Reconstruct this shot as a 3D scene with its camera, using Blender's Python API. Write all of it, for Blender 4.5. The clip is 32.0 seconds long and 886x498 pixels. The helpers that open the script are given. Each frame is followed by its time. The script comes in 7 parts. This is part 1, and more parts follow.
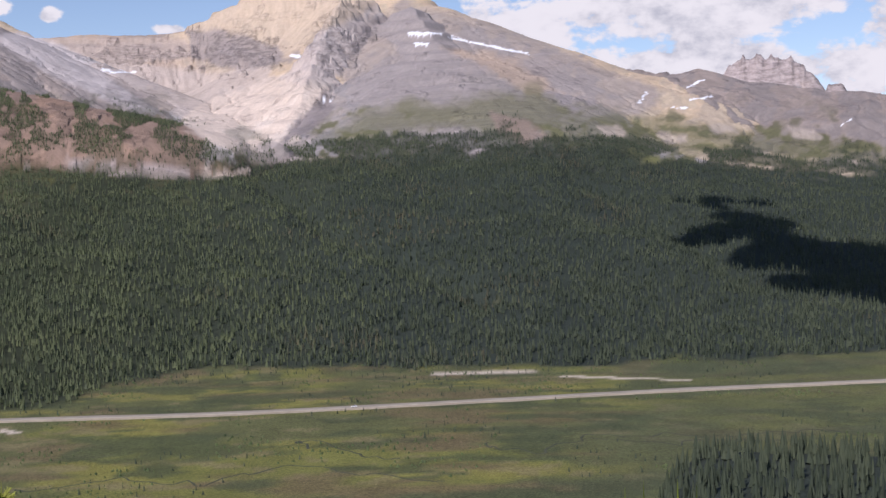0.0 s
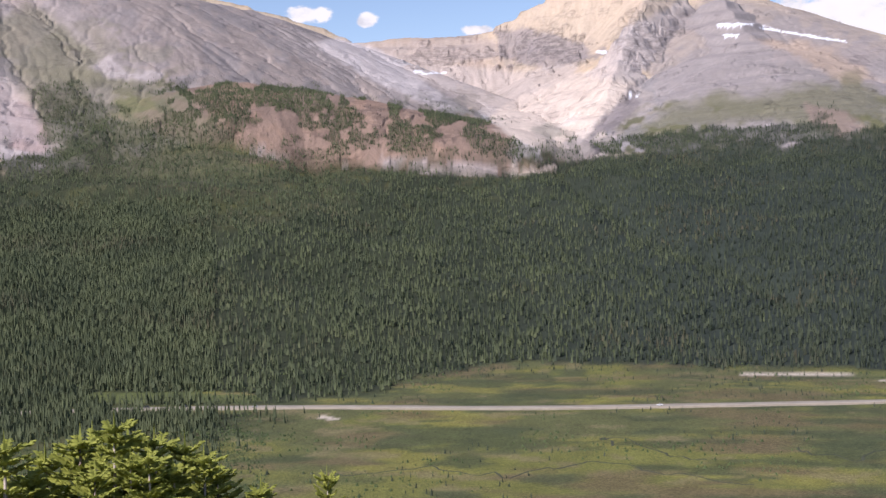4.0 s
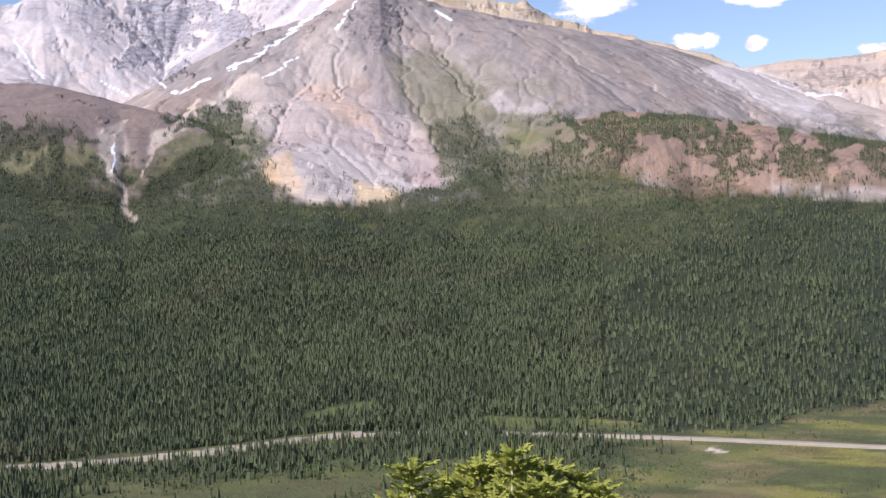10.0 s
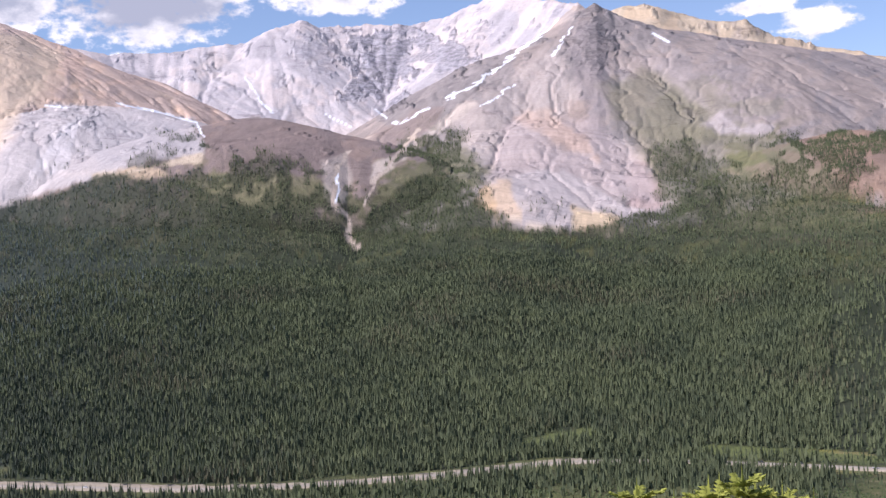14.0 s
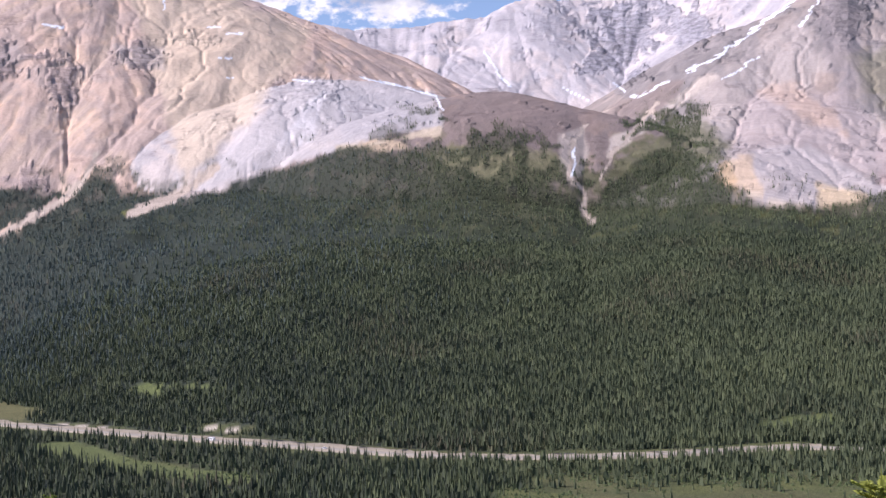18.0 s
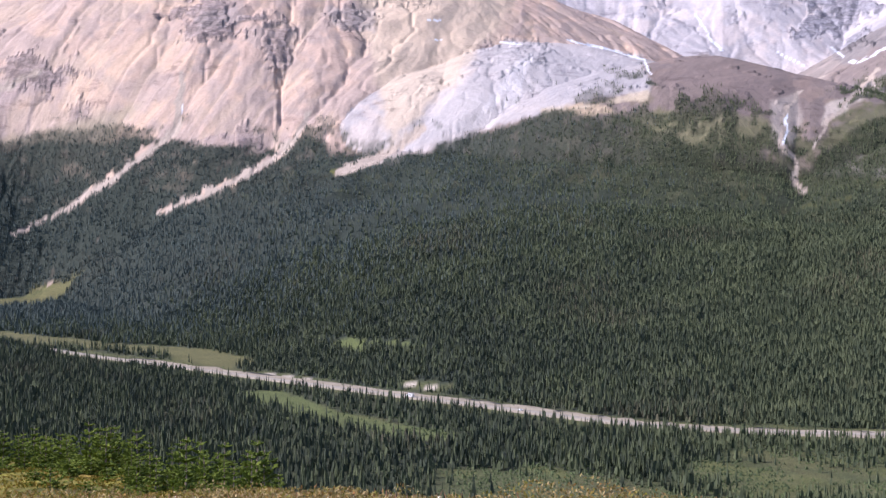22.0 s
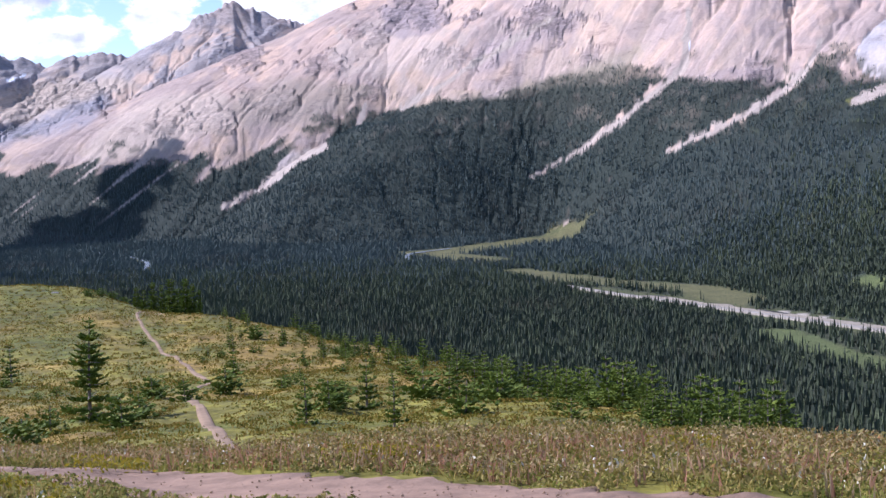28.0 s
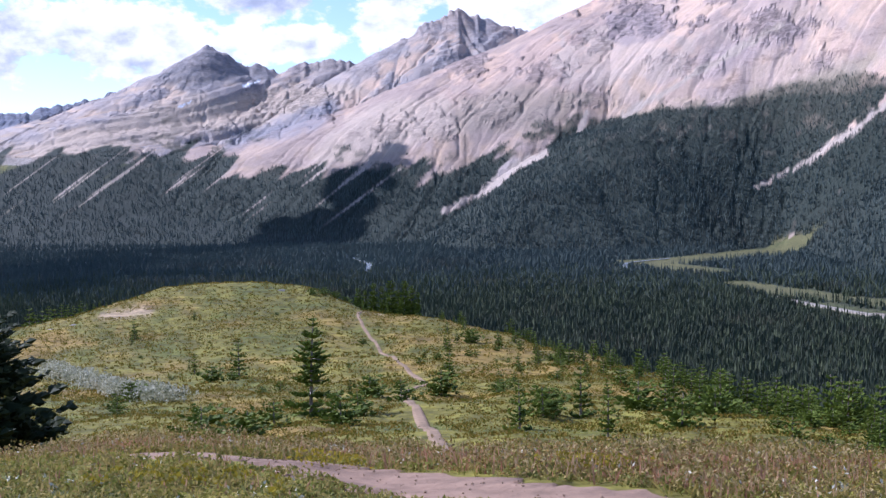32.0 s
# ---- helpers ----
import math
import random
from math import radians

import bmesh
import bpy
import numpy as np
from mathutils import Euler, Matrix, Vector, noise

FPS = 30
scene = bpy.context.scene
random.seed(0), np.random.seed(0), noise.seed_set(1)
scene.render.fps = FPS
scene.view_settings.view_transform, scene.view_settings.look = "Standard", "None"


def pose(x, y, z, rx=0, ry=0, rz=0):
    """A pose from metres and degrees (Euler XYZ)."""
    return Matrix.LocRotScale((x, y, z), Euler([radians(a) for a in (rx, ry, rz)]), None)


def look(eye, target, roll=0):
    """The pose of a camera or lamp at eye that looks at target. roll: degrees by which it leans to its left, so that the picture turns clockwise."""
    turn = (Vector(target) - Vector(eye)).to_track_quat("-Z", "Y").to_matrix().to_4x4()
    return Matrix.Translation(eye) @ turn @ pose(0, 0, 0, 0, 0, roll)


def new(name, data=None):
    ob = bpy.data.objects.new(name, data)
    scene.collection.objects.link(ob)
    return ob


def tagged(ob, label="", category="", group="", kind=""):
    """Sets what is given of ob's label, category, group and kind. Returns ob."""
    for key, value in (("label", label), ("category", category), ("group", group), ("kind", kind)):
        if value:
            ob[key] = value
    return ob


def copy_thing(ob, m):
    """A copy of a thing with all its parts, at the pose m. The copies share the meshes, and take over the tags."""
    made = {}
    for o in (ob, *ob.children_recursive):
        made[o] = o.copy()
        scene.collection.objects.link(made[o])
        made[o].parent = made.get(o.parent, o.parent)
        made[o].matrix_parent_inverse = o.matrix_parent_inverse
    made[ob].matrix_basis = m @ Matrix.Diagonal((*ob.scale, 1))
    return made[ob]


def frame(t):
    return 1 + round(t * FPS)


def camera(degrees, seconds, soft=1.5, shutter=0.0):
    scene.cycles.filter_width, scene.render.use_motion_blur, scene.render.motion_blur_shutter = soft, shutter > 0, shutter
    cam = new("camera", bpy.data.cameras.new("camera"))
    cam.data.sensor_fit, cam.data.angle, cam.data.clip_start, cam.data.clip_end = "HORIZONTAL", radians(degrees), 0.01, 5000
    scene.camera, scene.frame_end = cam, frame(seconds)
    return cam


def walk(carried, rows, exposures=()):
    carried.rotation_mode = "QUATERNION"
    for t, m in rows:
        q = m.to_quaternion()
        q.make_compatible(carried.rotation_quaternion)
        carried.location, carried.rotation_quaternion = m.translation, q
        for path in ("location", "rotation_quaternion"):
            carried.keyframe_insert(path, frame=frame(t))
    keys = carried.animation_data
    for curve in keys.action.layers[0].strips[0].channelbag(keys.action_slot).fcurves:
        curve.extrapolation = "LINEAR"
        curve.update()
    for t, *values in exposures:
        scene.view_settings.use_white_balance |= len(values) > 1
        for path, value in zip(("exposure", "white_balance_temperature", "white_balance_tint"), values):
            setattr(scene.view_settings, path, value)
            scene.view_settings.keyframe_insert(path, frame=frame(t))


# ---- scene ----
# A hiker's view from a ridge over a mountain valley. The eye stands EYE metres over the valley floor.
EYE = 170.0
cam = camera(38.5, 32.0)
# seconds, bearing (to the left of +y), pitch, roll
ROWS = [
    (0, -0.07, -2.53, 1.17), (0.5, 1.17, -2.48, 0.97), (1, 2.61, -2.44, 1.24), (1.5, 4.17, -2.30, 1.42),
    (2, 5.62, -2.21, 1.59), (2.5, 7.50, -2.64, 1.73), (3, 9.64, -2.47, 1.22), (3.5, 11.66, -2.14, 1.56),
    (4, 13.66, -2.37, 1.54), (4.5, 16.01, -2.79, 1.29), (6.5, 22.27, -2.55, 1.27), (7, 23.70, -1.95, 1.74),
    (7.5, 24.91, -1.53, 2.48), (8, 25.81, -1.17, 2.39), (8.5, 27.27, -0.92, 2.04), (9, 29.33, -1.00, 1.46),
    (9.5, 30.56, -0.69, 1.67), (10, 30.96, -0.54, 2.01), (10.5, 31.53, -0.15, 2.31), (11, 32.59, 0.49, 2.53),
    (11.5, 33.88, 0.66, 2.22), (12, 35.41, 0.32, 2.42), (12.5, 36.62, 0.27, 2.63), (13, 37.53, 0.59, 2.79),
    (13.5, 39.00, 0.90, 2.61), (14, 40.80, 1.01, 2.48), (14.5, 42.43, 1.08, 2.94), (15, 44.02, 1.60, 2.66),
    (15.5, 45.32, 1.45, 2.23), (17.5, 50.23, 0.58, 1.57), (18, 51.36, 0.17, 1.23), (18.5, 52.52, -0.21, 0.76),
    (19, 53.59, -0.33, 0.56), (19.5, 54.54, -0.35, 0.47), (20, 55.60, -0.55, 0.19), (20.5, 56.84, -0.86, 0.20),
    (21, 57.75, -1.01, -0.12), (21.5, 58.86, -1.15, 0.12), (22, 60.46, -1.41, -0.39), (22.5, 62.73, -1.38, -1.07),
    (23, 64.11, -1.47, -1.39), (23.5, 66.41, -2.12, -1.29), (24, 68.00, -2.39, -0.60), (24.5, 69.80, -2.81, -0.07),
    (25, 72.19, -3.08, 0.27), (25.5, 74.35, -3.15, 0.78), (26, 76.78, -3.26, 1.01), (26.5, 79.21, -3.87, 1.40),
    (28.5, 83.74, -3.85, 1.51), (29, 84.30, -3.92, 1.29), (29.5, 85.02, -4.13, 1.28), (30, 86.09, -4.33, 1.31),
    (30.5, 87.37, -4.16, 1.06), (31, 89.72, -3.77, 1.25), (31.5, 91.58, -3.52, 1.04), (32, 93.01, -3.46, 0.80),
]


def arm(yaw):
    """The camera is held at arm's length and swings round the hiker, who turns on the spot."""
    a = radians(min(yaw, 42) + max(0, yaw - 42) * 0.12)
    return -0.45 * math.sin(a), 0.45 * math.cos(a) - 0.45


walk(cam, [(t, pose(*arm(yaw), EYE, 90 + pitch, roll, yaw)) for t, yaw, pitch, roll in ROWS], exposures=[(0.0, -0.32, 6250, 22), (4.0, -0.05, 6300, 22), (7.0, 0.2, 6450, 18), (11.0, 0.22, 6250, 22), (14.0, 0.18, 6200, 24), (19.0, 0.17, 6150, 26), (22.0, 0.28, 6000, 26), (26.0, 0.34, 5650, 25), (32.0, 0.24, 5300, 25)])

# ---- light ----
SUN_AZ, SUN_EL = 152.0, 40.0


def bearing(az, el=0.0):
    a, e = radians(az), radians(el)
    return Vector((-math.sin(a) * math.cos(e), math.cos(a) * math.cos(e), math.sin(e)))


sun = new("sun", bpy.data.lights.new("sun", "SUN"))
sun.data.energy, sun.data.angle, sun.data.color = 5.3, radians(0.5), (1.0, 0.96, 0.91)
sun.matrix_world = look(bearing(SUN_AZ, SUN_EL) * 100, (0, 0, 0))

world = bpy.data.worlds.new("sky")
scene.world = world
world.use_nodes = True


class Nodes:
    """A short way to write node trees."""

    def __init__(self, tree):
        self.tree = tree

    def add(self, kind, *ins, out=0, operation=""):
        n = self.tree.nodes.new(kind)
        if operation:
            n.operation = operation
        for i, v in enumerate(ins):
            if v is None:
                continue
            if isinstance(v, bpy.types.NodeSocket):
                self.tree.links.new(v, n.inputs[i])
            else:
                n.inputs[i].default_value = v
        return n.outputs[out]

    def math(self, op, a, b=0.0, c=0.0):
        return self.add("ShaderNodeMath", a, b, c, operation=op)

    def noise(self, vec, scale, detail=4.0, rough=0.55, colour=False):
        n = self.tree.nodes.new("ShaderNodeTexNoise")
        self.tree.links.new(vec, n.inputs["Vector"])
        n.inputs["Scale"].default_value, n.inputs["Detail"].default_value, n.inputs["Roughness"].default_value = scale, detail, rough
        return n.outputs[1 if colour else 0]

    def step(self, v, lo, hi, a=0.0, b=1.0):
        n = self.tree.nodes.new("ShaderNodeMapRange")
        n.interpolation_type = "SMOOTHSTEP"
        for i, x in enumerate((v, lo, hi, a, b)):
            if isinstance(x, bpy.types.NodeSocket):
                self.tree.links.new(x, n.inputs[i])
            else:
                n.inputs[i].default_value = x
        return n.outputs[0]

    def mix(self, f, a, b, mode="MIX"):
        n = self.tree.nodes.new("ShaderNodeMix")
        n.data_type, n.blend_type = "RGBA", mode
        for i, x in ((0, f), (6, a), (7, b)):
            if isinstance(x, bpy.types.NodeSocket):
                self.tree.links.new(x, n.inputs[i])
            else:
                n.inputs[i].default_value = x if i == 0 else (*x, 1.0)
        return n.outputs[2]


w = Nodes(world.node_tree)
world.node_tree.nodes.clear()
sky = world.node_tree.nodes.new("ShaderNodeTexSky")
sky.sky_type, sky.sun_disc = "NISHITA", False
sky.sun_elevation, sky.sun_rotation = radians(SUN_EL), radians(-SUN_AZ)
sky.altitude = 2000.0
way = w.add("ShaderNodeTexCoord")  # the direction of the sky
blue = w.mix(1.0, sky.outputs[0], (0.135, 0.135, 0.135), "MULTIPLY")
east, north, high = w.add("ShaderNodeSeparateXYZ", way).node.outputs
turn = w.math("MULTIPLY", w.math("ARCTAN2", w.math("MULTIPLY", east, -1.0), north), 57.2958)
rise = w.math("MULTIPLY", w.math("ARCSINE", high), 57.2958)
flat = w.add("ShaderNodeVectorMath", way, (1.0, 1.0, 1.7), operation="MULTIPLY")
puff = w.math("MULTIPLY_ADD", w.noise(flat, 44.0, 6.0, 0.6), 0.45, w.math("MULTIPLY", w.noise(flat, 13.0, 4.0, 0.55), 0.55))
# heaps of cloud: bearing, elevation, half-width, half-height in degrees, how grey
HEAPS = [(-12.0, 8.2, 8.5, 2.6, 0.1), (-19, 9.8, 8, 2.4, 0.5), (-12, 5.2, 10.5, 1.7, 0.1), (-3.6, 6.9, 3.0, 2.0, 0.0), (-24, 6.5, 7, 2.6, 0.3), (16.9, 7.9, 0.6, 0.35, 0.0), (12, 7.4, 1.0, 0.3, 0.0), (18.9, 8.2, 0.7, 0.4, 0.0)]
HEAPS += [(23.6, 10.0, 2.2, 0.8, 0.0), (16.6, 10.1, 1.9, 0.6, 0.0), (19.6, 8.2, 1.0, 0.5, 0.0), (26.2, 10.9, 1.7, 0.45, 0.0), (33.0, 12.8, 3.0, 0.5, 0.1)]
HEAPS += [(53.5, 12.4, 5.6, 2.3, 1.0), (45.5, 12.5, 4.0, 1.1, 0.1), (60.0, 12.4, 4.0, 1.8, 0.7), (41.0, 13.6, 4, 0.7, 0.2), (88.6, 7.6, 4.5, 1.6, 0.1), (95.4, 6.6, 2.2, 1.5, 0.1)]
HEAPS += [(107.0, 5.9, 5.5, 2.3, 0.25), (100.6, 8.2, 4.5, 1.8, 0.5), (94.4, 8.6, 3.6, 1.5, 0.3), (99.5, 5.8, 3.2, 1.0, 0.3), (114, 5.5, 5.0, 3.0, 0.4), (109, 9.5, 5.0, 1.3, 0.3), (86, 11.0, 4.0, 1.2, 0.2)]
dens, grey = None, None
for az, el, wide, tall, dark in HEAPS:
    off = w.add("ShaderNodeCombineXYZ", w.math("MULTIPLY", w.math("SUBTRACT", turn, az), 1 / wide), w.math("MULTIPLY", w.math("SUBTRACT", rise, el), 1 / tall), 0.0)
    body = w.math("MULTIPLY_ADD", w.add("ShaderNodeVectorMath", off, operation="LENGTH", out=1), -1.0, 1.0)
    shadow = w.math("MULTIPLY", w.math("MAXIMUM", body, 0.0), dark)
    dens = body if dens is None else w.math("MAXIMUM", dens, body)
    grey = shadow if grey is None else w.math("MAXIMUM", grey, shadow)
# fair-weather clouds go on round the rest of the sky
behind = w.step(w.math("ABSOLUTE", w.math("SUBTRACT", turn, 47.0)), 75.0, 90.0)
around = w.math("MAXIMUM", behind, w.step(rise, 15.0, 19.0))
big = w.math("MULTIPLY_ADD", w.noise(flat, 2.6, 3.0, 0.5), 3.0, -1.75)
dens = w.math("MAXIMUM", dens, w.math("ADD", big, w.math("MULTIPLY_ADD", around, 2.0, -2.0)))
dens = w.math("ADD", dens, w.math("MULTIPLY_ADD", puff, 3.4, -1.78))
cloud = w.step(dens, 0.0, 0.30)
up = w.add("ShaderNodeVectorMath", flat, (0.006, 0.010, 0.022), operation="ADD")
lit = w.math("SUBTRACT", puff, w.math("MULTIPLY_ADD", w.noise(up, 44.0, 6.0, 0.6), 0.45, w.math("MULTIPLY", w.noise(up, 13.0, 4.0, 0.55), 0.55)))
shade = w.step(w.math("SUBTRACT", w.math("MULTIPLY", lit, 2.4), w.math("MULTIPLY_ADD", grey, 1.2, -0.06)), -0.75, 0.22)
white = w.mix(shade, (0.42, 0.46, 0.55), (1.03, 1.03, 1.03))
bg = w.add("ShaderNodeBackground", w.mix(cloud, blue, white), 1.0)
out_node = world.node_tree.nodes.new("ShaderNodeOutputWorld")
world.node_tree.links.new(bg, out_node.inputs[0])

# ---- materials ----


def material(name, rough=0.9):
    m = bpy.data.materials.new(name)
    m.use_nodes = True
    b = m.node_tree.nodes["Principled BSDF"]
    b.inputs["Roughness"].default_value = rough
    b.inputs["Specular IOR Level"].default_value = 0.25
    return m, Nodes(m.node_tree), b


def finish(n, b, colour, height=None, strength=0.4, distance=0.1):
    n.tree.links.new(colour, b.inputs["Base Color"])
    if height is not None:
        bump = n.tree.nodes.new("ShaderNodeBump")
        bump.inputs["Strength"].default_value, bump.inputs["Distance"].default_value = strength, distance
        n.tree.links.new(height, bump.inputs["Height"])
        n.tree.links.new(bump.outputs[0], b.inputs["Normal"])


def terrain_material(name, fine, coarse, depth, spread, turf):
    """Land cover from the mesh's own attribute, broken up by two scales of noise."""
    m, n, b = material(name)
    att = n.tree.nodes.new("ShaderNodeAttribute")
    att.attribute_name = "cover"
    where = n.tree.nodes.new("ShaderNodeNewGeometry").outputs["Position"]
    f1, f2 = n.noise(where, fine, 5.0, 0.65), n.noise(where, coarse, 5.0, 0.6)
    k = n.step(n.math("ADD", n.math("MULTIPLY", f1, 0.6), n.math("MULTIPLY", f2, 0.4)), 0.3, 0.7, 1 - spread, 1 + spread)
    k = n.math("MULTIPLY", k, n.step(n.noise(where, turf, 4.0, 0.7), 0.3, 0.7, 0.75, 1.25))
    k = n.math("MULTIPLY", k, n.step(n.noise(where, turf * 0.16, 6.0, 0.72), 0.36, 0.64, 0.62, 1.32))
    grey = n.add("ShaderNodeCombineColor", k, k, k)
    finish(n, b, n.mix(1.0, att.outputs["Color"], grey, "MULTIPLY"), n.math("ADD", f1, n.math("MULTIPLY", f2, 2.0)), 0.9, depth)
    return m


def rock_material(name):
    """Scree with streaks down the fall line, and fissured rock where the crags stand: the "fall" attribute holds the way
    along the crest, the way down from it and how much bare rock there is."""
    m, n, b = material(name)
    att, fall = n.tree.nodes.new("ShaderNodeAttribute"), n.tree.nodes.new("ShaderNodeAttribute")
    att.attribute_name, fall.attribute_name = "cover", "fall"
    where = n.tree.nodes.new("ShaderNodeNewGeometry").outputs["Position"]
    along, down, bare = n.add("ShaderNodeSeparateXYZ", fall.outputs["Vector"]).node.outputs
    flow = n.add("ShaderNodeCombineXYZ", n.math("MULTIPLY", along, 0.04), n.math("MULTIPLY", down, 0.010), 0.0)
    runs = n.noise(flow, 1.0, 5.0, 0.62)
    upright = n.add("ShaderNodeVectorMath", where, (0.030, 0.030, 0.085), operation="MULTIPLY")
    crack = n.noise(upright, 1.0, 6.0, 0.68)
    grain = n.noise(where, 0.11, 5.0, 0.65)
    loose = n.step(n.math("ADD", n.math("MULTIPLY", runs, 0.6), n.math("MULTIPLY", grain, 0.4)), 0.36, 0.64, 0.90, 1.10)
    solid = n.step(n.math("ADD", n.math("MULTIPLY", crack, 0.75), n.math("MULTIPLY", grain, 0.25)), 0.40, 0.60, 0.66, 1.20)
    beds = n.noise(n.add("ShaderNodeVectorMath", where, (0.012, 0.012, 0.030), operation="MULTIPLY"), 1.0, 6.0, 0.66)
    region = n.noise(where, 0.0042, 3.0, 0.55)
    crop = n.math("MULTIPLY", n.step(beds, 0.53, 0.62), n.step(region, 0.46, 0.60))
    rocky = n.math("MAXIMUM", bare, n.math("MULTIPLY", crop, 0.6))
    k = n.math("ADD", n.math("MULTIPLY", loose, n.math("SUBTRACT", 1.0, rocky)), n.math("MULTIPLY", solid, rocky))
    grey = n.add("ShaderNodeCombineColor", k, k, k)
    high = n.math("ADD", n.math("MULTIPLY", grain, 0.5), n.math("MULTIPLY", n.math("MULTIPLY", crack, 2.6), bare))
    high = n.math("ADD", high, n.math("MULTIPLY", n.math("MULTIPLY", runs, 0.30), n.math("SUBTRACT", 1.0, bare)))
    stone = n.mix(n.math("MULTIPLY", crop, 0.8), (1.0, 1.0, 1.0), (0.74, 0.73, 0.75))
    finish(n, b, n.mix(1.0, n.mix(1.0, att.outputs["Color"], grey, "MULTIPLY"), stone, "MULTIPLY"), high, 1.0, 5.0)
    return m


MAT_ROCK = rock_material("mountain_rock")
MAT_GROUND = terrain_material("valley_ground", 0.35, 0.03, 0.6, 0.3, 5.0)


def foliage(name, dark, light, rough=0.7):
    m, n, b = material(name, rough)
    geo = n.tree.nodes.new("ShaderNodeNewGeometry")
    f = n.noise(geo.outputs["Position"], 0.012, 3.0)
    k = n.math("ADD", n.math("MULTIPLY", geo.outputs["Random Per Island"], 0.5), n.math("MULTIPLY", n.step(f, 0.35, 0.65), 0.5))
    # stands with dying, brownish trees among the green
    dying = n.math("MULTIPLY", n.step(n.noise(geo.outputs["Position"], 0.005, 3.0), 0.54, 0.66), n.step(geo.outputs["Random Per Island"], 0.45, 0.9))
    finish(n, b, n.mix(n.math("MULTIPLY", dying, 0.6), n.mix(k, dark, light), (0.105, 0.085, 0.055)))
    return m


MAT_FOREST = foliage("spruce_needles", (0.050, 0.066, 0.036), (0.108, 0.128, 0.060))
# far haze and shade on turned-away slopes are put into these two colours
MAT_HAZY_FOREST = foliage("hazy_spruce_needles", (0.062, 0.085, 0.076), (0.104, 0.134, 0.114))
MAT_SHADED_FOREST = foliage("shaded_spruce_needles", (0.030, 0.042, 0.028), (0.068, 0.084, 0.048))

# ---- terrain ----


DICE = np.random.default_rng(11).random(65536).astype(np.float32)


def value_noise(x, y, seed=0):
    """Smooth noise from 0 to 1 on arrays."""
    x, y = np.asarray(x, float), np.asarray(y, float)
    fx, fy = np.floor(x), np.floor(y)
    ix, iy = fx.astype(np.int32) + 37 * seed, fy.astype(np.int32) + 61 * seed
    fx, fy = (x - fx).astype(np.float32), (y - fy).astype(np.float32)
    fx, fy = fx * fx * (3 - 2 * fx), fy * fy * (3 - 2 * fy)
    x0, x1, y0, y1 = ix & 255, (ix + 1) & 255, (iy & 255) << 8, ((iy + 1) & 255) << 8
    a, b, c, d = DICE[x0 + y0], DICE[x1 + y0], DICE[x0 + y1], DICE[x1 + y1]
    return (a + (b - a) * fx) * (1 - fy) + (c + (d - c) * fx) * fy


def fbm(x, y, octaves=4, seed=0, gain=0.5, ridged=False):
    total, amp, norm = 0.0, 1.0, 0.0
    for i in range(octaves):
        v = value_noise(x, y, seed + 17 * i)
        total, norm = total + amp * (1 - np.abs(2 * v - 1) if ridged else v), norm + amp
        amp *= gain
        x, y = 1.6 * x + 1.2 * y + 5.3, -1.2 * x + 1.6 * y + 1.7
    return total / norm


def smooth(x, lo, hi):
    k = np.clip((x - lo) / (hi - lo), 0, 1)
    return k * k * (3 - 2 * k)


def knots(table, az, col):
    """Reads a column of a table of bearings, eased between its rows."""
    t = np.array(table, float)
    return sum(k * np.interp(az + d, t[:, 0], t[:, col]) for k, d in ((0.1, -1.6), (0.2, -0.8), (0.4, 0.0), (0.2, 0.8), (0.1, 1.6)))


# bearing, distance at which the far slope begins, distance and elevation of the tree line
SLOPE = [(-40, 1500, 3100, 0.2), (-19, 1330, 2900, 0.3), (-10, 1290, 2700, 0.9), (-4, 1230, 2600, 1.9), (5, 1240, 2550, 1.5), (11, 1280, 2500, 1.0),
         (18, 1110, 2450, 1.6), (26, 1100, 2600, 3.1), (30, 1100, 2500, 2.2), (34, 1110, 2350, 1.4), (39, 1110, 2450, 3.0), (44.6, 1100, 2400, 2.0), (51, 1100, 2550, 3.4)]
SLOPE += [(57, 1140, 2650, 3.9), (62, 1250, 2650, 3.0), (66, 1450, 2750, 3.1), (73, 2000, 3100, 3.0), (78, 2700, 3400, 2.7), (85, 2850, 3500, 2.2),
          (91, 2900, 3500, 0.2), (95, 3000, 3600, 0.0), (102, 3100, 3900, 0.2), (108, 3200, 4000, 0.9), (114, 3300, 4300, 0.9), (135, 3400, 4400, 0.8)]
# bearing, distance of the brow of the camera's own hill
BROW = [(-60, 5), (40, 5), (46, 7), (50, 9.5), (57, 10), (62, 10.8), (66, 13.5), (71.8, 24), (73.7, 26), (78, 46), (82.6, 61), (84.5, 76), (87.6, 88), (89.6, 100), (91.9, 111), (94.2, 120), (96.8, 121), (98.8, 143), (101, 150), (104.5, 150), (106.5, 140), (109.6, 126), (112.5, 116), (125, 92), (150, 80), (300, 5)]
# distance, elevation at which the ground of the hill shows
HILL = [(0, -89), (0.8, -62), (2, -38), (4, -21.6), (6.5, -14.6), (8.5, -12.9), (12, -12.6), (20, -12.1), (35, -10.9), (50, -9.7), (80, -8.1), (112, -6.2), (135, -4.7), (150, -4.3), (400, -4.3)]
ROAD = [(620, 1130), (376, 1089), (196, 1062), (5, 1022), (-176, 990), (-365, 978), (-551, 945), (-650, 890), (-710, 780), (-782, 692), (-860, 640), (-975, 596), (-1130, 535), (-1375, 447), (-1560, 380), (-1850, 305), (-2400, 200)]


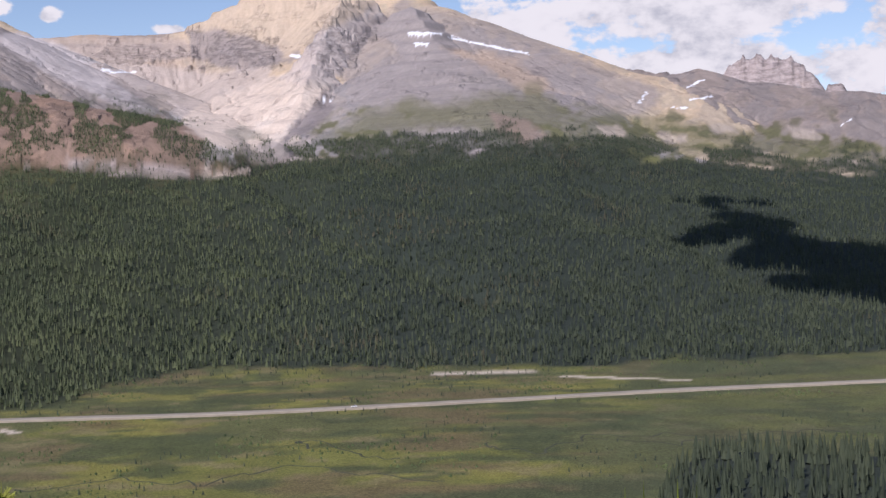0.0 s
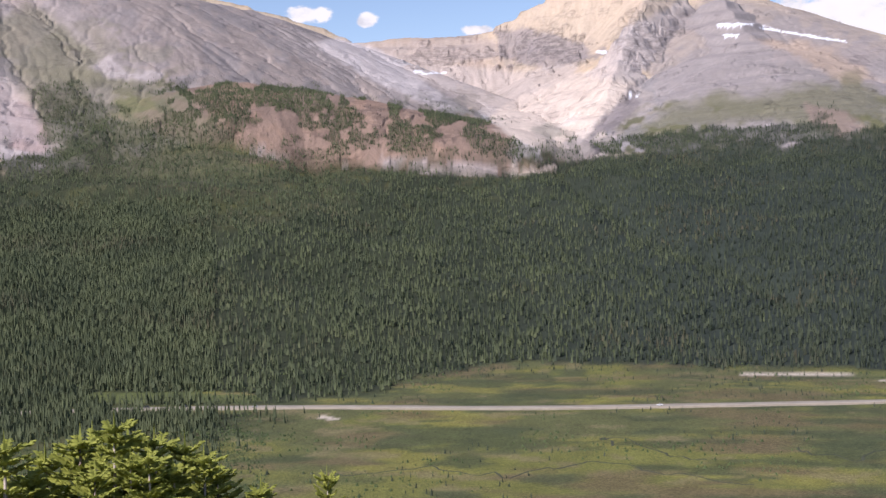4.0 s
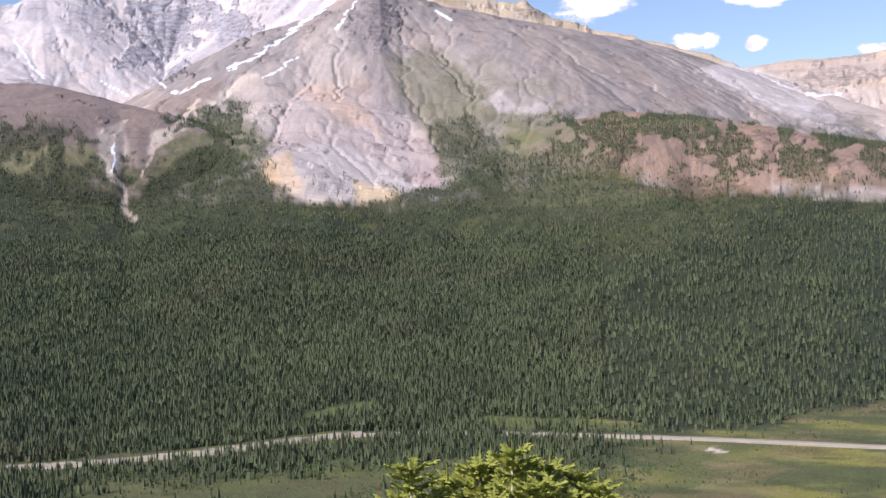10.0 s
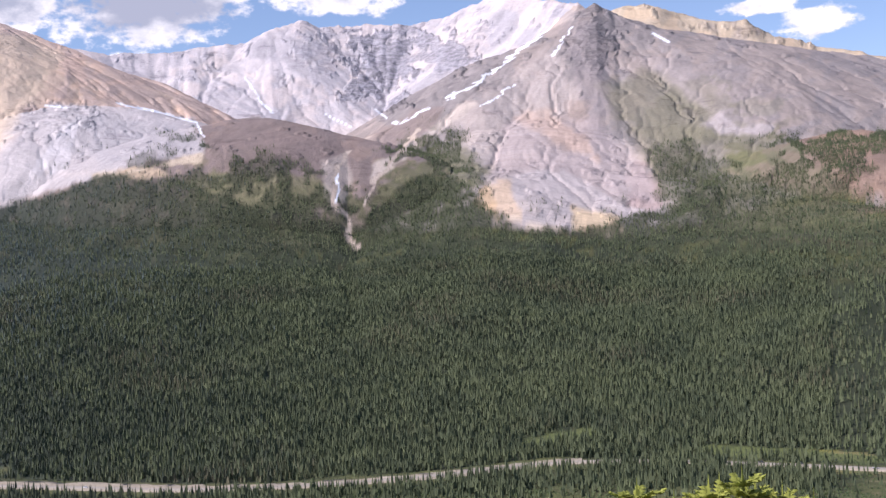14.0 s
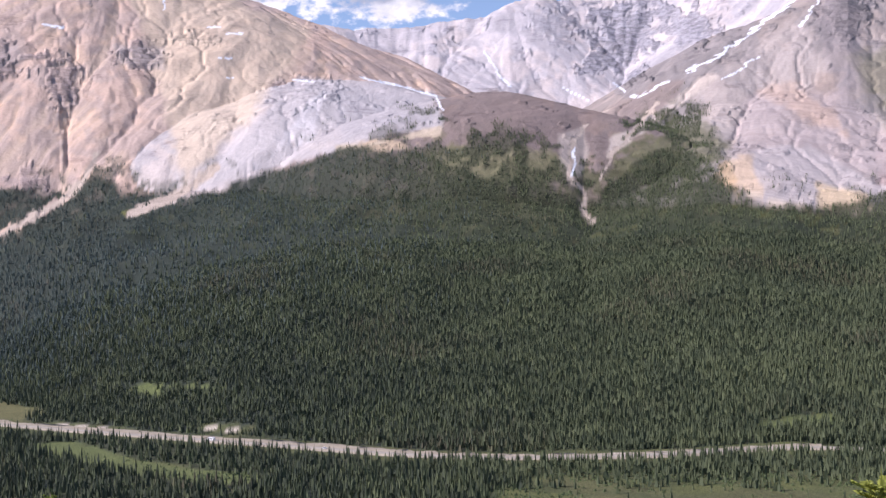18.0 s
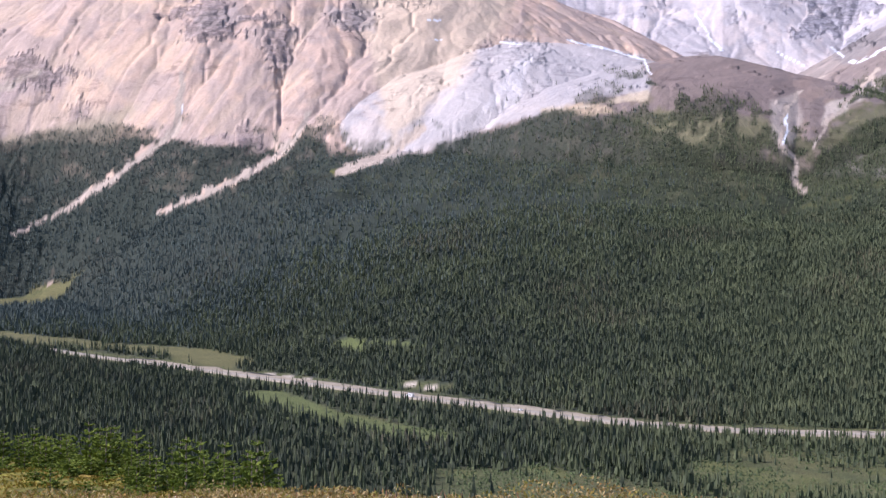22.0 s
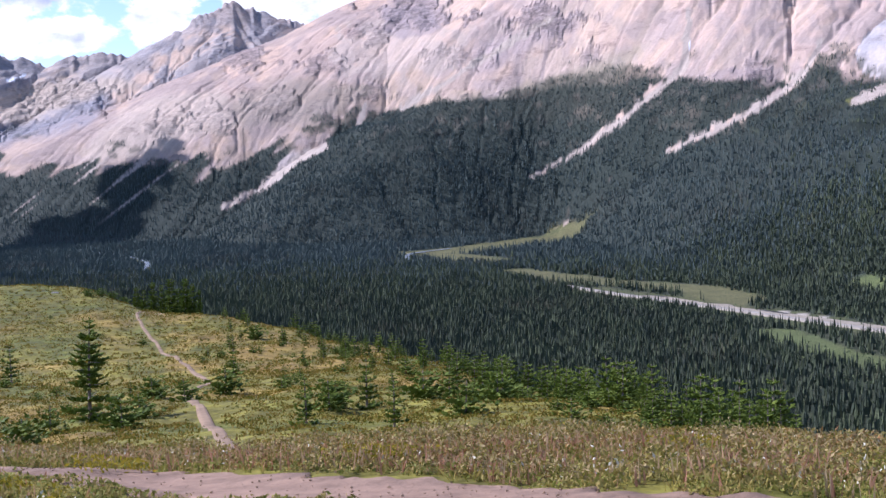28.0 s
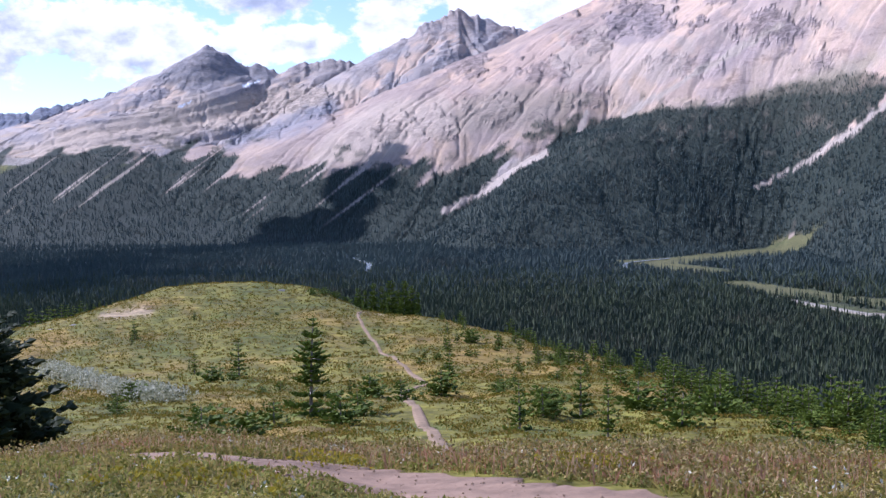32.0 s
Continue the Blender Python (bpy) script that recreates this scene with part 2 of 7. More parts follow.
def to_path(x, y, line):
    """Distance from points to a line in the plan, and how far along it they lie."""
    best, along, run = np.full(np.shape(x), 1e9), np.zeros(np.shape(x)), 0.0
    for (ax, ay), (bx, by) in zip(line, line[1:]):
        dx, dy = bx - ax, by - ay
        k = np.clip(((x - ax) * dx + (y - ay) * dy) / (dx * dx + dy * dy), 0, 1)
        d = np.hypot(x - ax - k * dx, y - ay - k * dy)
        along = np.where(d < best, run + k * math.hypot(dx, dy), along)
        best = np.minimum(best, d)
        run += math.hypot(dx, dy)
    return best, along


def rounded(line, n=6):
    """The line with its corners rounded off (Catmull-Rom)."""
    p = [Vector(q) for q in line]
    p = [2 * p[0] - p[1]] + p + [2 * p[-1] - p[-2]]
    res = []
    for a, b, c, d in zip(p, p[1:], p[2:], p[3:]):
        for i in range(n):
            t = i / n
            res.append(tuple(0.5 * (2 * b + (c - a) * t + (2 * a - 5 * b + 4 * c - d) * t * t + (3 * b - a - 3 * c + d) * t ** 3)))
    return res + [tuple(p[-2])]


ROAD_LINE = rounded(ROAD, 5)


# ravines down the wooded slope: depth, half-width in degrees, line of bearings and elevations
RAVINES = [(26, 0.7, [(8.6, 1.5), (6.6, -0.2), (4.7, -1.6), (2.4, -2.5), (0.4, -3.4), (-1.7, -4.6)]), (18, 0.7, [(-5.8, 0.9), (-8.6, -0.9), (-11.3, -2.4), (-13.7, -4.0)]),
           (9, 0.5, [(45.5, 3.3), (44.9, 2.5), (45.1, 1.7), (44.6, 1.1), (45.3, 0.2), (44.8, -1.2), (45.6, -2.6)]), (16, 0.6, [(66.8, 4.3), (68.3, 2.7), (71.3, 0.9), (73.3, 0.0), (75.0, -1.2)]),
           (16, 0.6, [(72.3, 3.8), (73.7, 2.5), (75.8, 1.2), (77.1, 0.0), (79.2, -1.0)]), (14, 0.6, [(20.0, 2.0), (19.0, 0.4), (17.0, -1.2)])]


def base_height(x, y):
    """Height over the valley floor of all the ground below the rocks."""
    az = np.degrees(np.arctan2(-x, y))
    az = np.where(az < -60, az + 360, az)
    r = np.hypot(x, y) + 1e-6
    # the camera's hill
    brow = knots(BROW, az, 1)
    soft = 0.045 * brow + 0.4
    past = np.log1p(np.exp(np.clip((r - brow) / soft, -30, 30))) * soft
    past = np.where(r - brow > 25 * soft, r - brow, past)
    inside = r - past
    el = np.interp(inside, *zip(*HILL))
    z = np.where(inside < 4, -1.6, inside * np.tan(np.radians(el)))
    z = z + 0.17 * smooth(az, 95, 106) * smooth(r, 5, 8.5) * smooth(r, 24, 12) * (r < 30)
    over = past
    z = z - 0.38 * over - 0.10 * np.minimum(over, 30) * smooth(over, 0, 30)
    z = z + (fbm(x / 9, y / 9, 4, 3) - 0.5) * np.clip((r - 6) / 30, 0, 1) * 0.8 + (fbm(x / 60, y / 60, 4, 4) - 0.5) * smooth(over, 5, 60) * 14
    z = z + (fbm(x / 1.1, y / 1.1, 3, 5) - 0.5) * 0.10 * smooth(r, 1, 4) * smooth(r, 60, 20)
    z = z + (fbm(x / 2.2, y / 2.2, 4, 6, 0.6) - 0.5) * 0.5 * smooth(r, 10, 18) * smooth(r, 190, 150)
    # a wooded bench below the hill
    shelf = -(100 + 0.04 * r) - 0.5 * np.maximum(r - 620, 0) - 90 * smooth(az, -12, -5)
    z = np.where((az < -4) & (r > 200), np.maximum(z, shelf), z)
    # the rise behind the camera
    back = np.clip(np.cos(np.radians(az - 214)), 0, 1) * smooth(np.abs(az - 214), 86, 40)
    z = np.where(back > 0, (1 - back) * z + back * (-1.6 + 0.16 * np.minimum(r, 900)), z) + EYE
    # valley floor and the far slope
    start, line, tree = (knots(SLOPE, az, i) for i in (1, 2, 3))
    top = line * np.tan(np.radians(tree)) + EYE
    k = np.clip((r - start) / (line - start), 0, 3)
    slope = top * np.where(k < 1, k ** 1.35, 1 + 0.5 * (1 - np.exp(-(np.maximum(k, 1) - 1) * 1.2)))
    slope = slope + (fbm(x / 260, y / 260, 4, 8, ridged=True) - 0.6) * np.where(az > 68, 9, 40) * smooth(k, 0.05, 0.5)
    tilt = np.degrees(np.arctan2(slope - EYE, r))
    for deep, half, line in RAVINES:
        lo, hi = np.min(line, axis=0) - 2 * half, np.max(line, axis=0) + 2 * half
        at = np.nonzero((az > lo[0]) & (az < hi[0]) & (tilt > lo[1]) & (tilt < hi[1]) & (r > 1100) & (r < 3600))
        d, _ = to_path(az[at], tilt[at], line)
        slope[at] -= deep * np.maximum(0, 1 - d / (1.6 * half)) ** 1.5
    road, _ = to_path(x, y, ROAD)
    floor = (fbm(x / 120, y / 120, 4, 11) - 0.5) * 4 * smooth(r, 400, 700) * smooth(road, 10, 45)
    far = floor + slope * smooth(k, 0, 0.08)
    return np.maximum(z, far)


CRESTS = []


def crest(name, foot, steep, gully, jag, rock, scree, line):
    """A crest of a mountain: its foot's height over the eye, steepness, depth of gullies, jaggedness, the colours of its rock and
    its scree, and its line (bearing, elevation, distance, reach of the slope)."""
    CRESTS.append((name, foot, steep, gully, jag, rock, scree, line))


crest("castle_peak", 0, 1.1, 30, 8, (0.36, 0.32, 0.30), (0.42, 0.38, 0.35),
      [(-11.5, 3.0, 4800, 700), (-12.9, 4.5, 4800, 800), (-14.6, 4.6, 4800, 800), (-16.4, 4.2, 4800, 800), (-17.9, 3.7, 4800, 700), (-21, 3.0, 4800, 600)])
crest("castle_peak", 0, 0.30, 6, 30, (0.42, 0.35, 0.32), (0.45, 0.385, 0.355),
      [(-12.85, 5.2, 4800, 85), (-13.2, 5.55, 4800, 100), (-13.9, 5.55, 4800, 100), (-14.6, 5.55, 4800, 100), (-15.6, 5.35, 4800, 95), (-16.3, 4.8, 4800, 70), (-16.7, 4.3, 4800, 50)])
crest("castle_peak", 0, 0.35, 6, 20, (0.42, 0.35, 0.32), (0.45, 0.385, 0.355),
      [(-17.0, 4.45, 4800, 45), (-17.5, 4.25, 4800, 45), (-17.9, 3.9, 4800, 40)])
crest("dark_knolls", 20, 1.1, 40, 6, (0.21, 0.18, 0.165), (0.27, 0.23, 0.21),
      [(-4.5, 5.0, 4550, 1200), (-5.6, 6.0, 4550, 1300), (-7.2, 5.6, 4550, 1300), (-8.9, 4.8, 4550, 1300)])
crest("dark_knolls", 20, 1.2, 40, 5, (0.22, 0.19, 0.175), (0.28, 0.24, 0.22),
      [(-9.1, 4.3, 4250, 1200), (-10.1, 4.95, 4250, 1300), (-11.5, 5.2, 4250, 1300), (-12.8, 4.7, 4200, 1300), (-17, 3.95, 4100, 1300), (-18.3, 4.0, 4100, 1300), (-19.5, 3.2, 4050, 1200), (-24, 2.8, 4000, 1200)])
crest("tan_pyramid", 120, 0.75, 15, 5, (0.36, 0.29, 0.24), (0.44, 0.36, 0.29),
      [(24, 6.4, 4800, 700), (17, 6.94, 4800, 700), (15.2, 7.2, 4800, 700), (13, 7.15, 4800, 700), (11, 7.3, 4800, 700)])
crest("tan_pyramid", 60, 1.25, 17, 5, (0.42, 0.34, 0.26), (0.52, 0.42, 0.3),
      [(13, 6.7, 4750, 350), (11, 7.5, 4750, 450), (9, 8.5, 4720, 560), (8.4, 9.0, 4720, 620), (6.5, 10.1, 4700, 760), (4.4, 10.4, 4700, 900), (2, 9.5, 4600, 1200), (0.7, 8.5, 4500, 1600), (-0.6, 7.54, 4450, 1600), (-2.1, 6.8, 4400, 1600), (-4.4, 6.2, 4350, 1600), (-5.6, 5.2, 4200, 1500), (-7.1, 4.3, 4100, 1400), (-9.4, 3.6, 3900, 1200), (-13, 2.5, 3600, 900)])
crest("tan_pyramid", 40, 1.15, 15, 4, (0.25, 0.23, 0.225), (0.33, 0.3, 0.285),
      [(1.2, 8.35, 4200, 900), (0.0, 6.6, 3800, 900), (-0.9, 5.3, 3500, 850), (-1.6, 3.8, 3150, 700), (-2.1, 2.4, 2850, 400)])
crest("tan_pyramid", 60, 0.85, 13, 30, (0.43, 0.375, 0.345), (0.52, 0.455, 0.405),
      [(2.9, 8.8, 4300, 280), (4.2, 8.6, 4120, 300), (4.7, 8.0, 3980, 290), (5.2, 7.0, 3800, 280), (5.8, 5.4, 3520, 260), (6.5, 3.6, 3220, 220), (7.7, 1.5, 2900, 150)])
crest("scree_ridge", 60, 1.1, 18, 5, (0.4, 0.37, 0.36), (0.46, 0.43, 0.42),
      [(19.1, 7.37, 4300, 1000), (17.1, 6.84, 4150, 950), (15.6, 6.07, 3950, 900), (14.1, 4.78, 3700, 800), (12.4, 3.85, 3450, 700), (10.9, 2.67, 3200, 500), (9.9, 2.1, 3000, 350)])
crest("grey_peak", 60, 1.3, 19, 6, (0.22, 0.195, 0.185), (0.305, 0.265, 0.245),
      [(33.4, 11.6, 3900, 1500), (32.6, 11.1, 3900, 1500), (30.5, 10.3, 3900, 1450), (27.7, 9.7, 3950, 1450), (25.6, 9.2, 4000, 1450), (22, 8.4, 4150, 1450), (20.6, 7.9, 4200, 1400), (19.1, 7.37, 4300, 1300)])
crest("tan_summit", 300, 1.0, 14, 5, (0.47, 0.38, 0.28), (0.52, 0.42, 0.3),
      [(33.4, 11.0, 4650, 700), (32.2, 11.45, 4650, 700), (31.2, 11.45, 4650, 700), (29.8, 10.9, 4700, 700), (28.1, 10.4, 4700, 600), (26.9, 10.35, 4700, 500), (26.0, 9.7, 4700, 500), (24, 9.1, 4750, 400), (17.9, 7.3, 4750, 400)])
crest("grey_peak", 50, 1.15, 17, 8, (0.31, 0.27, 0.25), (0.43, 0.365, 0.325),
      [(34.2, 11.6, 3900, 1100), (34.9, 9.5, 3550, 1000), (35.8, 7.3, 3200, 850), (36.4, 5.3, 2900, 650), (36.2, 4.0, 2700, 480), (35.2, 2.4, 2500, 260)])
crest("grey_peak", 60, 1.0, 11, 5, (0.4, 0.35, 0.31), (0.5, 0.43, 0.36),
      [(34.4, 11.6, 3950, 700), (36, 10.3, 3900, 700), (38.1, 8.9, 3700, 700), (40.7, 7.6, 3450, 650), (43.3, 6.4, 3200, 500), (44.8, 5.5, 3050, 350)])
crest("cirque_wall", 250, 1.35, 26, 9, (0.36, 0.335, 0.345), (0.56, 0.51, 0.50),
      [(34.2, 11.62, 4100, 900), (36.4, 12.0, 4350, 1100), (37.2, 12.3, 4450, 1100), (38.3, 12.15, 4550, 1200), (40, 11.4, 4700, 1300), (41.8, 11.1, 4750, 1300), (44.1, 11.2, 4750, 1350), (45.9, 11.1, 4700, 1350), (46.8, 11.5, 4650, 1350), (48.2, 11.0, 4600, 1300), (49.3, 10.5, 4600, 1300), (52.8, 10.15, 4600, 1300), (55.1, 10.05, 4600, 1300), (57.5, 10.45, 4550, 1300), (59.9, 10.95, 4500, 1300)])
crest("brown_hump", 110, 0.75, 4, 1, (0.20, 0.155, 0.138), (0.23, 0.18, 0.158),
      [(51.3, 5.9, 3000, 480), (51, 6.6, 3000, 560), (49.9, 7.16, 2980, 620), (48.4, 7.2, 2960, 620), (46.4, 6.3, 2950, 560), (44.9, 5.4, 2950, 420)])
crest("grey_hump", 150, 0.8, 15, 3, (0.36, 0.325, 0.315), (0.48, 0.435, 0.415),
      [(62.2, 3.5, 2950, 200), (60, 5.2, 3150, 420), (58.3, 7.17, 3180, 560), (57.6, 7.84, 3180, 620), (55.9, 7.86, 3180, 620), (53.9, 7.7, 3180, 600), (51.7, 7.0, 3180, 480)])
crest("pink_massif", 120, 1.2, 34, 8, (0.42, 0.32, 0.275), (0.54, 0.405, 0.31),
      [(59.9, 10.95, 4500, 1500), (60.4, 11.5, 4400, 1600), (62.1, 12.0, 4300, 1600), (64.5, 13.2, 4250, 1600), (69, 13.8, 4250, 1600), (73, 12.6, 4300, 1500), (74.2, 10.5, 4350, 1200)])
crest("pink_massif", 110, 1.05, 20, 10, (0.38, 0.29, 0.26), (0.525, 0.40, 0.31),
      [(66, 12.8, 4150, 900), (67, 9.5, 3700, 800), (68.6, 6.8, 3350, 620), (69.5, 4.6, 3000, 380)])
crest("pink_massif", 110, 1.05, 18, 8, (0.47, 0.37, 0.29), (0.56, 0.445, 0.33),
      [(62.5, 11.8, 4200, 900), (63.4, 8.0, 3600, 750), (64.6, 5.6, 3200, 500), (65.2, 3.8, 2950, 300)])
crest("pink_massif", 100, 1.05, 20, 8, (0.40, 0.31, 0.275), (0.525, 0.40, 0.31),
      [(71.5, 11.5, 4150, 900), (73.4, 8.8, 3900, 850), (75.9, 6.74, 3700, 800), (78.5, 5.0, 3500, 720), (81, 3.8, 3380, 640), (83.8, 2.5, 3250, 560), (86.5, 0.6, 3080, 420), (88.5, -1.0, 2950, 260)])
# a recess between ribs: its bluish shade is put into the rock colours
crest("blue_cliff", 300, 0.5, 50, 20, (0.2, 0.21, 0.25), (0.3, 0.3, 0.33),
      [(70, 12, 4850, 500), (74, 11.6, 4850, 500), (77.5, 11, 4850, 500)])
crest("pink_ridge", 60, 1.3, 23, 9, (0.36, 0.275, 0.235), (0.50, 0.365, 0.275),
      [(76.6, 10.6, 4600, 1400), (79, 10.2, 4600, 1500), (81.9, 9.3, 4550, 1500), (84.3, 8.0, 4450, 1500), (85.9, 7.35, 4400, 1450), (87.2, 6.4, 4350, 1400), (88.4, 6.2, 4350, 1350), (90, 5.0, 4300, 1200), (93, 3.1, 4150, 1000), (96, 1.2, 4000, 700)])
crest("grey_horn", 60, 1.5, 36, 40, (0.37, 0.335, 0.32), (0.54, 0.405, 0.31),
      [(88.6, 6.1, 4750, 900), (89.6, 6.3, 4750, 1000), (90.9, 6.8, 4750, 1000), (92.2, 7.12, 4750, 1000), (93.2, 6.95, 4720, 1000), (94.7, 5.95, 4700, 1000), (96.2, 4.5, 4650, 900), (98.5, 2.6, 4500, 700), (101, 0.9, 4400, 400)])
crest("banded_peak", 60, 1.25, 34, 22, (0.35, 0.30, 0.28), (0.55, 0.425, 0.32),
      [(94.5, 4.6, 4850, 800), (95.7, 5.0, 4850, 800), (96.7, 5.0, 4850, 800), (98, 5.2, 4850, 800), (99.3, 4.9, 4850, 800), (100.5, 3.7, 4800, 700), (102, 2.0, 4650, 500)])
crest("tower_peak", 40, 1.5, 36, 44, (0.34, 0.305, 0.30), (0.54, 0.415, 0.315),
      [(99.6, 3.5, 4870, 800), (100.6, 4.6, 4870, 800), (101.2, 5.05, 4870, 800), (102.2, 5.0, 4870, 800), (102.8, 5.5, 4870, 800), (103.4, 5.62, 4870, 800), (104, 5.3, 4870, 800), (104.8, 4.5, 4850, 800), (105.8, 3.76, 4800, 800), (108, 2.4, 4700, 600)])
# the blue haze of distance is put into this range's rock colours
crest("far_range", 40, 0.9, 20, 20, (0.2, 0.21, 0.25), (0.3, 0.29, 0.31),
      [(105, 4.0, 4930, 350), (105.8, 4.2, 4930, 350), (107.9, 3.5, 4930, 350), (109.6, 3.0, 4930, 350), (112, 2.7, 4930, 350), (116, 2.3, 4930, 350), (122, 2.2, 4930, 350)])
crest("red_hill", 60, 0.55, 8, 4, (0.215, 0.152, 0.118), (0.27, 0.19, 0.145),
      [(26, 4.7, 2950, 300), (23.9, 5.15, 2900, 380), (22.2, 5.2, 2860, 400), (20.2, 4.95, 2820, 380), (17.7, 4.55, 2780, 340), (15.7, 4.05, 2740, 310), (14.2, 3.85, 2720, 300), (12.4, 3.5, 2700, 280), (11.2, 2.5, 2690, 200)])
GROUPS = ["ground"] + list(dict.fromkeys(c[0] for c in CRESTS))


def facet(v):
    """A wave of straight flanks, 0 to 1."""
    return np.abs(2 * (v - np.floor(v + 0.5)))


def crest_height(x, y, base, warp, steep, gully, jag, line, seed, slant, cell):
    """Height over the eye that one crest gives above the ground at its foot, and the distance from it."""
    p = [(*(bearing(a) * r).xy, r * math.tan(radians(e)), d) for a, e, r, d in line]
    best, dist, rib, run = np.full(x.shape, -1e4), np.full(x.shape, 1e4), np.full(x.shape, 0.5), 0.0
    way = np.zeros(x.shape)
    ticks = np.arange(0, 9000, 6.0)
    rough = jag * (fbm(ticks / (45 if jag < 20 else 24), ticks * 0 + 0.5, 3, seed, 0.65) * 2 - 1)
    for (ax, ay, az, ad), (bx, by, bz, bd) in zip(p, p[1:]):
        dx, dy = bx - ax, by - ay
        size, wide = math.hypot(dx, dy), max(ad, bd)
        at = np.nonzero((x > min(ax, bx) - wide) & (x < max(ax, bx) + wide) & (y > min(ay, by) - wide) & (y < max(ay, by) + wide))
        px, py = x[at], y[at]
        free = ((px - ax) * dx + (py - ay) * dy) / size ** 2
        k = np.clip(free, 0, 1)
        d = np.hypot(px - ax - k * dx, py - ay - k * dy)
        reach = ad + k * (bd - ad)
        inside = np.nonzero(d < reach)
        at = (at[0][inside],)
        k, d, reach, free = k[inside], d[inside], reach[inside], free[inside]
        s = run + k * size
        top = az + k * (bz - az) + np.interp(s, ticks, rough)
        q = 1 - d / reach
        low = base[at]
        rise = np.maximum(top - low, 0)
        # gullies run down the fall line: coarse ribs with finer ones between
        u = s + 0.7 * (free - k) * size + 16 * warp[at] + slant * d + 0.08 * d * np.sin(0.004 * s + seed)
        cells = u / cell + 1.5 * fbm(u / 620, d / 1100, 3, seed + 3)
        w = np.abs(cells - np.floor(cells) - 0.5)
        pinch = w / (1.12 - 0.85 * np.minimum(d / reach, 1))
        coarse = 1 - 2 * w
        fine = 1 - facet(3.7 * pinch + 0.25 * fbm(u / 200, d / 300, 2, seed + 5))
        hair = value_noise(pinch * 26, d / 260 + np.floor(cells) * 7.3, seed + 13)
        cut = 0.75 * (0.5 - coarse) + 0.16 * (fine - 0.5) * (0.5 + w) * (0.3 + 1.4 * fbm(u / 300, d / 300, 2, seed + 9)) + 0.06 * (hair - 0.5)
        coarse = 1 - coarse
        h = low + rise * q ** steep + cut * gully * 0.8 * smooth(d, 0, 190) * smooth(q, 0, 0.25) * np.minimum(1, rise / 150)
        old = best[at]
        dist[at] = np.where(h > old, d, dist[at])
        rib[at] = np.where(h > old, 0.40 * coarse + 0.35 * fine + 0.4 * hair, rib[at])
        way[at] = np.where(h > old, pinch * cell, way[at])
        best[at] = np.maximum(old, h)
        run += size
    return best, dist, rib, way


BEDDED = {"tan_pyramid": 0.9, "banded_peak": 0.35, "tower_peak": 0.3, "tan_summit": 0.6, "castle_peak": 0.5, "pink_massif": 0.35}


# how far the ribs slant as they come down, bent to fit the camera's view down the valley
SLANT = {"pink_massif": -0.28, "pink_ridge": -0.6, "grey_horn": -0.8, "banded_peak": -0.9, "tower_peak": -0.9, "far_range": -0.9}
# outcrops of bare rock: bearing, elevation, half-width, half-height, how bare
CRAGS = [(43.1, 9.6, 1.7, 1.6, 1.0), (40.3, 9.8, 1.8, 0.9, 0.9), (46.0, 10.2, 1.0, 0.7, 0.5), (33.6, 9.8, 0.9, 1.5, 0.7), (27.1, 10.0, 1.7, 0.3, 0.7), (9.2, 6.4, 2.3, 0.85, 1.0), (13.6, 6.2, 2.6, 0.30, 0.8),
         (4.6, 6.6, 1.3, 1.3, 0.8), (4.4, 9.5, 2.4, 0.45, 0.8), (70.9, 8.7, 1.5, 0.9, 1.0), (67.8, 7.7, 0.7, 1.1, 0.8), (64.5, 8.8, 1.2, 0.45, 0.9), (69.4, 3.4, 0.6, 0.6, 0.7), (62.5, 9.6, 1.2, 0.3, 0.6),
         (84.1, 6.6, 1.9, 0.7, 1.0), (78.3, 6.0, 1.7, 0.8, 0.9), (86.4, 3.2, 1.2, 0.5, 0.5), (91.9, 4.9, 1.3, 0.6, 0.8), (99.5, 3.2, 1.6, 0.7, 0.9), (101.4, 2.0, 1.2, 0.5, 0.6), (57.5, 7.4, 1.6, 0.5, 0.4), (95.2, 1.9, 1.2, 0.6, 0.6), (82.0, 4.6, 1.5, 0.5, 0.6), (88.5, 4.5, 1.4, 0.5, 0.6), (90.5, 2.8, 1.2, 0.6, 0.6), (80.5, 7.6, 1.2, 0.4, 0.7), (93.0, 2.2, 1.0, 0.5, 0.5), (76.3, 4.6, 1.0, 0.4, 0.5), (86.0, 5.8, 0.9, 0.5, 0.6)]


# deep valleys between the ribs of the rocks: depth, half-width in degrees, line of bearings and elevations
VALLEYS = [(23, 1.5, [(63.3, 9.0), (65.3, 6.0), (66.8, 4.3), (68.2, 3.0)]), (25, 1.5, [(69.2, 8.6), (71.8, 5.2), (72.5, 3.9), (73.7, 2.6)]), 
           (21, 1.3, [(60.0, 7.5), (61.3, 4.6), (62.8, 3.2)]), (25, 1.6, [(78.6, 7.0), (82.0, 4.6), (83.8, 3.7), (85.1, 2.3)]), (19, 1.2, [(75.2, 8.6), (77.0, 6.0), (79.2, 4.0)]), (19, 1.2, [(87.6, 5.2), (89.5, 2.6), (91.5, 0.6)]), (17, 1.1, [(92.0, 5.0), (94.0, 2.2), (96.0, 0.6)]),
           (17, 1.1, [(96.0, 4.2), (97.6, 2.4), (99.4, 0.6)]), (17, 1.0, [(100.0, 3.8), (101.6, 2.0), (103.0, 0.6)]), (15, 1.2, [(32.0, 10.0), (30.0, 7.5), (28.2, 5.8)]), (13, 1.0, [(35.4, 9.8), (37.2, 7.0), (38.8, 4.4)])]


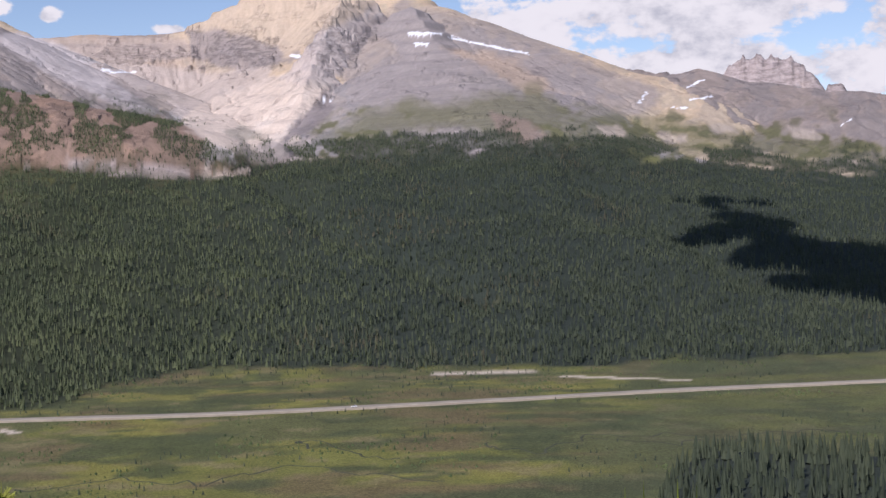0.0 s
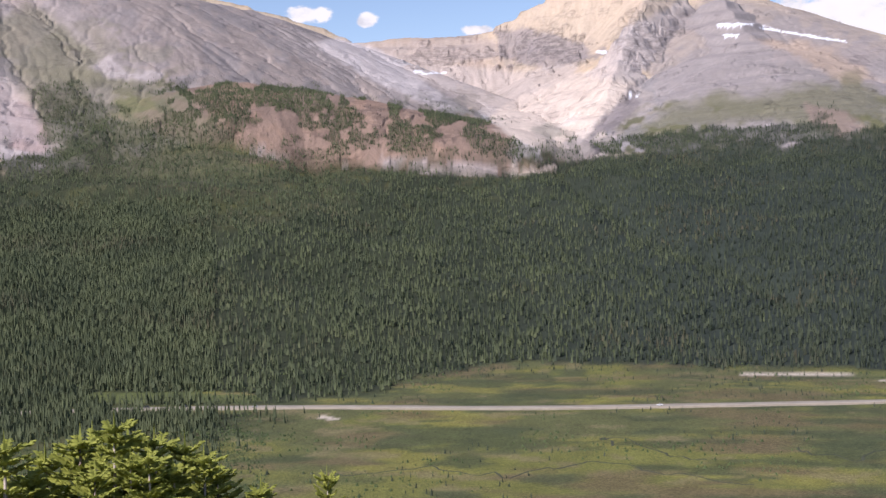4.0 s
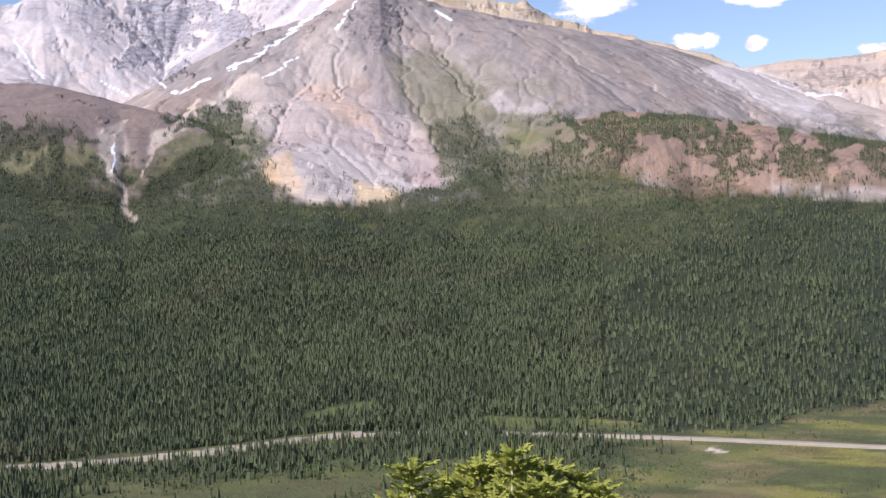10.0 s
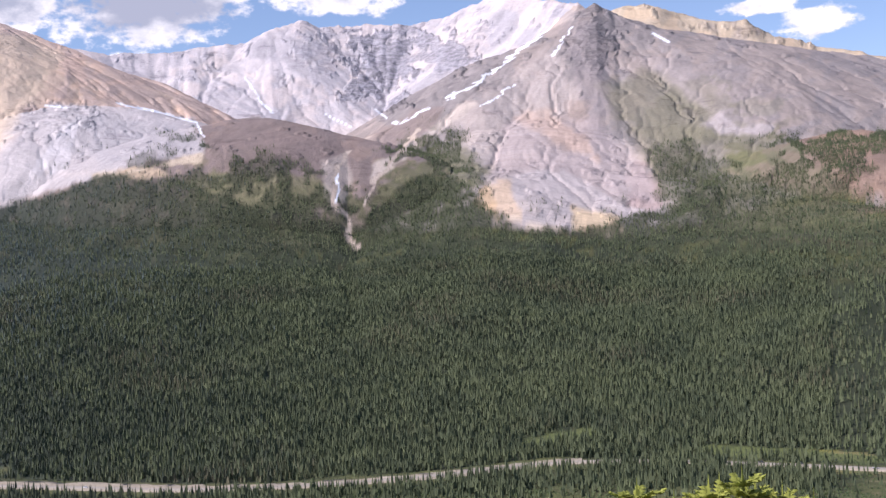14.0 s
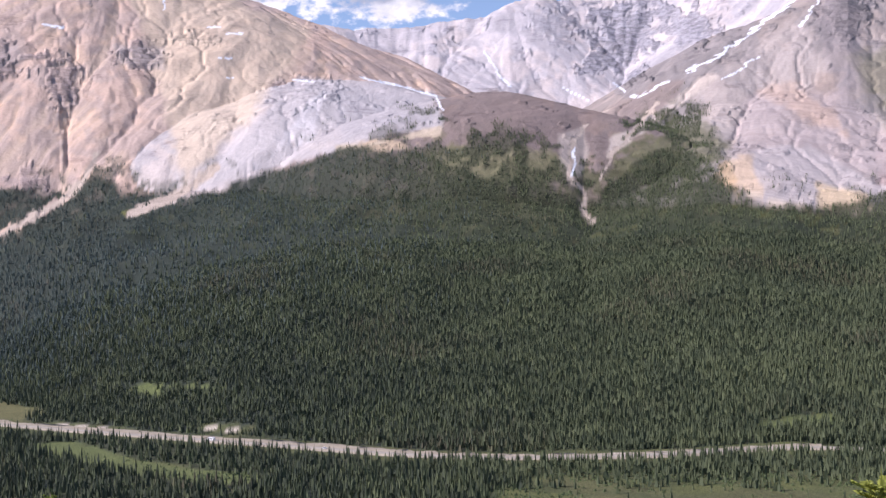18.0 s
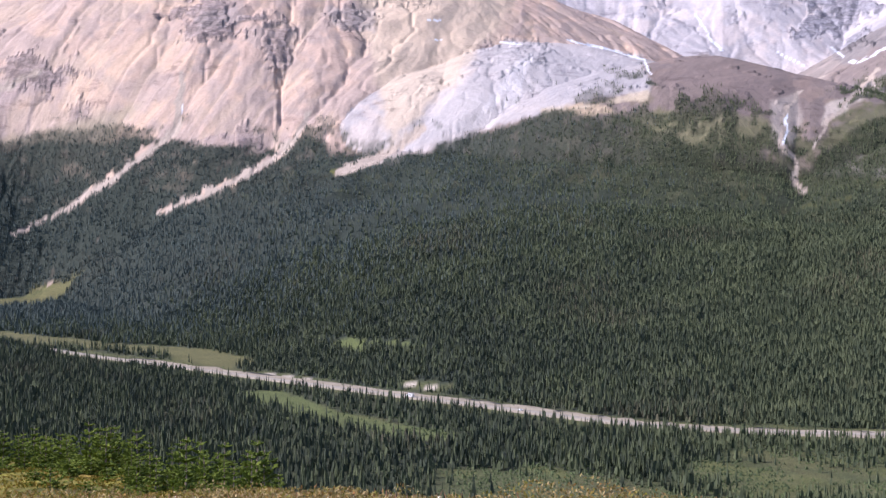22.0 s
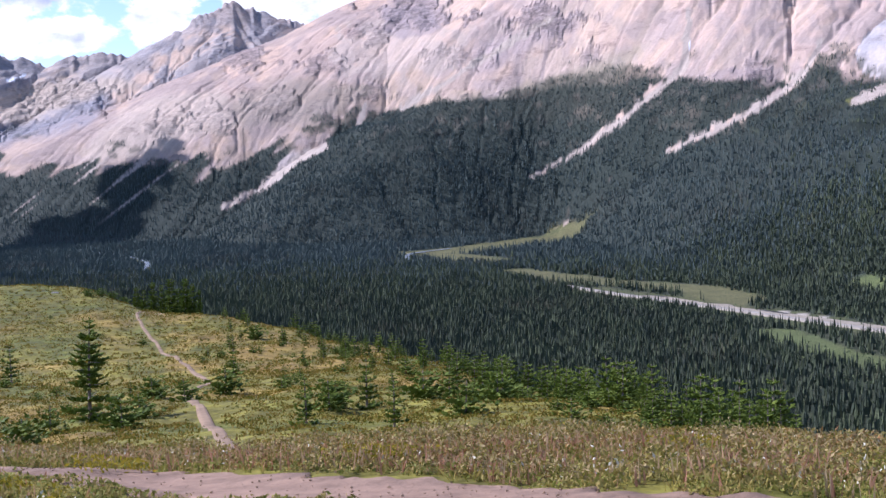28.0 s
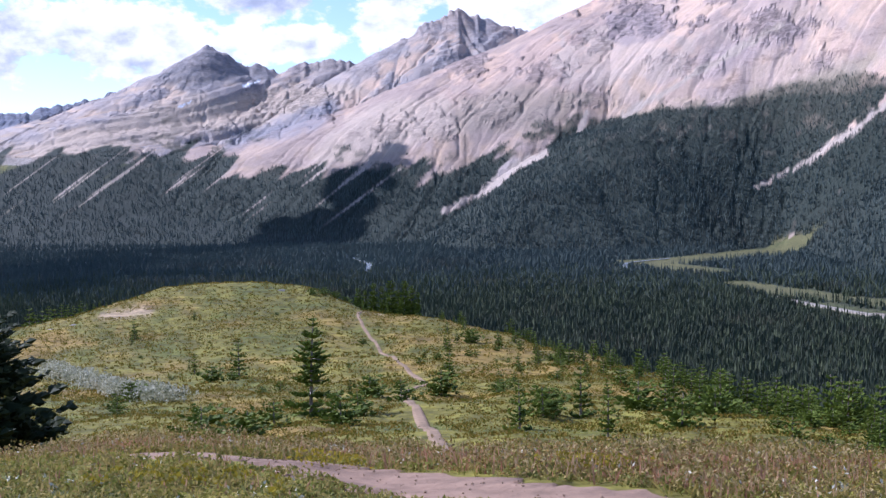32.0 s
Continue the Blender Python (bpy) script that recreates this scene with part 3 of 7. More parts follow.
def terrain(x, y):
    """Heights of the whole land, which crest each place belongs to, its ribs, and the way down from the crest."""
    z = base_height(x, y)
    group = np.zeros(x.shape, int)
    r = np.hypot(x, y)
    far = np.nonzero((r > 2250) & (y > -2600) & (np.abs(np.degrees(np.arctan2(-x, y)) - 48) < 82))
    fx, fy = x[far], y[far]
    best, who, aw = z[far] - EYE, group[far], np.full(fx.shape, 1e4)
    ribs = np.full(fx.shape, 0.5)
    low, warp, way = best.copy(), fbm(fx / 150, fy / 150, 3, 47) * 2 - 1, np.zeros(fx.shape)
    for i, (name, foot, steep, gully, jag, rock, scree, line) in enumerate(CRESTS):
        h, d, rb, w = crest_height(fx, fy, low, warp, steep, gully, jag, line, 31 * i + 7, SLANT.get(name, 0.0), 380.0 if name in ("pink_massif", "grey_peak") else 290.0)
        up = h > best + 1.0
        best, who, aw = np.where(up, h, best), np.where(up, i + 1, who), np.where(up, d, aw)
        ribs, way = np.where(up, rb, ribs), np.where(up, w, way)
    az, el, _ = lie(fx, fy, best + EYE)
    for deep, half, line in VALLEYS:
        lo, hi = np.min(line, axis=0) - half, np.max(line, axis=0) + half
        at = np.nonzero((az > lo[0]) & (az < hi[0]) & (el > lo[1]) & (el < hi[1]) & (who > 0))
        d, run = to_path(az[at] + 0.5 * (warp[at] * 0.5), el[at], line)
        best[at] -= 0.55 * deep * np.maximum(0, 1 - d / half) ** 1.3 * smooth(run, 0, 1.0)
    # crags stand out in blocks, the scree between them lies even
    n1, n2 = fbm(fx / 110, fy / 110, 4, 93), fbm(fx / 45, fy / 45, 3, 94)
    az, el, _ = lie(fx, fy, best + EYE)
    beds = 0.6 * fbm((az + 0.6 * el) / 0.8, el / 0.30, 4, 95, 0.6) + 0.4 * fbm(az / 0.35, el / 0.5, 3, 96, 0.6)
    craggy = np.array([0.0] + [CRAGGY.get(c[0], 0.0) for c in CRESTS])[who]
    bare = craggy * smooth(aw + 420 * (n1 - 0.5) + 160 * (n2 - 0.5), 210, 130)
    for a, e, ra, re, most in CRAGS:
        d = np.hypot((az - a) / ra, (el - e) / re) + (beds - 0.5) * 3.2 + (n2 - 0.5) * 0.8
        bare = np.maximum(bare, most * smooth(d, 1.05, 0.75))
    bare = np.maximum(bare, 0.6 * smooth(n2 + 0.5 * (n1 - 0.5) + 0.22 * ribs, 0.80, 0.86) * smooth(aw, 900, 100)) * (who > 0)
    crag = fbm(fx / 85, fy / 85, 5, 91, 0.62, True) - 0.55
    best = best + (who > 0) * ((fbm(fx / 120, fy / 120, 5, 92, 0.5) - 0.5) * 12 + bare * crag * 24)
    # ledges of bedded rock under some of the crests
    bedded = np.array([0.0] + [BEDDED.get(c[0], 0.0) for c in CRESTS])[who] * np.maximum(smooth(aw, 330, 120), bare)
    steps = (best + 14 * warp) / 46
    part_of = steps - np.floor(steps)
    best = best + bedded * 20 * (smooth(part_of, 0.30, 0.66) - part_of)
    ribs = ribs + 0.30 * bedded * smooth(np.abs(part_of - 0.48), 0.22, 0.08)
    rib, fall = np.full(x.shape, 0.5), np.zeros((*x.shape, 3))
    z[far], group[far], rib[far] = best + EYE, who, ribs
    fall[far] = np.stack([way, np.minimum(aw, 3000), bare], axis=-1)
    return z, group, rib, fall


# bearing and elevation of the upper edge of the closed forest
TREES = [(-40, 0.3), (-19, 0.4), (-13, 1.0), (-10.8, 0.9), (-8, 1.7), (-4.6, 2.0), (0.5, 1.8), (4, 1.55), (8.6, 1.2), (11, 1.0), (16.6, 1.5), (21, 2.0), (24, 3.0), (26.3, 3.6), (28.5, 3.4), (29.5, 2.7), (31, 1.9),
         (33.9, 1.55), (37, 1.85), (38.4, 2.5), (40, 4.3), (43.0, 4.2), (43.8, 3.5), (44.4, 1.2), (44.9, 1.0), (46, 3.0), (48.6, 3.2), (51, 3.9), (53.5, 4.8), (56, 4.7), (57.3, 4.2), (59.7, 3.6), (61, 3.2)]
TREES += [(63.2, 2.5), (64.8, 1.9), (66, 3.6), (66.6, 3.9), (67.4, 3.2), (68.3, 2.6), (70, 3.0), (73, 2.9), (76.3, 3.2), (79.2, 2.7), (83.4, 2.5), (86.2, 2.3), (88, 1.3), (89.3, 0.4), (91, -0.2),
          (93.1, 0.4), (95.2, -0.5), (97.7, 0.2), (101, 0.0), (103, 0.8), (106.3, 1.0), (109, 0.6), (112, 0.9), (135, 0.9)]
# bare strips through the forest: bearing, elevation; half-width in degrees
CHUTES = [(0.14, [(66.5, 4.6), (67.3, 3.2), (68.3, 2.4), (69.8, 1.6), (71.4, 0.8)]), (0.09, [(69.8, 1.6), (73.1, 0.1)]), (0.14, [(72.1, 6.2), (72.2, 4.9), (72.3, 3.7), (73.4, 2.9), (75.1, 1.6), (77, 0.3)]), (0.07, [(77, 0.3), (79.2, -0.9)]),
          (0.20, [(61.4, 4.0), (62.2, 3.4), (63.3, 2.7), (65.2, 1.95)]), (0.085, [(44.8, 5.6), (45.4, 4.7), (45.6, 3.3), (44.9, 2.5), (45, 1.7), (44.5, 1.1)]),
          (0.08, [(41.6, 6.4), (42.6, 5.4), (43.7, 4.2), (44.2, 3.2)]), (0.17, [(88.4, 0.8), (89.8, 0.2), (91.1, -0.9)]), (0.10, [(91.1, -0.9), (93, -1.8)]), (0.13, [(86.5, 2.5), (86.8, 1.75)]), (0.14, [(78.1, 6.1), (81.7, 4.2), (84.9, 2.4)]),
          (0.12, [(11, 1.2), (9.2, 1.0), (8.6, 1.2)])]
# snow that lies in hollows
SNOW = [(0.068, [(35.2, 11.0), (36.4, 10.2), (37.6, 9.4), (39.1, 8.4), (40.4, 7.8)]), (0.053, [(41.2, 7.4), (42.8, 6.8)]), (0.053, [(34.6, 10.7), (35.6, 9.5)]), (0.045, [(37.2, 8.3), (38.9, 7.4)]), (0.075, [(31.1, 10.2), (30.4, 9.75)]),
        (0.045, [(45.9, 7.3), (44.8, 6.75)]), (0.045, [(43.7, 7.5), (43.2, 7.1)]), (0.053, [(49.4, 9.0), (48.8, 8.0), (48.2, 7.4)]), (0.060, [(55, 8.0), (52.9, 7.5), (51.6, 7.1), (51.4, 6.5)]), (0.075, [(45.5, 4.6), (45.6, 3.5)]), (0.045, [(58, 7.9), (57.1, 7.85)])]
SNOW += [(0.060, [(61, 9.95), (60.2, 9.9)]), (0.045, [(61.8, 10.2), (61.2, 10.2)]), (0.053, [(61.3, 8.9), (60.8, 8.9)]), (0.038, [(61.1, 8.0), (60.7, 8.0)]), (0.068, [(1.4, 7.2), (0, 7.2)]), (0.083, [(1.2, 6.75), (0.6, 6.75)]), (0.060, [(-0.4, 7.0), (-2.1, 6.6), (-3.9, 6.2)]),
         (0.098, [(5.3, 4.35), (5.0, 4.3)]), (0.053, [(14.8, 5.65), (13.5, 5.6)]), (0.075, [(6.7, 6.3), (6.3, 6.25)]), (0.075, [(-11, 4.5), (-11.6, 4.8)]), (0.053, [(-11, 3.95), (-11.9, 4.1)])]
SNOW += [(0.045, [(-10.2, 3.65), (-10.9, 3.6)]), (0.068, [(-8.8, 3.9), (-9.1, 4.3)]), (0.038, [(-17.3, 2.6), (-17.8, 2.9)]), (0.04, [(72.2, 4.9), (72.25, 4.6)]), (0.045, [(63.6, 10.9), (63.7, 11.6)]), (0.060, [(102.0, 4.0), (101.2, 4.2)]), (0.038, [(104.9, 3.1), (104.2, 3.3)]), (0.075, [(68.8, 10.2), (68, 10.1)])]
MEADOWS = [(70, [(-2330, 260), (-2500, 430), (-2620, 540)]), (45, [(-2250, 280), (-2080, 330)]), (42, [(-1890, 330), (-1700, 400), (-1530, 500), (-1400, 505)]), (24, [(-1143, 448), (-998, 446), (-860, 476)]), (16, [(-720, 955), (-700, 1010)]), (26, [(-440, 1020), (-560, 1010)]),
           (9, [(-1330, 650), (-1420, 660)]), (7, [(-1420, 660), (-1250, 690)])]


RIVER = [(-2900, -520), (-2560, -330), (-2331, -262), (-2134, -243), (-2085, -120), (-2102, 24), (-2014, 104), (-2150, 190), (-2308, 211), (-2420, 300)]
# pale gravel banks in the plan: half-width, line
GRAVEL = [(11, [(-4, 1192), (40, 1200), (82, 1200)]), (5, [(110, 1160), (169, 1134), (215, 1120)]), (6, [(-1138, 604), (-1098, 614)]), (5, [(-660, 905), (-715, 800), (-775, 705)]), (5, [(-1200, 535), (-1290, 505)]), (6, [(-330, 940), (-318, 930)])]
CREEK = [[(330, 868), (295, 856), (241, 881), (186, 866), (129, 872), (101, 865), (62, 812), (41, 832), (30, 845)], [(-33, 802), (-64, 834), (-96, 872), (-92, 848)], [(-250, 735), (-200, 760), (-150, 752), (-100, 790), (-60, 770), (0, 740)], [(101, 865), (150, 840), (190, 850), (240, 835)]]


def lie(x, y, z):
    """Bearing, elevation and distance of a place from the hiker's eye."""
    r = np.hypot(x, y) + 1e-6
    return np.degrees(np.arctan2(-x, y)), np.degrees(np.arctan2(z - EYE, r)), r


def strips(az, el, table, ragged):
    """1 inside any of the strips, 0 outside."""
    res = np.zeros(az.shape)
    for half, line in table:
        lo, hi = np.min(line, axis=0) - 1, np.max(line, axis=0) + 1
        at = np.nonzero((az > lo[0]) & (az < hi[0]) & (el > lo[1]) & (el < hi[1]))
        d, _ = to_path(az[at] * 0.98 + (ragged[at] - 1.05) * 0.35, el[at] + (ragged[at] - 1.05) * 0.2, [(a * 0.98, e) for a, e in line])
        res[at] = np.maximum(res[at], smooth(d * ragged[at], half * 1.15, half * 0.75))
    return res


def within(az, el, outline, soft, ragged):
    """1 inside an outline of bearings and elevations, 0 outside, over an edge that is soft by some degrees and ragged."""
    res = np.zeros(az.shape)
    lo, hi = np.min(outline, axis=0) - 0.8, np.max(outline, axis=0) + 0.8
    at = np.nonzero((az > lo[0]) & (az < hi[0]) & (el > lo[1]) & (el < hi[1]))
    a, e, odd = az[at], el[at], np.zeros(len(at[0]), bool)
    ring = outline + outline[:1]
    for (ax, ay), (bx, by) in zip(ring, ring[1:]):
        odd ^= ((ay > e) != (by > e)) & (a < ax + (e - ay) * (bx - ax) / (by - ay + 1e-9))
    d, _ = to_path(a, e, ring)
    res[at] = smooth(np.where(odd, d, -d) + ragged[at] * min(1.0, 0.3 + 2 * soft), -soft, soft)
    return res


PATCHES = []


def patch(colour, amount, soft, *outline):
    """A patch of scree, rock, heath or painted shade of one colour, by the bearings and elevations of its outline."""
    PATCHES.append((colour, amount, soft, list(outline)))


HEATH, LAWN = (0.125, 0.125, 0.062), (0.15, 0.155, 0.062)
# the tan pyramid, its cirque and its dome
patch((0.47, 0.38, 0.29), 0.8, 0.15, (11.1, 7.5), (9.0, 8.7), (6.5, 10.4), (2.0, 9.6), (3.4, 7.9), (5.4, 7.2), (7.0, 6.1), (9.0, 6.6))
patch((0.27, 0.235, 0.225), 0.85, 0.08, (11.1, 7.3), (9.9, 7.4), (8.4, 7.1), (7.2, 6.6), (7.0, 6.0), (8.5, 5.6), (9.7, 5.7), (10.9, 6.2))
patch((0.37, 0.31, 0.275), 0.7, 0.12, (16.9, 6.8), (11.2, 6.9), (11.2, 6.2), (14.1, 5.9), (16.2, 6.2))
patch((0.44, 0.375, 0.335), 0.8, 0.15, (16.2, 6.1), (10.0, 5.5), (7.5, 5.7), (7.8, 5.0), (11.3, 3.4), (12.2, 3.8))
patch((0.56, 0.47, 0.395), 0.9, 0.12, (7.7, 5.2), (10.8, 4.0), (11.7, 3.4), (10.1, 2.2), (8.2, 1.9), (6.8, 2.7), (5.6, 3.9), (4.9, 4.8), (5.5, 5.4), (6.0, 5.6))
patch((0.63, 0.55, 0.48), 0.7, 0.1, (4.8, 5.5), (6.4, 4.4), (8.4, 3.0), (8.6, 2.7), (6.6, 4.0), (4.7, 5.2))
patch((0.62, 0.54, 0.47), 0.7, 0.1, (4.4, 5.0), (6.0, 3.7), (7.8, 2.4), (7.8, 2.1), (5.9, 3.4))
patch((0.25, 0.23, 0.19), 0.7, 0.12, (9.8, 2.9), (8.8, 3.2), (8.1, 2.8), (8.8, 2.5))
patch((0.45, 0.39, 0.36), 0.7, 0.12, (3.4, 8.0), (3.1, 6.9), (4.5, 5.4), (5.5, 4.7), (7.0, 5.2), (6.0, 6.2), (4.7, 7.4))
# the shaded side of the crag, painted on as a dark patch
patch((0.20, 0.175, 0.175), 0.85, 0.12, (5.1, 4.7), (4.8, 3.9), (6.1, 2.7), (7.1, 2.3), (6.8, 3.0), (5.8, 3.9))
patch((0.37, 0.32, 0.295), 0.8, 0.15, (8.6, 1.5), (6.3, 1.4), (5.6, 2.7), (7.1, 2.4), (8.6, 2.0))
patch((0.275, 0.245, 0.235), 0.75, 0.25, (3.2, 7.6), (1.4, 8.5), (-0.6, 7.9), (-4.1, 7.0), (-7.0, 5.4), (-10.0, 4.2), (-9.0, 3.2), (-2.3, 3.3), (3.5, 4.2), (4.5, 5.4))
patch((0.40, 0.305, 0.23), 0.75, 0.2, (-0.1, 6.5), (-2.4, 6.3), (-4.6, 5.2), (-5.6, 4.3), (-3.9, 4.3), (-2.1, 5.6))
patch(HEATH, 0.7, 0.4, (3.5, 3.9), (-1.1, 4.2), (-4.6, 4.7), (-5.9, 3.5), (-3.8, 2.0), (-0.5, 2.8), (5.6, 2.4))
patch(HEATH, 0.65, 0.4, (-5.5, 3.6), (-9.0, 3.3), (-14.0, 2.4), (-19.5, 1.4), (-19.5, 0.5), (-8.0, 1.6), (-4.0, 2.0))
patch((0.26, 0.19, 0.16), 0.7, 0.15, (-2.3, 3.5), (-3.8, 3.1), (-4.8, 2.5), (-3.8, 2.0), (-2.6, 2.7))
for a, e in ((-12.5, 2.6), (-14.0, 1.5), (-15.9, 2.3), (-18.0, 0.9), (-10.4, 2.2), (-7.6, 2.6)):
    patch((0.42, 0.355, 0.30), 0.75, 0.1, (a + 0.6, e + 0.25), (a - 0.5, e + 0.1), (a - 0.7, e - 0.25), (a + 0.3, e - 0.2))
patch(LAWN, 0.8, 0.12, (-6.8, 1.8), (-9.3, 1.6), (-10.8, 0.8), (-9.6, 0.8), (-7.1, 1.4))
patch((0.44, 0.40, 0.36), 0.8, 0.08, (-1.4, 2.75), (-2.6, 2.4), (-3.5, 1.8), (-3.3, 1.65), (-2.4, 2.2), (-1.4, 2.55))
# the grey scree ridge and the slope between it and the grey peak
patch((0.47, 0.43, 0.42), 0.75, 0.15, (19.6, 6.9), (18.1, 7.4), (16.1, 6.6), (14.1, 5.0), (11.9, 3.5), (13.2, 3.7), (15.7, 4.8), (18.2, 6.1))
patch((0.165, 0.155, 0.10), 0.55, 0.5, (32.7, 6.2), (28.5, 6.0), (24.7, 4.7), (23.3, 3.0), (20.8, 0.6), (25.8, 0.8), (30.5, 1.6), (31.4, 4.5))
patch((0.35, 0.305, 0.285), 0.8, 0.06, (21.9, 2.35), (20.2, 2.05), (20.2, 1.85), (21.9, 2.1))
patch((0.35, 0.305, 0.285), 0.8, 0.06, (16.9, 1.9), (14.0, 1.6), (11.2, 1.25), (11.2, 1.0), (14.0, 1.3), (16.7, 1.65))
# the grey peak
patch((0.235, 0.205, 0.20), 0.7, 0.2, (34.8, 10.7), (33.3, 10.9), (33.1, 9.4), (32.9, 6.8), (34.0, 6.4), (34.6, 8.7))
patch((0.43, 0.37, 0.335), 0.6, 0.3, (35.2, 9.8), (38.5, 7.9), (40.4, 6.5), (38.9, 4.3), (36.0, 5.6), (34.4, 7.6))
patch((0.36, 0.30, 0.285), 0.7, 0.25, (38.9, 4.1), (37.3, 6.8), (33.7, 6.6), (31.5, 4.0), (30.8, 2.4), (32.8, 2.8), (35.3, 4.2))
patch((0.46, 0.33, 0.25), 0.6, 0.2, (37.3, 6.8), (35.7, 7.0), (34.0, 5.6), (33.5, 4.6), (34.8, 5.2))
patch((0.41, 0.365, 0.35), 0.85, 0.12, (38.7, 3.8), (37.4, 4.2), (35.1, 4.2), (32.8, 2.8), (30.8, 2.4), (30.1, 1.9), (32.1, 1.2), (34.4, 1.3), (36.5, 1.8), (38.0, 2.2))
patch((0.58, 0.44, 0.27), 0.8, 0.12, (34.9, 2.6), (32.9, 2.2), (32.6, 1.4), (34.4, 1.3), (34.9, 1.7))
patch((0.53, 0.39, 0.26), 0.75, 0.15, (38.8, 3.8), (37.6, 4.0), (37.3, 2.2), (38.5, 2.8))
patch((0.57, 0.47, 0.36), 0.8, 0.06, (37.8, 2.3), (36.0, 1.8), (33.9, 1.5), (32.2, 1.4), (32.2, 1.2), (36.0, 1.6))
patch((0.17, 0.16, 0.105), 0.65, 0.35, (33.1, 8.1), (30.6, 8.5), (28.1, 6.3), (24.7, 4.5), (28.2, 5.1), (31.2, 5.4), (32.7, 6.6))
patch((0.41, 0.36, 0.345), 0.8, 0.12, (29.0, 6.0), (28.2, 6.6), (27.4, 5.9), (26.0, 5.7), (26.4, 5.3), (28.2, 5.5))
patch((0.36, 0.31, 0.29), 0.5, 0.15, (31.6, 9.2), (30.4, 8.9), (29.0, 7.3), (28.6, 6.6), (29.6, 7.2))
for a, e, more in ((25.2, 2.4, 1.0), (21.9, 0.8, 1.2), (27.2, 4.4, 1.0), (24.4, 1.4, 0.8), (26.3, 1.2, 0.7)):
    patch(LAWN, 0.45, 0.12, (a + 0.8 * more, e + 0.2), (a - 0.7 * more, e + 0.3), (a - 0.9 * more, e - 0.25), (a + 0.5 * more, e - 0.25))
# the brown moraine, its gully and the green slopes beside it
patch((0.20, 0.155, 0.138), 0.85, 0.15, (51.2, 6.2), (49.0, 7.4), (47.3, 6.9), (44.8, 5.6), (46.2, 5.0), (46.7, 4.4), (48.9, 4.4), (51.0, 5.1))
patch((0.165, 0.155, 0.085), 0.8, 0.2, (51.5, 4.8), (46.4, 4.6), (45.2, 3.4), (47.5, 2.9), (50.3, 3.5), (53.5, 4.4))
patch((0.23, 0.18, 0.16), 0.8, 0.12, (44.4, 5.8), (41.8, 7.4), (40.3, 7.5), (40.8, 6.5), (42.9, 5.5))
patch((0.50, 0.425, 0.36), 0.85, 0.1, (44.0, 4.2), (43.8, 4.9), (41.9, 5.8), (39.8, 7.5), (39.0, 7.5), (41.4, 5.7))
patch(HEATH, 0.75, 0.3, (44.2, 3.4), (42.9, 4.4), (39.9, 5.9), (38.4, 4.5), (38.9, 3.7), (41.0, 3.2))
patch((0.37, 0.32, 0.28), 0.7, 0.12, (46.1, 5.2), (45.0, 5.5), (44.6, 4.6), (45.3, 3.2), (45.9, 3.3))
for a, e in ((53.6, 2.7), (50.5, 2.9), (51.8, 3.7), (55.0, 3.4), (49.0, 2.7)):
    patch(LAWN, 0.3, 0.2, (a + 0.7, e + 0.4), (a - 0.6, e + 0.3), (a - 0.8, e - 0.3), (a + 0.2, e - 0.5))
# the grey hump, the tan face and the pink massif
patch((0.44, 0.405, 0.395), 0.85, 0.15, (59.2, 6.3), (57.7, 7.9), (54.1, 7.6), (51.6, 7.1), (51.4, 5.8), (55.7, 4.8), (59.8, 3.8), (62.3, 3.0), (63.3, 3.3), (61.3, 4.6))
patch((0.37, 0.345, 0.345), 0.7, 0.2, (56.4, 7.4), (52.6, 7.1), (51.4, 6.1), (55.7, 5.2))
for a in (0.0, 0.4, 0.9, 1.3):
    patch((0.55, 0.515, 0.505), 0.7, 0.06, (56.6 + 0.3 * a, 7.2 - 0.2 * a), (57.2 + 1.2 * a, 5.1 - 0.4 * a), (57.45 + 1.2 * a, 5.0 - 0.4 * a), (56.8 + 0.3 * a, 7.2 - 0.2 * a))
patch((0.50, 0.41, 0.30), 0.85, 0.06, (56.0, 4.8), (53.4, 5.3), (51.4, 5.6), (51.4, 5.35), (53.4, 5.05), (55.9, 4.5))
patch((0.55, 0.44, 0.325), 0.75, 0.3, (64.8, 11.5), (60.5, 11.5), (57.2, 10.1), (58.2, 8.1), (61.3, 4.6), (62.8, 3.3), (63.5, 5.5))
patch((0.34, 0.285, 0.265), 0.7, 0.12, (71.6, 8.8), (69.6, 9.4), (69.6, 8.5), (71.3, 8.2))
patch((0.36, 0.305, 0.28), 0.7, 0.12, (65.8, 9.3), (63.5, 9.3), (63.6, 8.3), (65.5, 8.5))
# the ridge down the valley
patch((0.30, 0.245, 0.235), 0.75, 0.12, (85.7, 6.9), (83.7, 7.0), (83.0, 5.9), (84.7, 5.5), (85.6, 5.8))
patch((0.36, 0.285, 0.265), 0.65, 0.2, (81.3, 5.3), (77.2, 6.2), (76.8, 5.8), (80.1, 4.4), (81.8, 3.7))
patch((0.27, 0.24, 0.165), 0.6, 0.3, (84.5, 2.4), (81.5, 2.8), (77.2, 4.0), (73.8, 4.9), (75.4, 3.3), (80.1, 2.1))
patch((0.24, 0.205, 0.155), 0.55, 0.4, (93.1, 2.7), (90.0, 3.9), (86.5, 3.3), (88.5, 1.8), (92.1, 1.6))
patch((0.50, 0.42, 0.37), 0.8, 0.15, (90.6, 0.6), (88.5, 0.4), (89.9, -0.9), (91.1, -1.0))
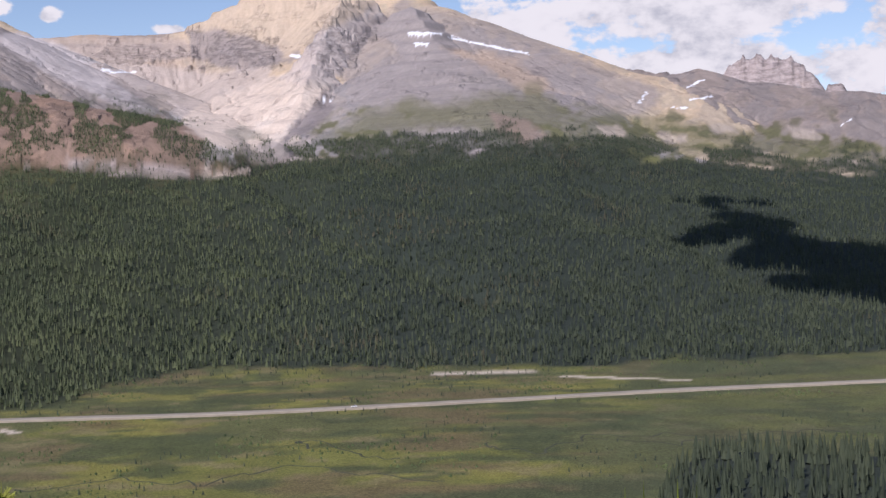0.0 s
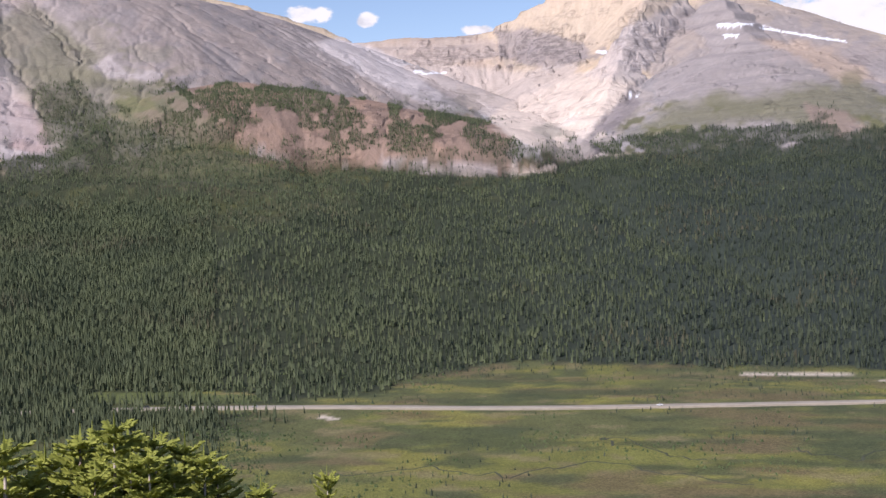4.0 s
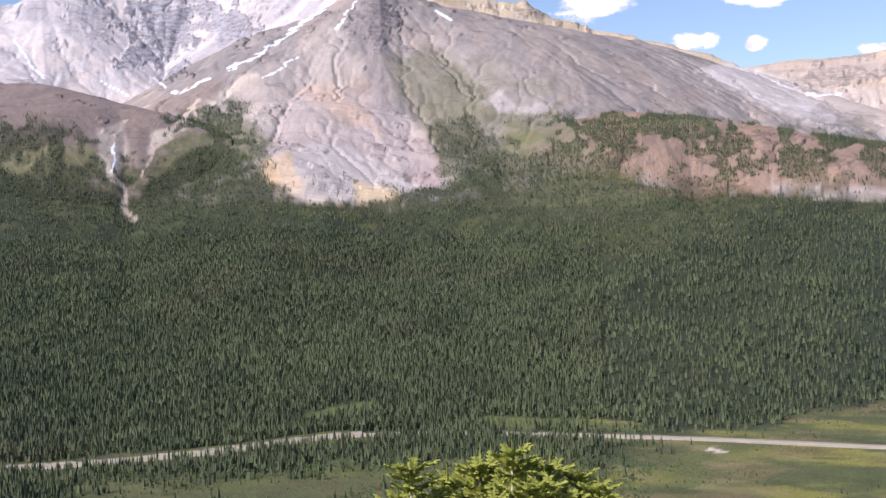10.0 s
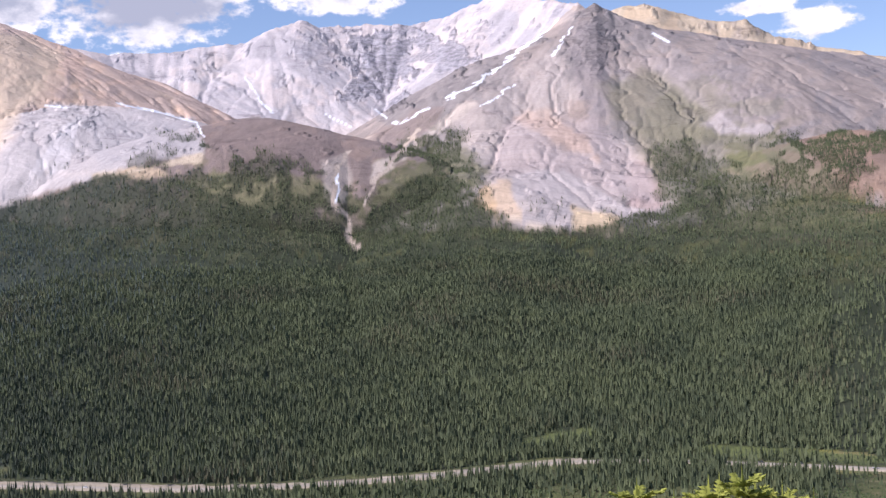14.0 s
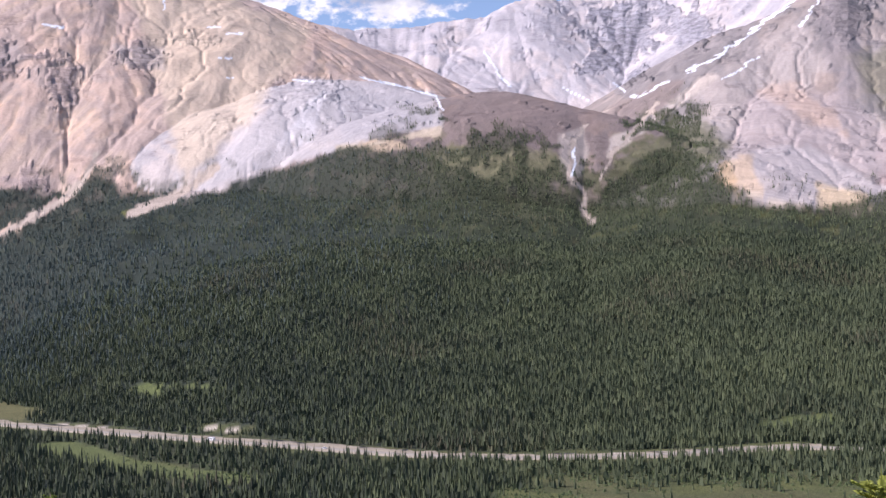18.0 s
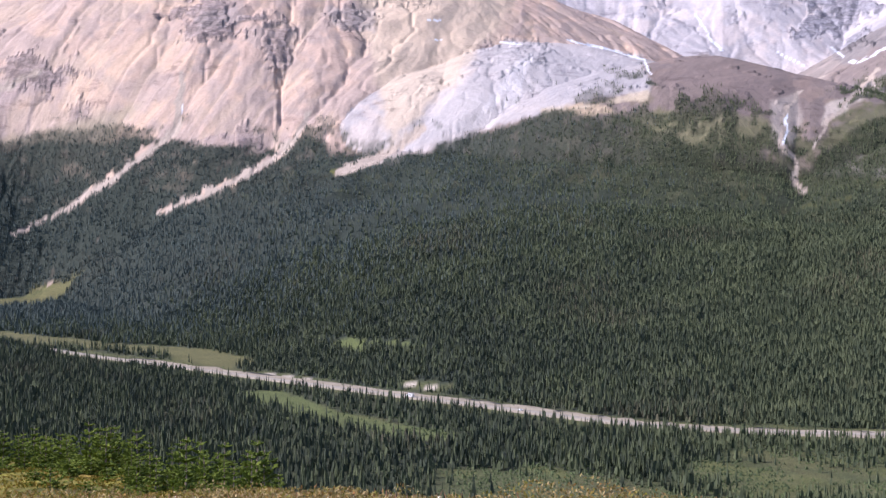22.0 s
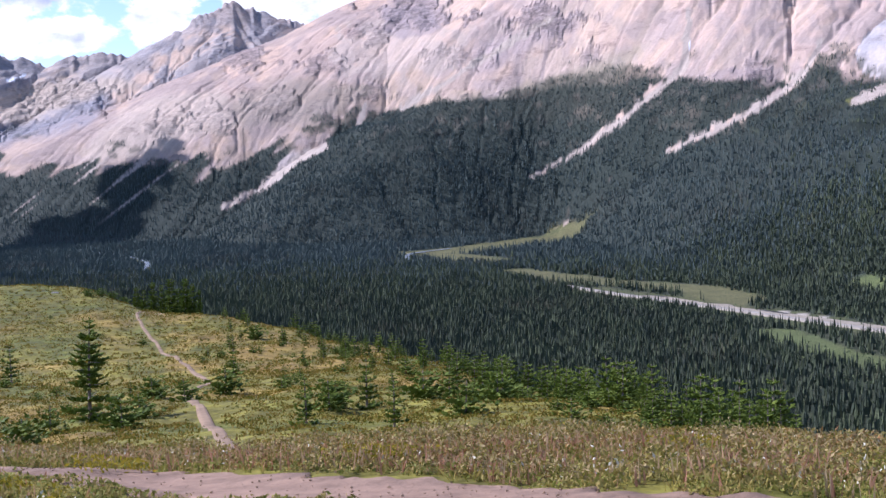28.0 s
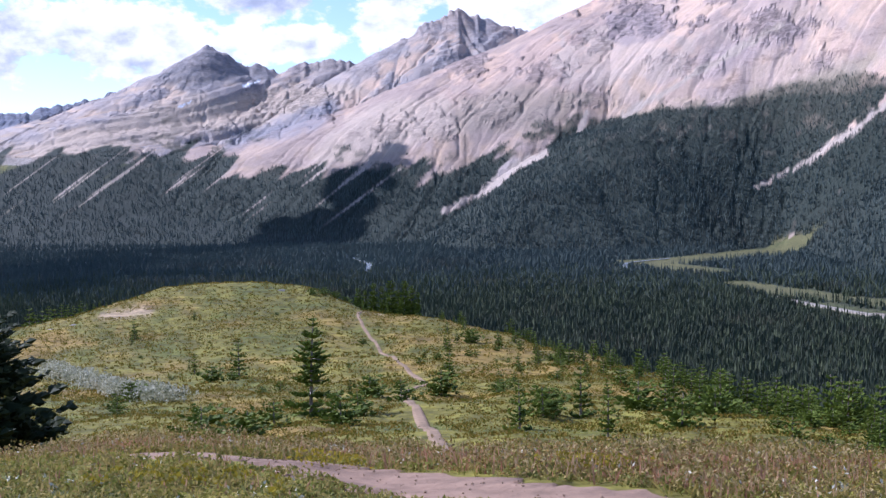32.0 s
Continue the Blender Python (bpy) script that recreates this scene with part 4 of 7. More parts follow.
# blue shadow on the far crags, put into the rock's colour
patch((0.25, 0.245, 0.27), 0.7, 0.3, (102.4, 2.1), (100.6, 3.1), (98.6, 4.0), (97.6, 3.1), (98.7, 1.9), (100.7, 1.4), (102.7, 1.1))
patch((0.50, 0.395, 0.30), 0.85, 0.3, (107.0, 2.7), (104.0, 3.6), (102.1, 3.6), (97.1, 4.3), (96.6, 3.7), (99.5, 2.7), (101.5, 2.2), (105.1, 1.5), (110.0, 0.6), (112.0, 1.4))
patch((0.48, 0.385, 0.30), 0.7, 0.3, (98.4, 1.8), (95.6, 3.4), (93.0, 3.4), (92.5, 2.0), (96.0, 0.6), (99.0, 0.4))
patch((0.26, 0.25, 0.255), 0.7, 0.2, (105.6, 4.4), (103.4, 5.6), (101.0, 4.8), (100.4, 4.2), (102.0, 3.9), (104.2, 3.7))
patch((0.31, 0.27, 0.25), 0.7, 0.15, (100.2, 4.7), (98.0, 5.2), (95.8, 4.9), (96.2, 4.4), (98.4, 4.3))


# groves above the closed forest, and the slope where brush takes its place
GROVES = [[(31.5, 5.0), (29.4, 5.3), (28.2, 3.8), (28.5, 2.6), (31.1, 2.8)], [(24.6, 4.9), (23.2, 5.5), (22.0, 5.0), (22.1, 3.7), (23.8, 3.6)], [(22.0, 5.2), (19.1, 5.0), (19.9, 4.1), (22.0, 4.4)],
          [(67.8, 2.3), (66.6, 4.1), (65.3, 2.8)], [(64.3, 2.3), (62.8, 3.8), (62.5, 3.0)], [(80.5, 2.9), (77.5, 3.7), (74.2, 3.9), (74.5, 3.0), (79.0, 2.4)]]
GROVES += [[(5.5, 2.3), (1.0, 2.9), (-3.0, 2.6), (-3.4, 1.8), (4.0, 1.5)], [(-4.0, 2.3), (-8.0, 2.4), (-11.0, 1.8), (-8.0, 1.0), (-4.0, 1.6)], [(-11.5, 1.9), (-15.0, 1.3), (-19.0, 0.9), (-19.0, 0.3), (-12.0, 0.9)], [(12.5, 3.4), (9.5, 1.9), (8.8, 1.4), (11.5, 1.2), (13.0, 2.6)]]
BRUSH = [(28.5, 4.6), (24.7, 4.1), (21.4, 1.5), (17.7, 0.1), (22.5, -0.9), (29.9, -0.1), (30.9, 1.2), (28.3, 2.6)]


def forest_density(x, y, z):
    az, el, r = lie(x, y, z)
    n1, n2, n3 = fbm(x / 150, y / 150, 4, 51), fbm(x / 40, y / 40, 4, 52), fbm(x / 400, y / 400, 3, 53)
    na, nb = fbm(az / 1.5, el / 0.9, 4, 54), fbm(az / 0.45, el / 0.30, 3, 55)
    tongue = fbm((az + 1.35 * el) / 0.9, el / 5.0, 3, 56) - 0.5
    edge = knots(TREES, az, 1) + 0.15 + (n1 - 0.5) * 0.8 + (na - 0.5) * 1.0 + 3.4 * tongue * smooth(az, 84, 92)
    n2 = np.where(el > 0.4, nb, n2)
    closed = smooth(edge - el, -0.12, 0.2)
    stray = smooth(0.6 * na + 0.4 * nb, 0.56, 0.62) * smooth(edge + 1.3 - el, 0, 1.0) * 0.55
    red = smooth(az + (n1 - 0.5) * 3, 10.5, 13) * smooth(az, 26.5, 24.5) * smooth(el, 5.0, 4.3)
    stray = np.maximum(stray * (1 - red), red * smooth(0.55 * na + 0.45 * nb, 0.47, 0.53))
    rich = np.maximum(smooth(az, 23, 25) * smooth(az, 31.5, 29.5) * smooth(el, 5.6, 4.6), smooth(az, 38.6, 40) * smooth(az, 54, 51) * smooth(edge + 2.6 - el, 0, 1.2))
    stray = np.maximum(stray, rich * smooth(0.6 * na + 0.4 * nb, 0.47, 0.54) * 0.85)
    stray = stray * (1 - 0.55 * smooth(az, 30, 31.5) * smooth(az, 39.6, 38.4))
    for outline in GROVES:
        stray = np.maximum(stray, 0.62 * within(az, el, outline, 0.12, (na - 0.5) * 1.2 + (nb - 0.5) * 0.9) * (r > 2000))
    dens = np.maximum(closed, stray)
    dens = dens * (1 - 0.2 * within(az, el, BRUSH, 0.5, (na - 0.5) * 1.6 + (nb - 0.5) * 1.2))
    dens = dens * (1 - np.maximum(strips(az, el, CHUTES, 0.35 + 0.6 * n2 + 0.75 * nb), smooth(fbm((az + 1.35 * el) / 0.28, el / 3.0, 3, 57), 0.72, 0.80) * smooth(az, 93, 96) * smooth(el, -2.6, -1.2)))
    # thin spots high on the slope
    dens = dens * (1 - 0.28 * smooth(n2, 0.60, 0.70) * smooth(el, -1.5, 0.8))
    # valley floor
    start = knots(SLOPE, az, 1) + (n1 - 0.5) * 120
    road, _ = to_path(x, y, ROAD)
    floor = z < 16
    open_ground = smooth(az + (n3 - 0.5) * 16, 25, 21) * smooth(r + 90 * (n2 - 0.5), start + 20, start - 25) * (z < 30)
    dens = dens * (1 - open_ground)
    dens = dens * smooth(road, np.where(x < -1600, 6.0, np.where(x < -680, 24.0, 15.0)), np.where(x < -1600, 9.0, np.where(x < -680, 36.0, 26.0) + 10 * n1))
    patchy = floor & (az > 20) & (r < start) & (az < 84)
    near_side = smooth(n1 + 0.35 * n3, 0.58, 0.72)
    dens = np.where(patchy, dens * (1 - 0.55 * near_side * smooth(az, 84, 70)), dens)
    shrubs = smooth(az, 16, 20) * smooth(az, 63, 59) * smooth(r + 160 * (n1 - 0.5) + 60 * (n2 - 0.5), 985, 930) * (z < 30)
    dens = dens * (1 - 0.98 * shrubs * np.maximum(smooth(n1 + 0.3 * (n2 - 0.5), 0.40, 0.50), 0.8 * smooth(az, 33, 29)))
    dens = np.maximum(dens, smooth(az, 28.4, 29.2) * smooth(az, 34.6, 33.8) * smooth(r, 1020, 1040) * smooth(r, 1090, 1084))
    for half, line in MEADOWS:
        d, _ = to_path(x, y, line)
        dens = dens * smooth(d * (0.35 + 1.3 * n2), half * 0.8, half * 1.15)
    d, _ = to_path(x, y, RIVER)
    dens = dens * smooth(d, 4, 6)
    for half, line in GRAVEL:
        d, _ = to_path(x, y, line)
        dens = dens * smooth(d, half * 3.0, half * 4.2)
    # the camera's own hillside
    bench = smooth(az + (n1 - 0.5) * 5, -4.5, -8.0) * smooth(r, 660, 620)
    dens = np.maximum(dens, bench)
    dens = np.where(r < 420, 0, dens)
    dens = np.where((r < 700) & (z > 6), np.where(az > 60, dens, bench) * smooth(r, 420, 470), dens)
    return np.clip(dens, 0, 1)


def blend(a, b, k):
    return a + (np.asarray(b) - a) * k[..., None]


CRAGGY = {"grey_horn": 0.6, "tower_peak": 0.5, "banded_peak": 0.35, "far_range": 0.8, "castle_peak": 0.9, "tan_pyramid": 0.12, "cirque_wall": 0.12, "blue_cliff": 1.0}


# bare sandy patches on the knoll: bearing, distance, half-width in degrees, half-depth in metres
SAND = [(107.2, 115, 1.4, 2.6), (104.3, 126, 0.8, 1.6), (102.6, 134, 0.6, 1.4), (100.6, 138, 0.6, 1.4), (96.2, 117, 1.4, 1.2)]


def land_cover(x, y, z, who, rib, bare):
    """Colours of the land by what covers it, with some shade and haze painted in."""
    az, el, r = lie(x, y, z)
    n1, n2, n3 = fbm(x / 130, y / 130, 5, 61), fbm(x / 35, y / 35, 4, 62), fbm(x / 500, y / 500, 3, 63)
    ones = np.ones(x.shape)
    na, nb = fbm(az / 1.3, el / 0.8, 4, 68), fbm(az / 0.4, el / 0.26, 3, 69)
    col = ones[..., None] * np.array((0.105, 0.112, 0.042))
    # meadow in the valley: dry and wet patches
    col = blend(col, (0.165, 0.168, 0.040), smooth(n1, 0.47, 0.58) * 0.8)
    col = blend(col, (0.235, 0.215, 0.050), smooth(fbm(x / 110 + 4, y / 45, 4, 58), 0.54, 0.66) * 0.55)
    col = blend(col, (0.20, 0.165, 0.085), smooth(fbm(x / 28, y / 14, 4, 59), 0.58, 0.68) * 0.6)
    col = blend(col, (0.135, 0.105, 0.052), smooth(fbm(x / 90 + 7, y / 30, 4, 64), 0.54, 0.66) * 0.8)
    col = blend(col, (0.060, 0.075, 0.032), smooth(fbm(x / 60, y / 25 + 3, 4, 65), 0.55, 0.66) * 0.8)
    col = blend(col, (0.078, 0.088, 0.034), smooth(az + (n3 - 0.5) * 14, 20, 26) * smooth(z, 20, 10) * 0.75)
    # the meadow turns a darker green towards the low bearings
    col = blend(col, (0.072, 0.084, 0.040), smooth(az + (n3 - 0.5) * 8, -3, -12) * smooth(z, 20, 10) * 0.65)
    # turf on the camera's hill
    hill = smooth(r, 420, 250)
    turf = blend(ones[..., None] * np.array((0.162, 0.142, 0.0194)), (0.25, 0.165, 0.0346), smooth(fbm(x / 7, y / 7, 4, 66), 0.48, 0.66))
    turf = blend(turf, (0.0972, 0.108, 0.0151), smooth(fbm(x / 3, y / 3, 4, 67), 0.5, 0.65) * 0.8)
    col = blend(col, turf, hill)
    for a, q, ra, rq in SAND:
        d = np.hypot((az - a) / ra, (r - q) / rq) + (n2 - 0.5) * 0.8
        col = blend(col, (0.40, 0.29, 0.175), smooth(d, 1.0, 0.75) * (r < 200) * 0.9)
    # rocks
    streak = np.clip((rib - 0.55) * 1.6 + 0.5 + (n2 - 0.5) * 0.6, 0, 1)
    for i, c in enumerate(CRESTS):
        at = np.nonzero(who == i + 1)
        k = smooth(0.7 * fbm(x[at] / 80, y[at] / 80, 4, 70 + i) + 0.8 * (rib[at] - 0.5), 0.22, 0.52)
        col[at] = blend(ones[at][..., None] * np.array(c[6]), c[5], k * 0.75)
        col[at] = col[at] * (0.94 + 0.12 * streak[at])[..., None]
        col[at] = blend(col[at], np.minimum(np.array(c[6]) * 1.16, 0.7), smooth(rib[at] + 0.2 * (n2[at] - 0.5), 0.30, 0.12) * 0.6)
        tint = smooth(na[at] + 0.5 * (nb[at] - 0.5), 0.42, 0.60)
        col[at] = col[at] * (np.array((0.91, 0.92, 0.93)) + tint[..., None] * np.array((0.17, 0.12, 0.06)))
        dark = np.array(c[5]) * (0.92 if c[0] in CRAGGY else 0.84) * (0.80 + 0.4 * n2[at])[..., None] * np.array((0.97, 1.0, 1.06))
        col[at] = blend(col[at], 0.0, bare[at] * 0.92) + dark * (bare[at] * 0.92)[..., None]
    rock = who > 0
    # heath over the lower rocks and the ground above the trees
    edge = knots(TREES, az, 1)
    lush = smooth(az, 12, 8) + smooth(az, 23, 26) * smooth(az, 34, 30) + smooth(az, 38, 40) * smooth(az, 54, 50) * 0.9 + smooth(az, 78, 84) * 0.25
    heath = smooth(na + 0.4 * (nb - 0.5) - (el - edge) * 0.10, 0.34, 0.50) * lush * smooth(el - edge, 3.6, 1.2)
    high = (~rock) & (r > 1200)
    col = np.where((high & (el > edge - 0.3))[..., None], blend(ones[..., None] * np.array((0.33, 0.28, 0.245)), (0.40, 0.345, 0.30), smooth(n2, 0.4, 0.6)), col)
    col = blend(col, (0.185, 0.165, 0.115), 0.7 * (high & (el > edge - 0.3)) * smooth(az, 14, 8))
    col = blend(col, (0.10, 0.10, 0.052), heath * (0.45 + 0.5 * smooth(nb, 0.42, 0.58)) * (r > 2200))
    # particular screes and scars
    def spot(a, e, ra, re, colour, amount=1.0):
        d = np.hypot((az - a) / ra, (el - e) / re) + (na - 0.5) * 1.2 + (nb - 0.5) * 1.1
        return blend(col, colour, smooth(d, 1.0, 0.7) * amount * (r > 2000))
    col = spot(-2.0, 4.3, 5.6, 3.1, (0.30, 0.265, 0.25), 0.75)
    col = spot(-3.5, 5.6, 2.4, 0.5, (0.40, 0.315, 0.26), 0.6)
    col = spot(28.5, 7.0, 3.4, 2.6, (0.27, 0.235, 0.22), 0.6)
    col = spot(35.0, 1.95, 1.6, 0.35, (0.52, 0.38, 0.22), 0.55)
    col = spot(37.2, 2.6, 1.3, 0.5, (0.53, 0.37, 0.24), 0.6)
    col = spot(38.2, 3.0, 0.8, 0.9, (0.55, 0.38, 0.21), 0.7)
    col = spot(33.8, 2.1, 0.9, 0.5, (0.55, 0.41, 0.24), 0.6)
    col = spot(34.6, 6.4, 0.8, 1.5, (0.42, 0.30, 0.22), 0.35)
    col = spot(35.5, 4.2, 2.2, 1.6, (0.40, 0.35, 0.335), 0.45)
    col = spot(31.5, 3.3, 0.8, 1.6, (0.34, 0.24, 0.22), 0.6)
    col = spot(59.4, 4.9, 1.6, 1.7, (0.52, 0.46, 0.43), 0.55)
    col = spot(57.6, 6.2, 0.8, 1.0, (0.55, 0.50, 0.475), 0.6)
    col = spot(58.4, 5.0, 0.5, 1.4, (0.56, 0.50, 0.47), 0.6)
    for a, e, ra, re in ((28.8, 7.2, 1.6, 0.9), (30.4, 6.6, 0.9, 0.7), (26.4, 6.6, 1.3, 0.5), (-0.5, 3.9, 2.6, 0.7), (29.0, 5.6, 2.4, 0.5), (-2.5, 5.0, 1.6, 0.4)):
        col = spot(a, e, ra, re, (0.19, 0.175, 0.11), 0.35)
    col = spot(55.5, 4.9, 2.4, 0.25, (0.52, 0.40, 0.27), 0.75)
    col = spot(8.5, 3.4, 2.2, 1.5, (0.53, 0.45, 0.385), 0.85)
    col = spot(10.5, 4.6, 2.0, 0.9, (0.50, 0.41, 0.315), 0.7)
    col = spot(9.6, 2.0, 1.0, 0.5, (0.46, 0.42, 0.40), 0.8)
    col = spot(17.5, 2.6, 5.5, 1.3, (0.265, 0.185, 0.14), 0.6)
    col = spot(8.0, 6.3, 2.6, 0.55, (0.25, 0.215, 0.20), 0.8)
    col = spot(85.0, 5.0, 4.0, 1.2, (0.46, 0.37, 0.30), 0.6)
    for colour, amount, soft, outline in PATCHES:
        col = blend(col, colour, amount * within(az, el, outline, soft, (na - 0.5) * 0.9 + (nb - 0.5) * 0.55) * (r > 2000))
    ragged = 0.35 + 0.6 * n2 + 0.75 * nb
    wooded = forest_density(x, y, z) * (r > 420)
    wooded = wooded * (1 - 0.15 * smooth(el, 0.8, 2.0) - 0.45 * smooth(el, 0.8, 1.6) * smooth(az, 9, 12) * smooth(az, 30, 26))
    col = blend(col, (0.034, 0.042, 0.021), wooded)
    # the same haze and shade tones go into the floor by bearing
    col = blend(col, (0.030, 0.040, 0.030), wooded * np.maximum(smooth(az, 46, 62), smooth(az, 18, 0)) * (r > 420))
    for half, line in MEADOWS:
        d, _ = to_path(x, y, line)
        col = blend(col, (0.128, 0.122, 0.048) if half > 30 else (0.105, 0.128, 0.042), smooth(d * (0.35 + 1.3 * n2), half * 1.15, half * 0.7) * 0.85)
    for half, line in GRAVEL:
        d, _ = to_path(x, y, line)
        col = blend(col, (0.52, 0.45, 0.36), smooth(d * (0.5 + n2), half, half * 0.6))
    col = blend(col, (0.42, 0.345, 0.28), np.maximum(strips(az, el, CHUTES, ragged), smooth(fbm((az + 1.35 * el) / 0.28, el / 3.0, 3, 57), 0.73, 0.83) * smooth(az, 93, 96) * smooth(el, -2.6, -1.2) * smooth(el, 1.2, 0.2)) * (r > 1500))
    col = blend(col, (0.80, 0.82, 0.86), strips(az, el, SNOW, 0.9 + n2) * (r > 2200))
    return np.clip(col, 0, 1)


# One sheet of ground in rings round the hiker, and the mountains that stand up out of it, in three zones of finer and finer bearings.
BACK = np.arange(119.0, 335.9, 3.1)
STEP = 0.115
ZONES = [(2, np.concatenate([[0.001, 0.5], np.geomspace(1.0, 160.0, 96), np.geomspace(168, 640, 26)])), (1, np.concatenate([[640.0], np.linspace(650, 1180, 66), np.linspace(1195, 2362, 53)])),
         (0.5, np.linspace(2362, 4940, 238))]


def spread_out(v):
    """A 1-2-1 blur both ways."""
    for axis in (0, 1):
        p = np.pad(v, [(1, 1) if i == axis else (0, 0) for i in (0, 1)], mode="edge")
        v = (p[:-2] + 2 * p[1:-1] + p[2:]) / 4 if axis == 0 else (p[:, :-2] + 2 * p[:, 1:-1] + p[:, 2:]) / 4
    return v


def runoff(h, dr, dt, steps=130):
    """How many cells drain through each cell when water takes the steepest way down."""
    n, m = h.shape
    best, to = np.zeros((n, m)), np.arange(n * m).reshape(n, m)
    p, ids = np.pad(h, 1, mode="edge"), np.pad(to, 1, mode="edge")
    for i in (-1, 0, 1):
        for j in (-1, 0, 1):
            if i or j:
                fall = (h - p[1 + i:n + 1 + i, 1 + j:m + 1 + j]) / np.sqrt((i * dr) ** 2 + (j * dt) ** 2)
                to = np.where(fall > best, ids[1 + i:n + 1 + i, 1 + j:m + 1 + j], to)
                best = np.maximum(best, fall)
    to, total, at = to.ravel(), np.ones(n * m), np.arange(n * m)
    for _ in range(steps):
        on = to[at]
        at = on[on != at]
        total += np.bincount(at, minlength=n * m)
    return total.reshape(n, m)


def wear(x, y, z, amount):
    """Water cuts gullies into the rocks, round after round, each down the way that the last has left."""
    r = np.hypot(x, y)
    dr, dt = np.gradient(r, axis=0), r * radians(STEP)
    h = z.copy()
    jitter = (fbm(x / 55, y / 55, 4, 141, 0.6) - 0.5) * 16 + (value_noise(x / 13, y / 13, 142) - 0.5) * 3
    for k in range(5):
        flow = runoff(h + jitter * (1 - 0.15 * k), dr, dt)
        cut = np.minimum(flow, 700) ** 0.48 - 1
        h = h - 0.115 * amount * (0.5 * cut + 0.5 * spread_out(cut))
    return h - z


ROUGH = {"brown_hump": 0.15, "scree_ridge": 0.5, "red_hill": 0.35, "tan_summit": 0.4, "grey_hump": 0.5, "pink_massif": 0.6, "pink_ridge": 0.7, "grey_horn": 1.3, "tower_peak": 1.3, "banded_peak": 1.2, "cirque_wall": 0.6}
names = np.array([0] + [GROUPS.index(c[0]) for c in CRESTS])
grids, meshes = [], {g: [] for g in range(len(GROUPS))}
for scale, rings in ZONES:
    side = -24.0 + STEP * scale * np.arange(round(1242 / scale) + 1)
    ang, rad = np.meshgrid(np.radians(np.concatenate([side, BACK])), rings)
    gx, gy = -rad * np.sin(ang), rad * np.cos(ang)
    gz, gwho, grib, gfall = terrain(gx, gy)
    tone = np.ones(gx.shape)
    if scale < 1:
        c = slice(0, len(side), 2)
        amount = np.array([0.04] + [ROUGH.get(q[0], 0.7) for q in CRESTS])[gwho[:, c]] * smooth(rad[:, c], 2365, 2480)
        dz = wear(gx[:, c], gy[:, c], gz[:, c], amount)
        even, odd = np.arange(0, len(side), 2), np.arange(1, len(side), 2)
        hollow = dz - spread_out(spread_out(spread_out(dz)))
        for full, half in ((gz, dz), (tone, -np.clip(hollow / 4, -1, 1))):
            full[:, even] += half
            full[:, odd] += (half[:, :-1] + half[:, 1:]) / 2
        gfall[..., 2] = np.clip(gfall[..., 2] + 0.5 * smooth(1 - tone, 0.16, 0.5) * (gwho > 0), 0, 1)
        gz[0, odd] = (gz[0, odd - 1] + gz[0, odd + 1]) / 2
    gcol = land_cover(gx, gy, gz, gwho, grib, gfall[..., 2])
    gcol = np.clip(gcol * np.where(gwho > 0, 1.07 + 0.22 * (tone - 1), 1.0)[..., None], 0, 1)
    points = np.stack([gx, gy, gz], axis=-1)
    if scale < 2:  # no gaps to the coarser zone inside
        n = len(side)
        points[0, 1:n:2] = (points[0, 0:n - 1:2] + points[0, 2:n:2]) / 2
    idx = np.arange(gx.size).reshape(gx.shape)
    nxt = np.roll(idx, -1, axis=1)
    quads = np.stack([idx[:-1], nxt[:-1], nxt[1:], idx[1:]], axis=-1).reshape(-1, 4)[:, ::-1]
    owner = names[gwho].reshape(-1)[quads].max(axis=1)
    for g in np.unique(owner):
        used, inv = np.unique(quads[owner == g], return_inverse=True)
        meshes[g].append((points.reshape(-1, 3)[used], inv.reshape(-1, 4), gcol.reshape(-1, 3)[used], gfall.reshape(-1, 3)[used]))
    grids.append((STEP * scale, rings, gz))


def sheet(name, verts, faces, mat, colour=None, smooth_shade=True, fall=None):
    """A mesh object from arrays; faces all have the same number of corners."""
    me = bpy.data.meshes.new(name)
    n = faces.shape[1]
    me.vertices.add(len(verts))
    me.vertices.foreach_set("co", np.ascontiguousarray(verts, dtype=np.float32).ravel())
    me.loops.add(faces.size)
    me.loops.foreach_set("vertex_index", np.ascontiguousarray(faces, dtype=np.int32).ravel())
    me.polygons.add(len(faces))
    me.polygons.foreach_set("loop_start", np.arange(0, faces.size, n, dtype=np.int32))
    me.polygons.foreach_set("use_smooth", np.full(len(faces), smooth_shade))
    me.update(calc_edges=True)
    if colour is not None:
        att = me.attributes.new("cover", "FLOAT_COLOR", "POINT")
        att.data.foreach_set("color", np.concatenate([colour, np.ones((len(colour), 1))], axis=1).astype(np.float32).ravel())
    if fall is not None:
        me.attributes.new("fall", "FLOAT_VECTOR", "POINT").data.foreach_set("vector", np.ascontiguousarray(fall, dtype=np.float32).ravel())
    me.materials.append(mat)
    return new(name, me)


